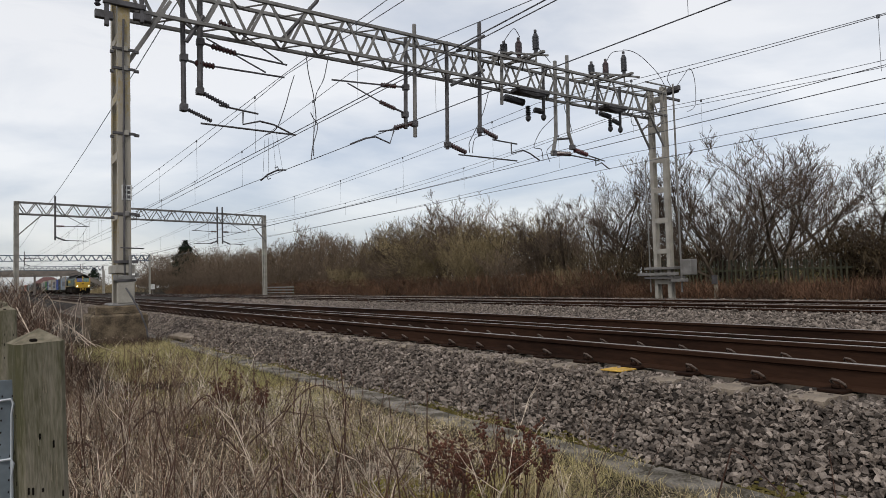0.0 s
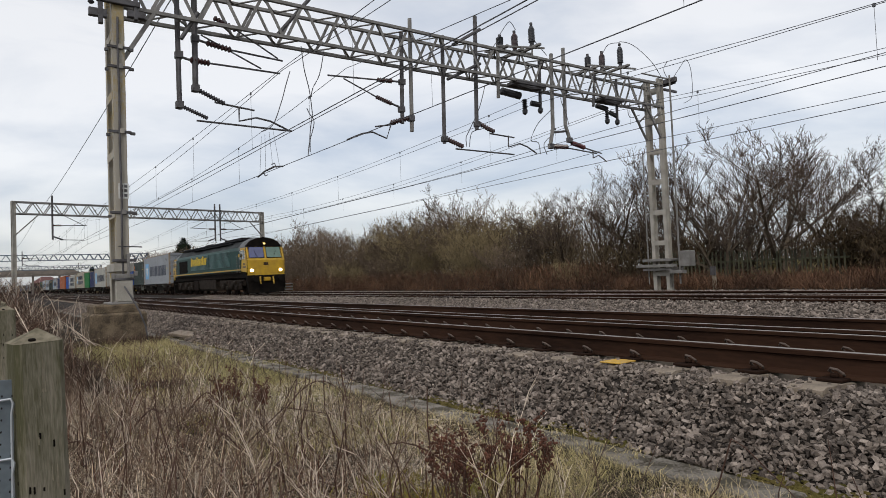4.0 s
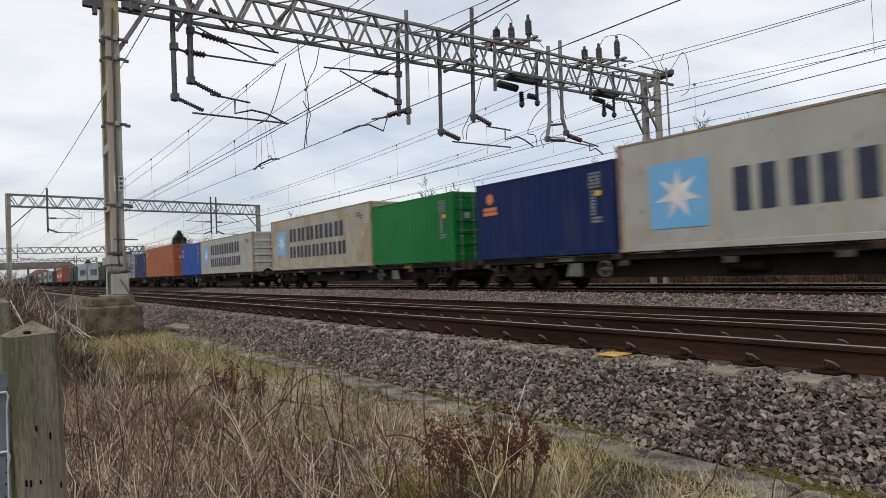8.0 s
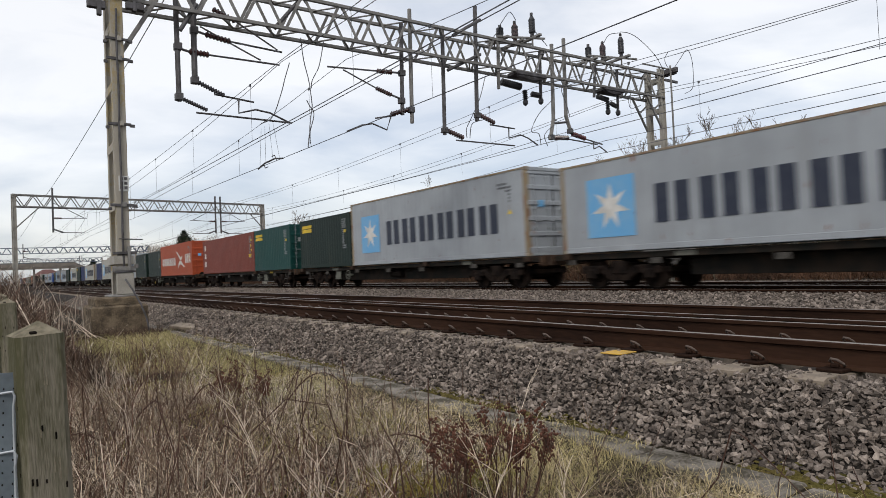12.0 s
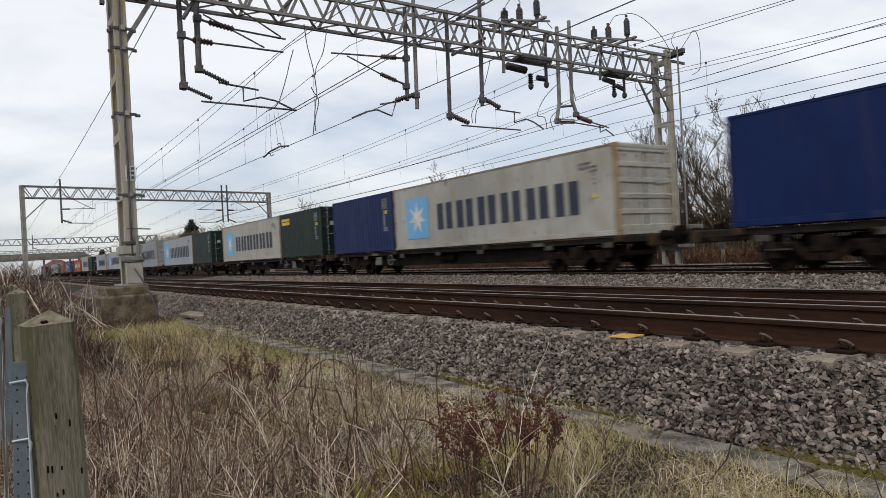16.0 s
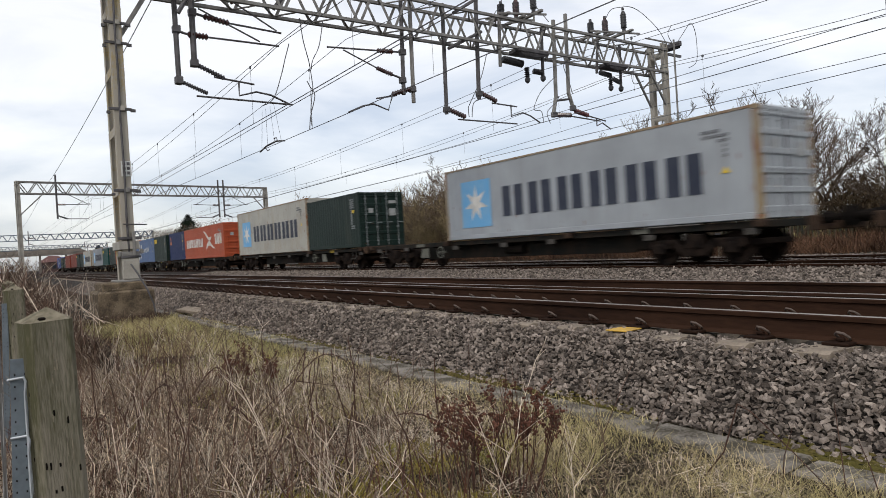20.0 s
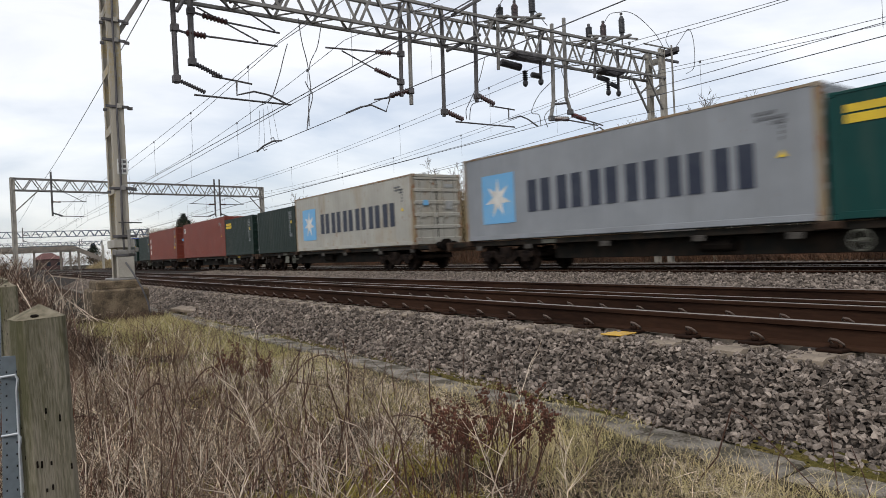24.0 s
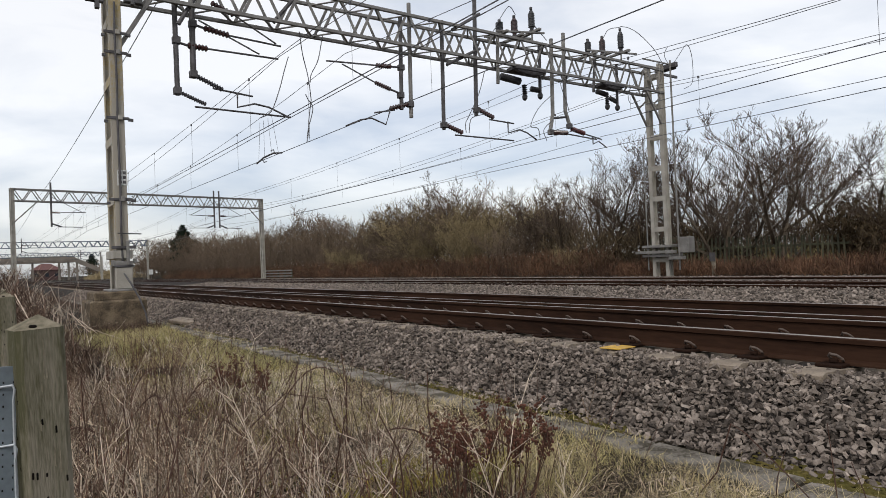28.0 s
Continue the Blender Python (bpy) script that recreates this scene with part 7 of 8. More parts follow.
LO, HI = 2.591, 2.896
KINDS = {
    "grey_star_hi": (12.192, HI, P_GREY, "cool grey forty-foot container with a blue star panel", "star"),
    "white_star": (12.192, LO, P_WHITE, "grey-white forty-foot container with a blue star panel", "star"),
    "white_star_hi": (12.192, HI, P_WHITE, "tall grey-white forty-foot container with a blue star panel", "star"),
    "cream_star": (12.192, LO, P_CREAM, "cream forty-foot container with rusty edges and a blue star panel", "star"),
    "cream_star_hi": (12.192, HI, P_CREAM, "tall cream forty-foot container with rusty edges and a blue star panel", "star"),
    "cream_two": (12.192, LO, P_CREAM, "stained cream forty-foot container with two rows of dark bars", "two_line"),
    "rusty_two_hi": (12.192, HI, P_RUSTY, "badly rusted cream container with two rows of dark bars", "two_line"),
    "dgreen": (6.058, LO, P_DGREEN, "dark green twenty-foot container with yellow tag bars", "yellow_tag"),
    "dgreen_plain": (6.058, LO, P_DGREEN, "plain dark green twenty-foot container", "plain"),
    "dgreen_orange": (6.058, LO, P_DGREEN, "dark green twenty-foot container with an orange mark", "orange_tag"),
    "teal": (6.058, LO, P_TEAL, "teal green twenty-foot container", "yellow_tag"),
    "blue": (6.058, LO, P_BLUE, "bright blue twenty-foot container with an orange mark", "orange_tag"),
    "navy": (6.058, LO, P_NAVY, "navy blue twenty-foot container with an orange mark", "orange_tag"),
    "navy_plain": (6.058, LO, P_NAVY, "navy blue twenty-foot container", "plain"),
    "green": (6.058, LO, P_GREEN, "bright green twenty-foot container", "plain"),
    "orange_hi": (12.192, HI, P_ORANGE, "tall faded orange forty-foot container", "white_tag"),
    "brown": (12.192, LO, P_BROWN, "red-brown forty-foot container with upright white blocks", "upright"),
    "brown_hi": (12.192, HI, P_BROWN, "tall red-brown forty-foot container", "white_tag"),
    "brown_up_hi": (12.192, HI, P_BROWN, "tall red-brown container with upright white blocks", "upright"),
    "ham": (12.192, LO, P_HAM, "red-orange forty-foot container with a white swept emblem", "bird"),
    "ham_hi": (12.192, HI, P_HAM, "tall red-orange forty-foot container with a white swept emblem", "bird"),
    "saf_grey": (12.192, LO, P_SGREY, "faded grey-blue forty-foot container with white script bars", "script"),
    "saf_blue": (12.192, HI, P_SBLUE, "tall royal blue forty-foot container with white script bars", "script"),
}
# Each wagon's load: the place of its leading end, and the kinds in order from the leading end.
LOADS = [
    (-202.75, "grey_star_hi dgreen_orange"), (-183.75, "blue cream_two"), (-162.1, "cream_star_hi navy"), (-142.4, "green rusty_two_hi"),
    (-120.75, "cream_two blue"), (-99.6, "orange_hi navy"), (-78.4, "white_star_hi dgreen"), (-58.65, "dgreen white_star"),
    (-38.8, "white_star_hi dgreen"), (-18.95, "teal brown"), (2.85, "ham_hi dgreen_plain"), (22.5, "dgreen_plain white_star_hi"),
    (44.35, "cream_star_hi navy_plain"), (65.95, "cream_star navy_plain"), (85.75, "dgreen cream_star"), (107.45, "dgreen_plain white_star"),
    (129.3, "grey_star_hi dgreen"), (149.15, "blue white_star"), (170.8, "white_star none"), (190.05, "dgreen_plain cream_star_hi"),
    (211.95, "ham navy"), (231.75, "dgreen saf_grey"), (253.3, "orange_hi dgreen_orange"), (273.0, "teal grey_star_hi"),
    (294.8, "cream_star_hi dgreen_plain"), (314.2, "dgreen brown_hi"), (335.2, "brown_up_hi dgreen_plain"), (354.95, "dgreen saf_blue"),
]
LOAD_LEN = 18.34


# ---- wagons ----
def wheel_mesh(r, name):
    gg = Geo()
    n = 20
    prof = [(-0.065, 0.10), (-0.065, r * 0.55), (-0.03, r * 0.60), (-0.03, r * 0.84), (-0.068, r * 0.88), (-0.068, r), (0.045, r * 0.995), (0.05, r * 1.06), (0.068, r * 1.06), (0.068, r * 0.85), (0.03, r * 0.8), (0.03, 0.12)]
    for x, rr in prof:
        for k in range(n):
            a = 2 * math.pi * k / n
            gg.v.append((x, rr * math.cos(a), rr * math.sin(a)))
    for i in range(len(prof) - 1):
        for k in range(n):
            gg.face((i * n + k, i * n + (k + 1) % n, (i + 1) * n + (k + 1) % n, (i + 1) * n + k))
    gg.face([k for k in range(n)])
    gg.face([(len(prof) - 1) * n + k for k in range(n)][::-1])
    gg.tube([(-0.20, 0, 0), (-0.06, 0, 0)], [0.09, 0.11], 10)
    return gg.mesh(name, [M_BRAKE])


WHEEL_ME = wheel_mesh(0.42, "wheel")


def bogie_mesh():
    gg = Geo()
    for s in (-1, 1):
        x = s * 0.98
        for a, b in ((-1.35, -0.55), (0.55, 1.35)):
            gg.cbox(x - 0.06, x + 0.06, a, b, 0.46, 0.66, 0.03)
        gg.beam((x, -0.62, 0.60), (x, -0.28, 0.34), 0.12, 0.18)
        gg.beam((x, 0.62, 0.60), (x, 0.28, 0.34), 0.12, 0.18)
        gg.cbox(x - 0.06, x + 0.06, -0.36, 0.36, 0.22, 0.42, 0.03)
        gg.cbox(x - 0.10, x + 0.10, -0.25, 0.25, 0.42, 0.78, 0.03)
        for y in (-1.0, 1.0):
            gg.cbox(x - 0.13, x + 0.09, y - 0.17, y + 0.17, 0.28, 0.56, 0.04)
            for d in (-0.25, 0.25):
                gg.tube([(x + s * 0.05, y + d, 0.44), (x + s * 0.05, y + d, 0.62)], 0.075, 8)
        gg.tube([(x + s * 0.08, -0.1, 0.62), (x + s * 0.08, 0.0, 0.30), (x + s * 0.08, 0.1, 0.62)], 0.04, 6)
    gg.cbox(-0.95, 0.95, -0.25, 0.25, 0.45, 0.72, 0.03)
    for y in (-1.0, 1.0):
        gg.tube([(-0.85, y, 0.42), (0.85, y, 0.42)], 0.085, 8)
    for y in (-1.45, 1.45):
        gg.cbox(-0.9, 0.9, y - 0.05, y + 0.05, 0.45, 0.6, 0.02)
    return gg.mesh("bogie", [M_BRAKE])


BOGIE_ME = bogie_mesh()
BUFFER_ME = Geo().tube([(0, 0, 0), (0, 0.22, 0), (0, 0.22, 0), (0, 0.45, 0)], [0.14, 0.13, 0.08, 0.08], 10).tube([(0, 0.45, 0), (0, 0.50, 0)], [0.24, 0.22], 14).mesh("buffer", [M_BLACK])
SPIGOT_ME = Geo().cbox(-0.16, 0.16, -0.13, 0.13, 0.86, 1.026, 0.02).mesh("spigot_bracket", [M_HEAD])
BEARER_ME = Geo().cbox(-1.0, 1.0, 0, 0.12, 0.80, 0.96, 0.01).mesh("cross_bearer", [M_BLACK])


BRACKET_ME = Geo().cbox(-0.03, 0.02, -0.17, 0.17, 0.0, 0.15, 0.01).mesh("side_bracket", [M_FIT])
TREAD_ME = Geo().cbox(-0.12, 0.06, -0.22, 0.22, 0, 0.035, 0.006).cbox(-0.02, 0.01, -0.2, -0.16, 0.03, 0.40, 0.005).cbox(-0.02, 0.01, 0.16, 0.2, 0.03, 0.40, 0.005).mesh("side_tread", [M_FIT])
CAP_ME = Geo().tube([(-0.06, 0, 0), (0.04, 0, 0)], [0.10, 0.115], 10).mesh("axle_cap", [M_YPLATE])


def handwheel_mesh():
    gg = Geo()
    n = 18
    gg.tube([(0, 0.21 * math.cos(2 * math.pi * k / n), 0.21 * math.sin(2 * math.pi * k / n)) for k in range(n + 1)], 0.02, 6, caps=False)
    for k in range(3):
        a = 2 * math.pi * k / 3
        gg.tube([(0, 0, 0), (0, 0.21 * math.cos(a), 0.21 * math.sin(a))], 0.013, 5)
    gg.tube([(-0.04, 0, 0), (0.25, 0, 0)], 0.05, 8)
    return gg.mesh("brake_handwheel", [M_PANEL])


HAND_ME = handwheel_mesh()


def wagon(s, front, rear, flip):
    """A flat container wagon; y = 0 at the leading end of its load, overhanging by front and rear."""
    wg = thing("container_wagon", "low dark container flat wagon on two four-wheeled bogies", "freight wagon", "wagons of the train")
    y0, y1 = -front, LOAD_LEN + rear
    fr = Geo()
    for sd in (-1, 1):
        fr.cbox(sd * 1.02 - 0.07, sd * 1.02 + 0.07, y0 + 0.1, y1 - 0.1, 0.84, 1.0, 0.012)
        fr.cbox(sd * 0.62 - 0.06, sd * 0.62 + 0.06, 3.9, LOAD_LEN - 3.9, 0.36, 0.9, 0.012)
        fr.prism([(sd * 0.62 - 0.06, 0.44), (sd * 0.62 + 0.06, 0.44), (sd * 0.62 + 0.06, 0.86), (sd * 0.62 - 0.06, 0.86)], 3.4, 3.9)
    part("frame", fr, M_FRAMEG, wg, "dirty dark green steel underframe")
    part("headstock", Geo().cbox(-1.25, 1.25, y0, y0 + 0.16, 0.72, 1.04, 0.02), M_HEAD, wg, "rusty brown end beam")
    part("headstock", Geo().cbox(-1.25, 1.25, y1 - 0.16, y1, 0.72, 1.04, 0.02), M_HEAD, wg, "rusty brown end beam")
    for k in range(13):
        part("cross_bearer", BEARER_ME, None, wg, m=pose(0, 0.6 + k * 1.43, 0))
    for y in (0.1, 6.0, 12.3, 18.2) if not flip else (0.1, 6.0, 6.2, 18.2):
        for x in (-1.11, 1.11):
            part("spigot_bracket", SPIGOT_ME, None, wg, m=pose(x, y, 0))
    for y in (1.9, LOAD_LEN - 1.9):
        bg = part("bogie", BOGIE_ME, None, wg, "three-piece bogie brown with brake dust", m=pose(0, y, 0))
        for dy in (-1.0, 1.0):
            for sd in (-1, 1):
                part("wheel", WHEEL_ME, None, bg, m=pose(sd * 0.755, dy, 0.42, 0, 0, 0 if sd < 0 else 180))
    if front > 1.0:
        for sd in (-1, 1):
            part("buffer", BUFFER_ME, None, wg, m=pose(sd * 0.87, y0, 0.98, 0, 0, 180))
    if rear > 1.0:
        for sd in (-1, 1):
            part("buffer", BUFFER_ME, None, wg, m=pose(sd * 0.87, y1, 0.98))
    part("coupler", Geo().cbox(-0.09, 0.09, y0 - 0.35, y0, 0.78, 0.96, 0.02), M_BLACK, wg)
    yb = 5.55 if flip else LOAD_LEN - 5.55
    part("brake_handwheel", HAND_ME, None, wg, "pale ring-shaped brake handwheel", m=pose(-1.16, yb, 0.62))
    sg = 1 if flip else -1
    part("data_panel", Geo().plate([(yb - sg * 0.9, 0.42), (yb - sg * 1.5, 0.42), (yb - sg * 1.35, 0.80), (yb - sg * 0.9, 0.80)], -1.12, 0.02), M_PANEL, wg, "dirty pale data panel")
    part("brake_cylinder", Geo().tube([(-0.75, 8.4, 0.62), (-0.75, 9.3, 0.62)], 0.17, 10), M_BLACK, wg)
    part("air_tank", Geo().tube([(-0.3, 10.2, 0.60), (-0.3, 11.6, 0.60)], 0.2, 12), M_BLACK, wg)
    part("label_plate", Geo().plate(rect(3.2, 3.7, 0.86, 0.98), -1.098, 0.012), M_YPLATE if flip else M_PANEL, wg)
    part("label_plate", Geo().plate(rect(14.0, 14.6, 0.86, 0.98), -1.098, 0.012), M_PANEL, wg)
    r = random.Random(int(s * 10))
    for y in (0.45, 3.1, 6.6, 9.2, 12.0, 15.2, 17.9):
        y += r.uniform(-0.25, 0.25)
        part("side_bracket", BRACKET_ME, None, wg, m=pose(-1.10, y, 0.70 + r.uniform(-0.03, 0.03)))
    part("side_tread", TREAD_ME, None, wg, "worn pale step under the frame", m=pose(-1.06, 1.0 if flip else LOAD_LEN - 1.0, 0.48))
    if r.random() < 0.3:
        y = r.choice((1.9, LOAD_LEN - 1.9)) + r.choice((-1.0, 1.0))
        part("axle_cap", CAP_ME, None, wg, "yellow painted axle box cover", m=pose(-1.12, y, 0.42))
    MOVING.append((wg, s, 0.0))


# ---- locomotive: y = 0 at its rear face, nose at -20.7 ----
def loco():
    lo = thing("diesel_locomotive", "green and yellow diesel freight locomotive with lit headlamps", "locomotive")
    half = [(-1.32, 1.62), (-1.32, 3.02), (-1.24, 3.24), (-0.92, 3.62), (-0.45, 3.86), (0.0, 3.92)]
    full = half + [(-x, z) for x, z in half[-2::-1]]
    bd = Geo()
    bd.prism(full, -1.8, -18.9)
    for k in range(len(full)):
        if 1 <= k <= len(full) - 3:
            bd.m[k] = 2 if k in (1, len(full) - 3) else 1 if 3 <= k <= len(full) - 5 else 3
    part("body", bd, [M_GREEN, M_SOOT, M_GREEN, M_SHOULDER], lo, "dark green body under a sooty black roof")
    for end in (0, 1):
        # a cab, built at the rear and turned about for the front
        cm = pose(0, 0, 0) if end == 0 else pose(0, -20.7, 0, 0, 0, 180)
        cab = part("cab", Geo(), M_GREEN, lo, "green cab with a yellow end", m=cm)

        def nose_y(z):
            return 0.0 if z < 2.3 else -(z - 2.3) * 0.34

        cg = Geo()
        ring_b = full
        ring_f = [(x * 0.95, z - (0.10 if z > 3.5 else 0)) for x, z in full]
        n = len(full)
        cg.v += [(x, -1.8, z) for x, z in ring_b] + [(x, nose_y(z), z) for x, z in ring_f]
        win = (-1.30, -0.36, 2.42, 2.98)
        for k in range(n - 1):
            if k not in (0, n - 2):
                cg.face((k, k + 1, n + k + 1, n + k), 1)
                continue
            # the side wall, open at the window
            lo_k, hi_k = (k, k + 1) if k == 0 else (k + 1, k)
            c = [cg.v[lo_k], cg.v[hi_k], cg.v[n + hi_k], cg.v[n + lo_k]]

            def wall_x(y):
                return c[0][0] + (c[3][0] - c[0][0]) * (y + 1.8) / 1.8

            b = len(cg.v)
            cg.v += [(wall_x(y), y, z) for y, z in ((win[0], win[2]), (win[0], win[3]), (win[1], win[3]), (win[1], win[2]))]
            for q in ((lo_k, hi_k, b + 1, b), (hi_k, n + hi_k, b + 2, b + 1), (n + hi_k, n + lo_k, b + 3, b + 2), (n + lo_k, lo_k, b, b + 3)):
                cg.face(q if k == 0 else q[::-1], 0)
        cab.data = cg.mesh("cab", [M_GREEN, M_ROOF])
        fg = Geo()
        fx = 1.254
        def across(z):
            return float(np.interp(z, [3.02, 3.24], [1.254, 1.178]))

        def panel(xa, xb, za, zb):
            b = len(fg.v)
            fg.v += [(xa, nose_y(za), za), (xb, nose_y(za), za), (xb, nose_y(zb), zb), (xa, nose_y(zb), zb)]
            fg.face((b, b + 1, b + 2, b + 3))

        panel(-fx, fx, 1.25, 2.3)
        panel(-fx, fx, 2.3, 2.48)
        panel(-0.09, 0.09, 2.48, 3.18)
        for sd in (-1, 1):
            for za, zb in ((2.48, 3.02), (3.02, 3.18)):
                b = len(fg.v)
                fg.v += [(sd * 1.11, nose_y(za), za), (sd * across(za), nose_y(za), za), (sd * across(zb), nose_y(zb), zb), (sd * 1.09, nose_y(zb), zb)]
                fg.face((b, b + 1, b + 2, b + 3))
        b = len(fg.v)
        up = [(-across(3.18), 3.18)] + [(x, z) for x, z in ring_f if z >= 3.2] + [(across(3.18), 3.18)]
        fg.v += [(x, nose_y(z), z) for x, z in up]
        fg.face([b + k for k in range(len(up))])
        part("yellow_end", fg, M_LYEL, cab, "yellow warning panel")
        for sd in (-1, 1):
            wgp = Geo()
            for za, zb in ((2.48, 3.18),):
                x0, x1 = sd * 0.10, sd * 1.10
                o = 0.012
                wgp.v += [(x0, nose_y(za) + o, za), (x1, nose_y(za) + o, za), (x1 * 0.96, nose_y(zb) + o, zb), (x0, nose_y(zb) + o, zb)]
                wgp.v += [(x, y - 0.04, z) for x, y, z in wgp.v]
                for q in ((0, 1, 2, 3), (4, 7, 6, 5), (0, 4, 5, 1), (1, 5, 6, 2), (2, 6, 7, 3), (3, 7, 4, 0)):
                    wgp.face(q)
            # front panes carry painted reflection colours, rear ones are clear
            part("windscreen", wgp, (M_GREENREFLECT if sd < 0 else M_BLUEREFLECT) if end else M_CLEAR, cab)
            sw = Geo().plate(rect(win[0], win[1], win[2], win[3]), sd * 1.285 - 0.003, 0.006)
            part("side_window", sw, M_CLEAR, cab)
            part("window_frame", Geo().tube([(sd * 1.314, y, z) for y, z in ((-1.31, 2.41), (-0.36, 2.41), (-0.44, 2.99), (-1.31, 2.99), (-1.31, 2.41))], 0.017, 5), M_WHITE, cab, "thin pale window frame")
            part("window_pillar", Geo().plate(rect(-0.83, -0.80, 2.42, 2.98), sd * 1.304 - 0.012, 0.024), M_WHITE, cab)
            part("wiper", Geo().tube([(sd * 0.55, nose_y(2.5) + 0.04, 2.48), (sd * 0.75, nose_y(2.95) + 0.04, 2.95)], 0.012, 5), M_BLACK, cab)
            part("screen_surround", Geo().tube([(sd * x, nose_y(z) + 0.015, z) for x, z in ((0.08, 2.46), (1.14, 2.46), (1.10, 3.20), (0.08, 3.20), (0.08, 2.46))], 0.022, 5), M_BLACK, cab)
            for k in range(2):
                for j in range(9 if k else 7):
                    part("marking", Geo().plate(rect(-0.72 + j * 0.065, -0.68 + j * 0.065, 2.02 - k * 0.2, 2.12 - k * 0.2), sd * 1.306 - 0.004 + sd * 0.012, 0.006), M_DARKSTEEL, cab)
            part("yellow_lintel", Geo().plate([(-1.3, 2.99), (-0.30, 2.99), (-0.34, 3.16), (-1.3, 3.16)], sd * 1.296 - 0.012, 0.024), M_LYEL, cab)
            part("yellow_pillar", Geo().plate([(-0.36, 2.3), (-0.06, 2.3), (-0.28, 3.0), (-0.36, 3.0)], sd * 1.294 - 0.012, 0.024), M_LYEL, cab)
            part("side_panel", Geo().plate([(-1.18, 1.60), (-0.02, 1.50), (-0.02, 2.38), (-1.02, 2.38)], sd * 1.292 - 0.012, 0.024), M_LYEL, cab, "yellow wraparound of the cab end")
            part("door", Geo().plate(rect(-1.76, -1.36, 1.6, 3.0), sd * 1.318 - 0.008, 0.016), M_GREEN, cab)
            for y in (-1.30, -1.82):
                part("handrail", Geo().tube([(sd * 1.33, y, 1.5), (sd * 1.37, y, 1.55), (sd * 1.37, y, 2.65), (sd * 1.33, y, 2.7)], 0.014, 6), M_GALV, cab)
            part("mirror", Geo().cbox(sd * 1.38 - 0.03, sd * 1.38 + 0.03, -1.42, -1.28, 2.55, 2.78, 0.02), M_LYEL, cab)
            lampm = M_LAMP if end == 1 else M_GLASS
            part("headlamp", Geo().tube([(sd * 0.98, -0.05, 1.62), (sd * 0.98, 0.06, 1.62)], 0.10, 12), lampm, cab, "lit round headlamp" if end else "unlit round lamp")
            part("lamp_housing", Geo().cbox(sd * 0.98 - 0.2, sd * 0.98 + 0.2, -0.1, 0.04, 1.42, 1.82, 0.03), M_LYEL, cab)
            part("buffer", BUFFER_ME, None, cab, m=pose(sd * 0.87, 0.05, 1.05))
            part("steps", Geo().cbox(sd * 1.3 - 0.15, sd * 1.3 + 0.05, -1.7, -1.2, 0.35, 0.42, 0.01).cbox(sd * 1.3 - 0.15, sd * 1.3 + 0.05, -1.7, -1.2, 0.85, 0.92, 0.01), M_BLACK, cab)
        part("marker_lamp", Geo().tube([(0, -0.34, 3.42), (0, -0.27, 3.42)], 0.06, 10), M_AMBER if end == 1 else M_GLASS, cab)
        part("buffer_beam", Geo().cbox(-1.3, 1.3, -0.25, 0.05, 0.85, 1.3, 0.03), M_BLACK, cab)
        part("snowplough", Geo().prism([(-1.2, 0.12), (1.2, 0.12), (1.3, 0.85), (-1.3, 0.85)], -0.2, 0.12), M_BLACK, cab)
        part("coupling", Geo().cbox(-0.2, 0.2, 0.0, 0.3, 0.9, 1.15, 0.03).tube([(-0.45, 0.06, 1.2), (-0.45, 0.18, 0.7)], 0.04, 6).tube([(0.45, 0.06, 1.2), (0.45, 0.18, 0.7)], 0.04, 6), M_LYEL, cab)
        part("visor", Geo().prism([(-1.2, 3.22), (1.2, 3.22), (1.19, 3.30), (0.92, 3.60), (0.45, 3.80), (0.0, 3.86), (-0.45, 3.80), (-0.92, 3.60), (-1.19, 3.30)], -0.60, -0.30), M_BLACK if end else M_ROOF, cab, "peak over the windscreens")
        part("brow", Geo().tube([(1.16 * math.sin(a), nose_y(3.22) + 0.02 - 0.16 * max(0.0, math.cos(a)), 3.20 + 0.52 * max(0.0, math.cos(a))) for a in np.linspace(-1.57, 1.57, 13)], 0.05, 6), M_BLACK, cab, "black rounded brow over the windscreens")
        part("badge", Geo().cbox(-0.16, 0.16, -0.01, 0.012, 1.95, 2.15, 0.004), M_HEAD, cab)
    for sd in (-1, 1):
        x = sd * 1.322
        part("stripe", Geo().plate(rect(-19.7, -0.9, 1.67, 1.75), x - 0.006, 0.012), M_LYEL, lo, "yellow band along the body")
        part("sill", Geo().cbox(x - 0.03, x + 0.03, -19.2, -1.4, 1.48, 1.62, 0.01), M_BLACK, lo)
        for a, b in ((-3.85, -2.45), (-5.30, -3.88)):
            part("intake_grille", Geo().plate(rect(b, a, 1.82, 2.86), x - 0.008, 0.016), M_BLACK, lo, "black air intake grille")
        for a, b in ((-11.75, -6.4), (-17.2, -12.0)):
            for k in range(15):
                z = 1.98 + k * 0.075
                part("louvre", Geo().prism([(x - 0.004, z), (x - 0.004, z + 0.05), (x + sd * 0.028, z + 0.012)], a, b), M_LOUVRE, lo)
        for k in range(11):
            y0 = -6.55 - k * 0.43
            part("marking", Geo().plate([(y0, 2.35), (y0 - 0.30, 2.35), (y0 - 0.42, 2.88 if k % 4 else 3.02), (y0 - 0.12, 2.88 if k % 4 else 3.02)], x - 0.034 if sd < 0 else x + 0.028, 0.006), D_YELLOW, lo)
        part("access_door", Geo().plate(rect(-18.6, -17.5, 1.95, 3.0), x - 0.007, 0.014), M_GREEN, lo)
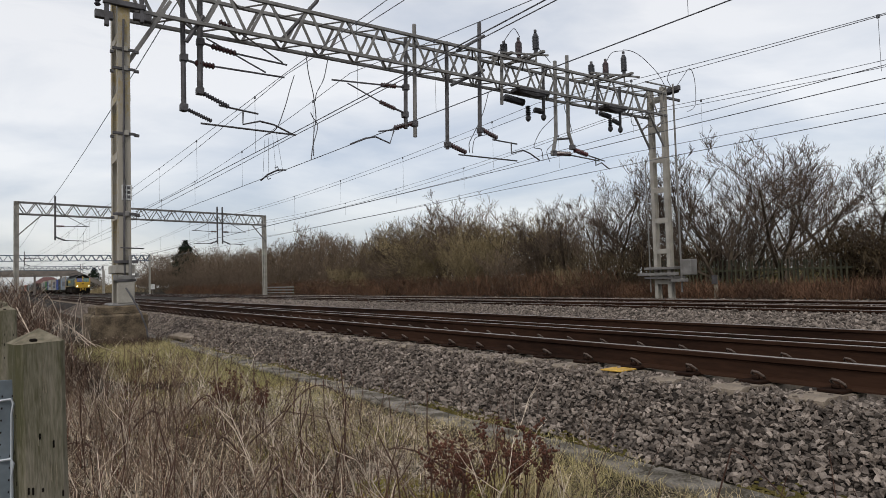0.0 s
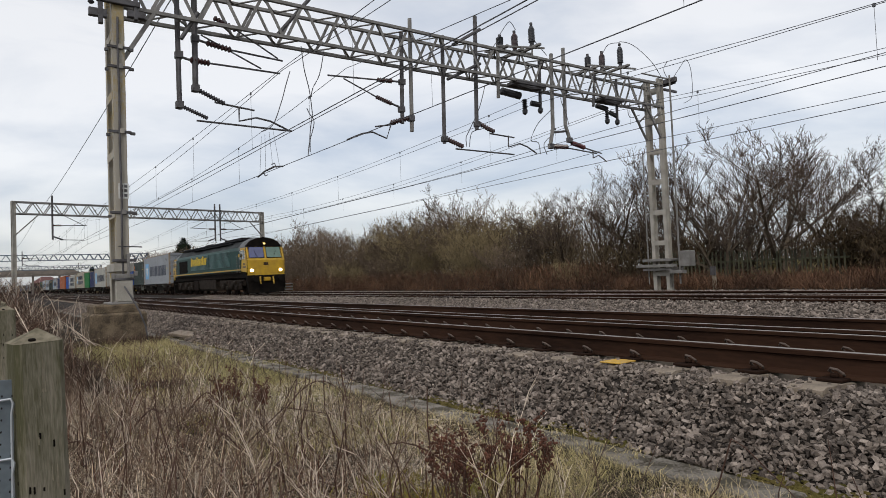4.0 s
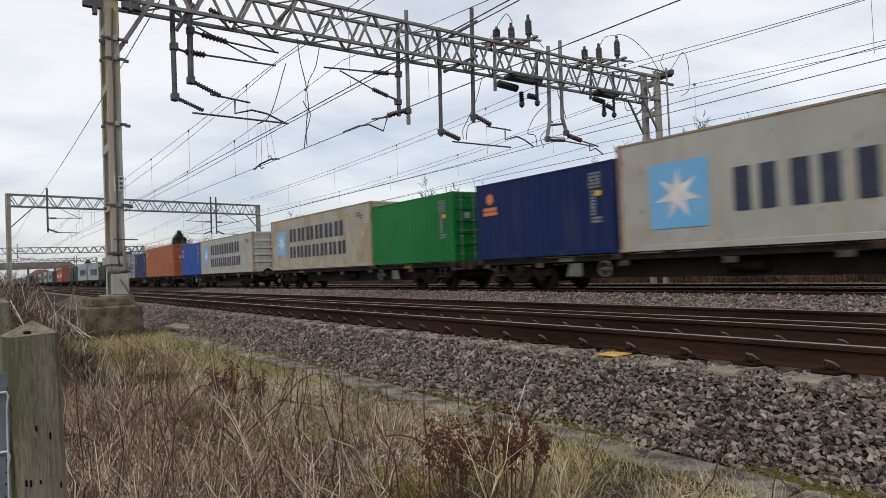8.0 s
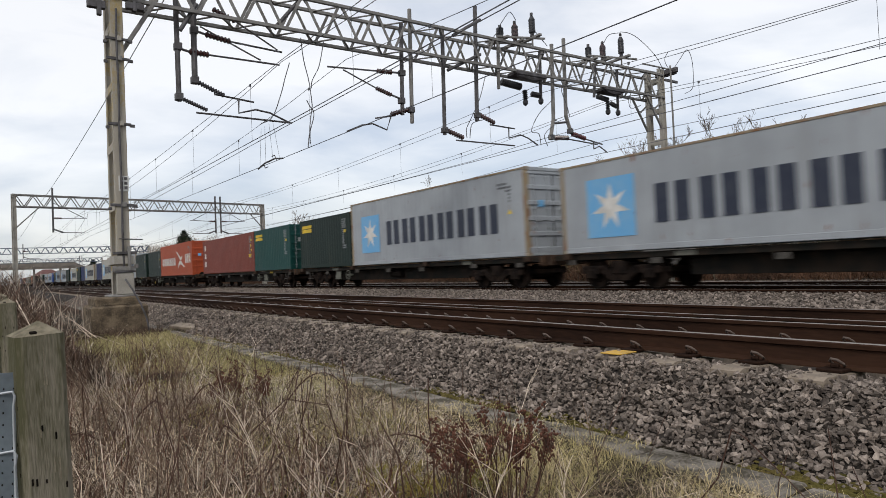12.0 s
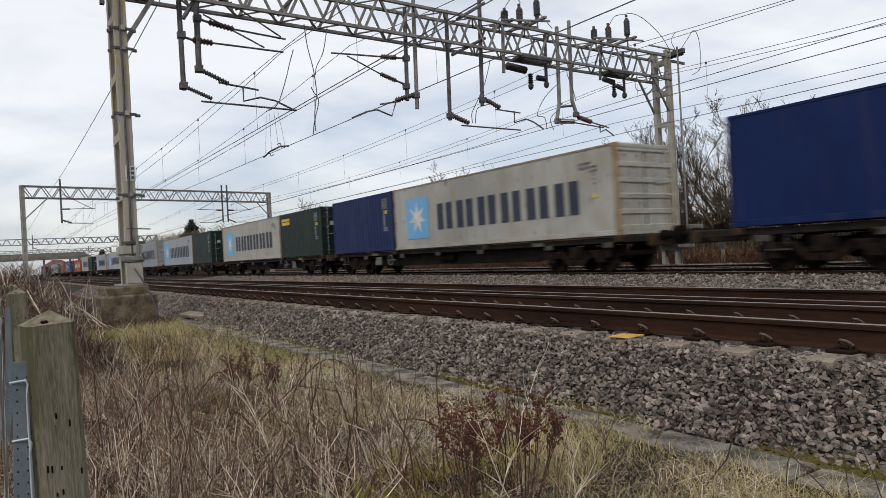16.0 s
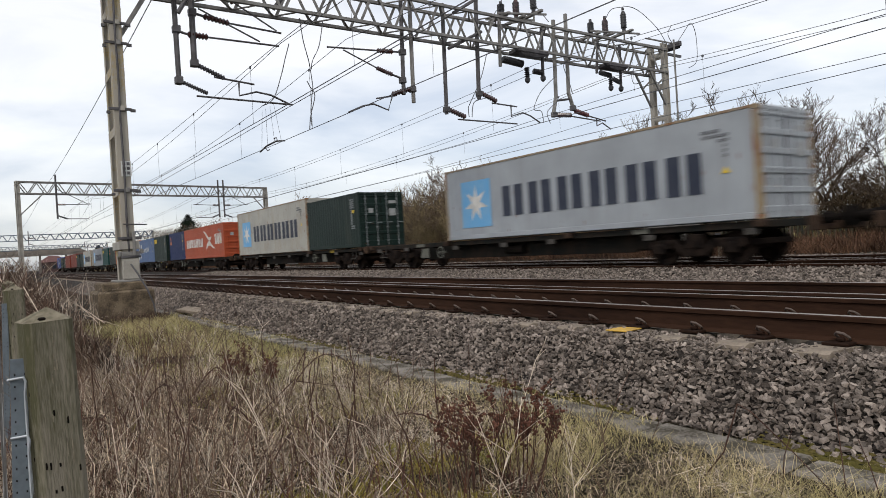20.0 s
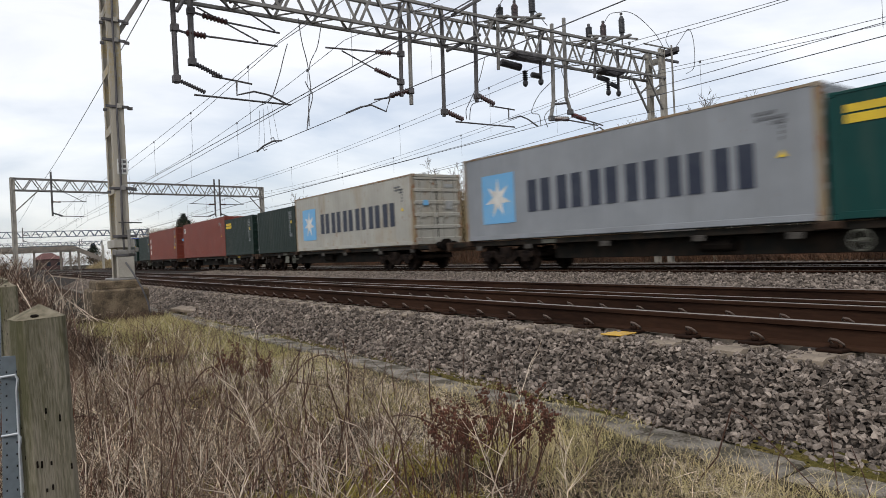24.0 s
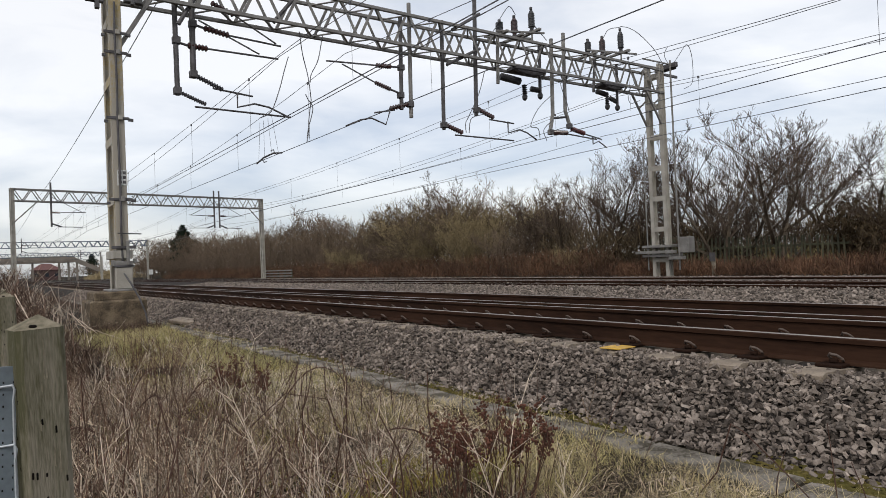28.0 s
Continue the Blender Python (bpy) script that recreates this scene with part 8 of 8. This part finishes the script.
        part("roof_edge", Geo().cbox(sd * 0.9 - 0.25, sd * 0.9 + 0.05, -17, -6.2, 3.58, 3.66, 0.02), M_SOOT, lo)
    for sd in (-1, 1):
        part("roof_walkway", Geo().cbox(sd * 0.62 - 0.30, sd * 0.62 + 0.30, -18.6, -2.3, 3.74, 3.88, 0.02), M_SOOT, lo, "black raised roof panel")
        part("pipe", Geo().tube([(sd * 1.24, -19.0, 1.20), (sd * 1.24, -1.6, 1.20)], 0.03, 6), M_BRAKE, lo)
    part("exhaust_housing", Geo().cbox(-0.7, 0.7, -10.5, -8.6, 3.85, 3.98, 0.03), M_BLACK, lo)
    part("radiator_fans", Geo().cbox(-0.85, 0.85, -18.4, -14.4, 3.80, 3.97, 0.04), M_BLACK, lo)
    part("underframe", Geo().cbox(-1.22, 1.22, -20.2, -0.4, 1.12, 1.62, 0.02), M_BLACK, lo)
    part("fuel_tank", Geo().prism([(-1.2, 0.45), (-1.05, 0.28), (1.05, 0.28), (1.2, 0.45), (1.25, 1.14), (-1.25, 1.14)], -13.2, -8.6), M_DUST, lo, "brown-dusted fuel tank")
    part("equipment_box", Geo().cbox(-1.24, 1.24, -8.3, -6.9, 0.35, 1.12, 0.03), M_BRAKE, lo)
    part("air_reservoir", Geo().tube([(-1.12, -13.0, 1.22), (-1.12, -9.0, 1.22)], 0.13, 10), M_BRAKE, lo)
    lw = wheel_mesh(0.53, "loco_wheel")
    for yc in (-3.9, -16.8):
        bgg = Geo()
        for sd in (-1, 1):
            xx = sd * 1.08
            bgg.prism([(xx - 0.07, 0.62), (xx + 0.07, 0.62), (xx + 0.07, 1.05), (xx - 0.07, 1.05)], yc - 2.75, yc + 2.75)
            for dy in (-2.03, 0, 2.03):
                bgg.cbox(xx - 0.12, xx + 0.10, yc + dy - 0.22, yc + dy + 0.22, 0.38, 0.72, 0.04)
                for d in (-0.42, 0.42):
                    bgg.tube([(xx, yc + dy + d, 0.6), (xx, yc + dy + d, 0.98)], 0.11, 9)
            for dy in (-2.03, 0, 2.03):
                bgg.tube([(xx + sd * 0.09, yc + dy, 0.53), (xx + sd * 0.17, yc + dy, 0.53)], [0.16, 0.12], 12)
                bgg.beam((xx + sd * 0.10, yc + dy - 0.22, 0.50), (xx + sd * 0.10, yc + dy - 0.75, 0.86), 0.06, 0.07)
            bgg.tube([(xx + sd * 0.12, yc - 1.25, 0.86), (xx + sd * 0.12, yc - 0.80, 0.86)], 0.12, 10).tube([(xx + sd * 0.12, yc + 0.80, 0.86), (xx + sd * 0.12, yc + 1.25, 0.86)], 0.12, 10)
            bgg.tube([(xx + sd * 0.14, yc - 2.7, 0.30), (xx + sd * 0.14, yc - 2.5, 0.55), (xx + sd * 0.14, yc - 2.55, 0.95)], 0.025, 6).tube([(xx + sd * 0.14, yc + 2.7, 0.30), (xx + sd * 0.14, yc + 2.5, 0.55), (xx + sd * 0.14, yc + 2.55, 0.95)], 0.025, 6)
            bgg.cbox(xx - 0.1, xx + 0.1, yc - 1.3, yc - 0.75, 0.36, 0.62, 0.03).cbox(xx - 0.1, xx + 0.1, yc + 0.75, yc + 1.3, 0.36, 0.62, 0.03)
            bgg.beam((xx, yc - 2.6, 1.0), (xx, yc - 1.6, 0.55), 0.1, 0.12).beam((xx, yc + 2.6, 1.0), (xx, yc + 1.6, 0.55), 0.1, 0.12)
        bgg.cbox(-1.0, 1.0, yc - 2.6, yc + 2.6, 0.72, 1.0, 0.03)
        bo = part("bogie", bgg, M_DUST, lo, "six-wheeled bogie brown with brake dust")
        for dy in (-2.03, 0, 2.03):
            for sd in (-1, 1):
                part("wheel", lw, None, bo, m=pose(sd * 0.755, yc + dy, 0.53, 0, 0, 0 if sd < 0 else 180))
    MOVING.append((lo, -204.9, 0.0))


loco()
for i, (s, kinds) in enumerate(LOADS):
    ahead = s - (LOADS[i - 1][0] + LOAD_LEN) if i else 1.9
    behind = LOADS[i + 1][0] - (s + LOAD_LEN) if i + 1 < len(LOADS) else 3.6
    first = kinds.split()[0]
    wagon(s, max(0.45, ahead / 2 - (0.55 if ahead > 2.2 else 0.1)), max(0.45, behind / 2 - (0.55 if behind > 2.2 else 0.1)), KINDS[first][0] < 8)
    y = s
    for k in kinds.split():
        if k != "none":
            container(y, *KINDS[k])
            y += KINDS[k][0] + 0.09


def motions():
    for ob, s, lift in MOVING:
        walk(ob, [(t, m @ pose(0, 0, lift)) for t, m in train_rows(s)])


motions()
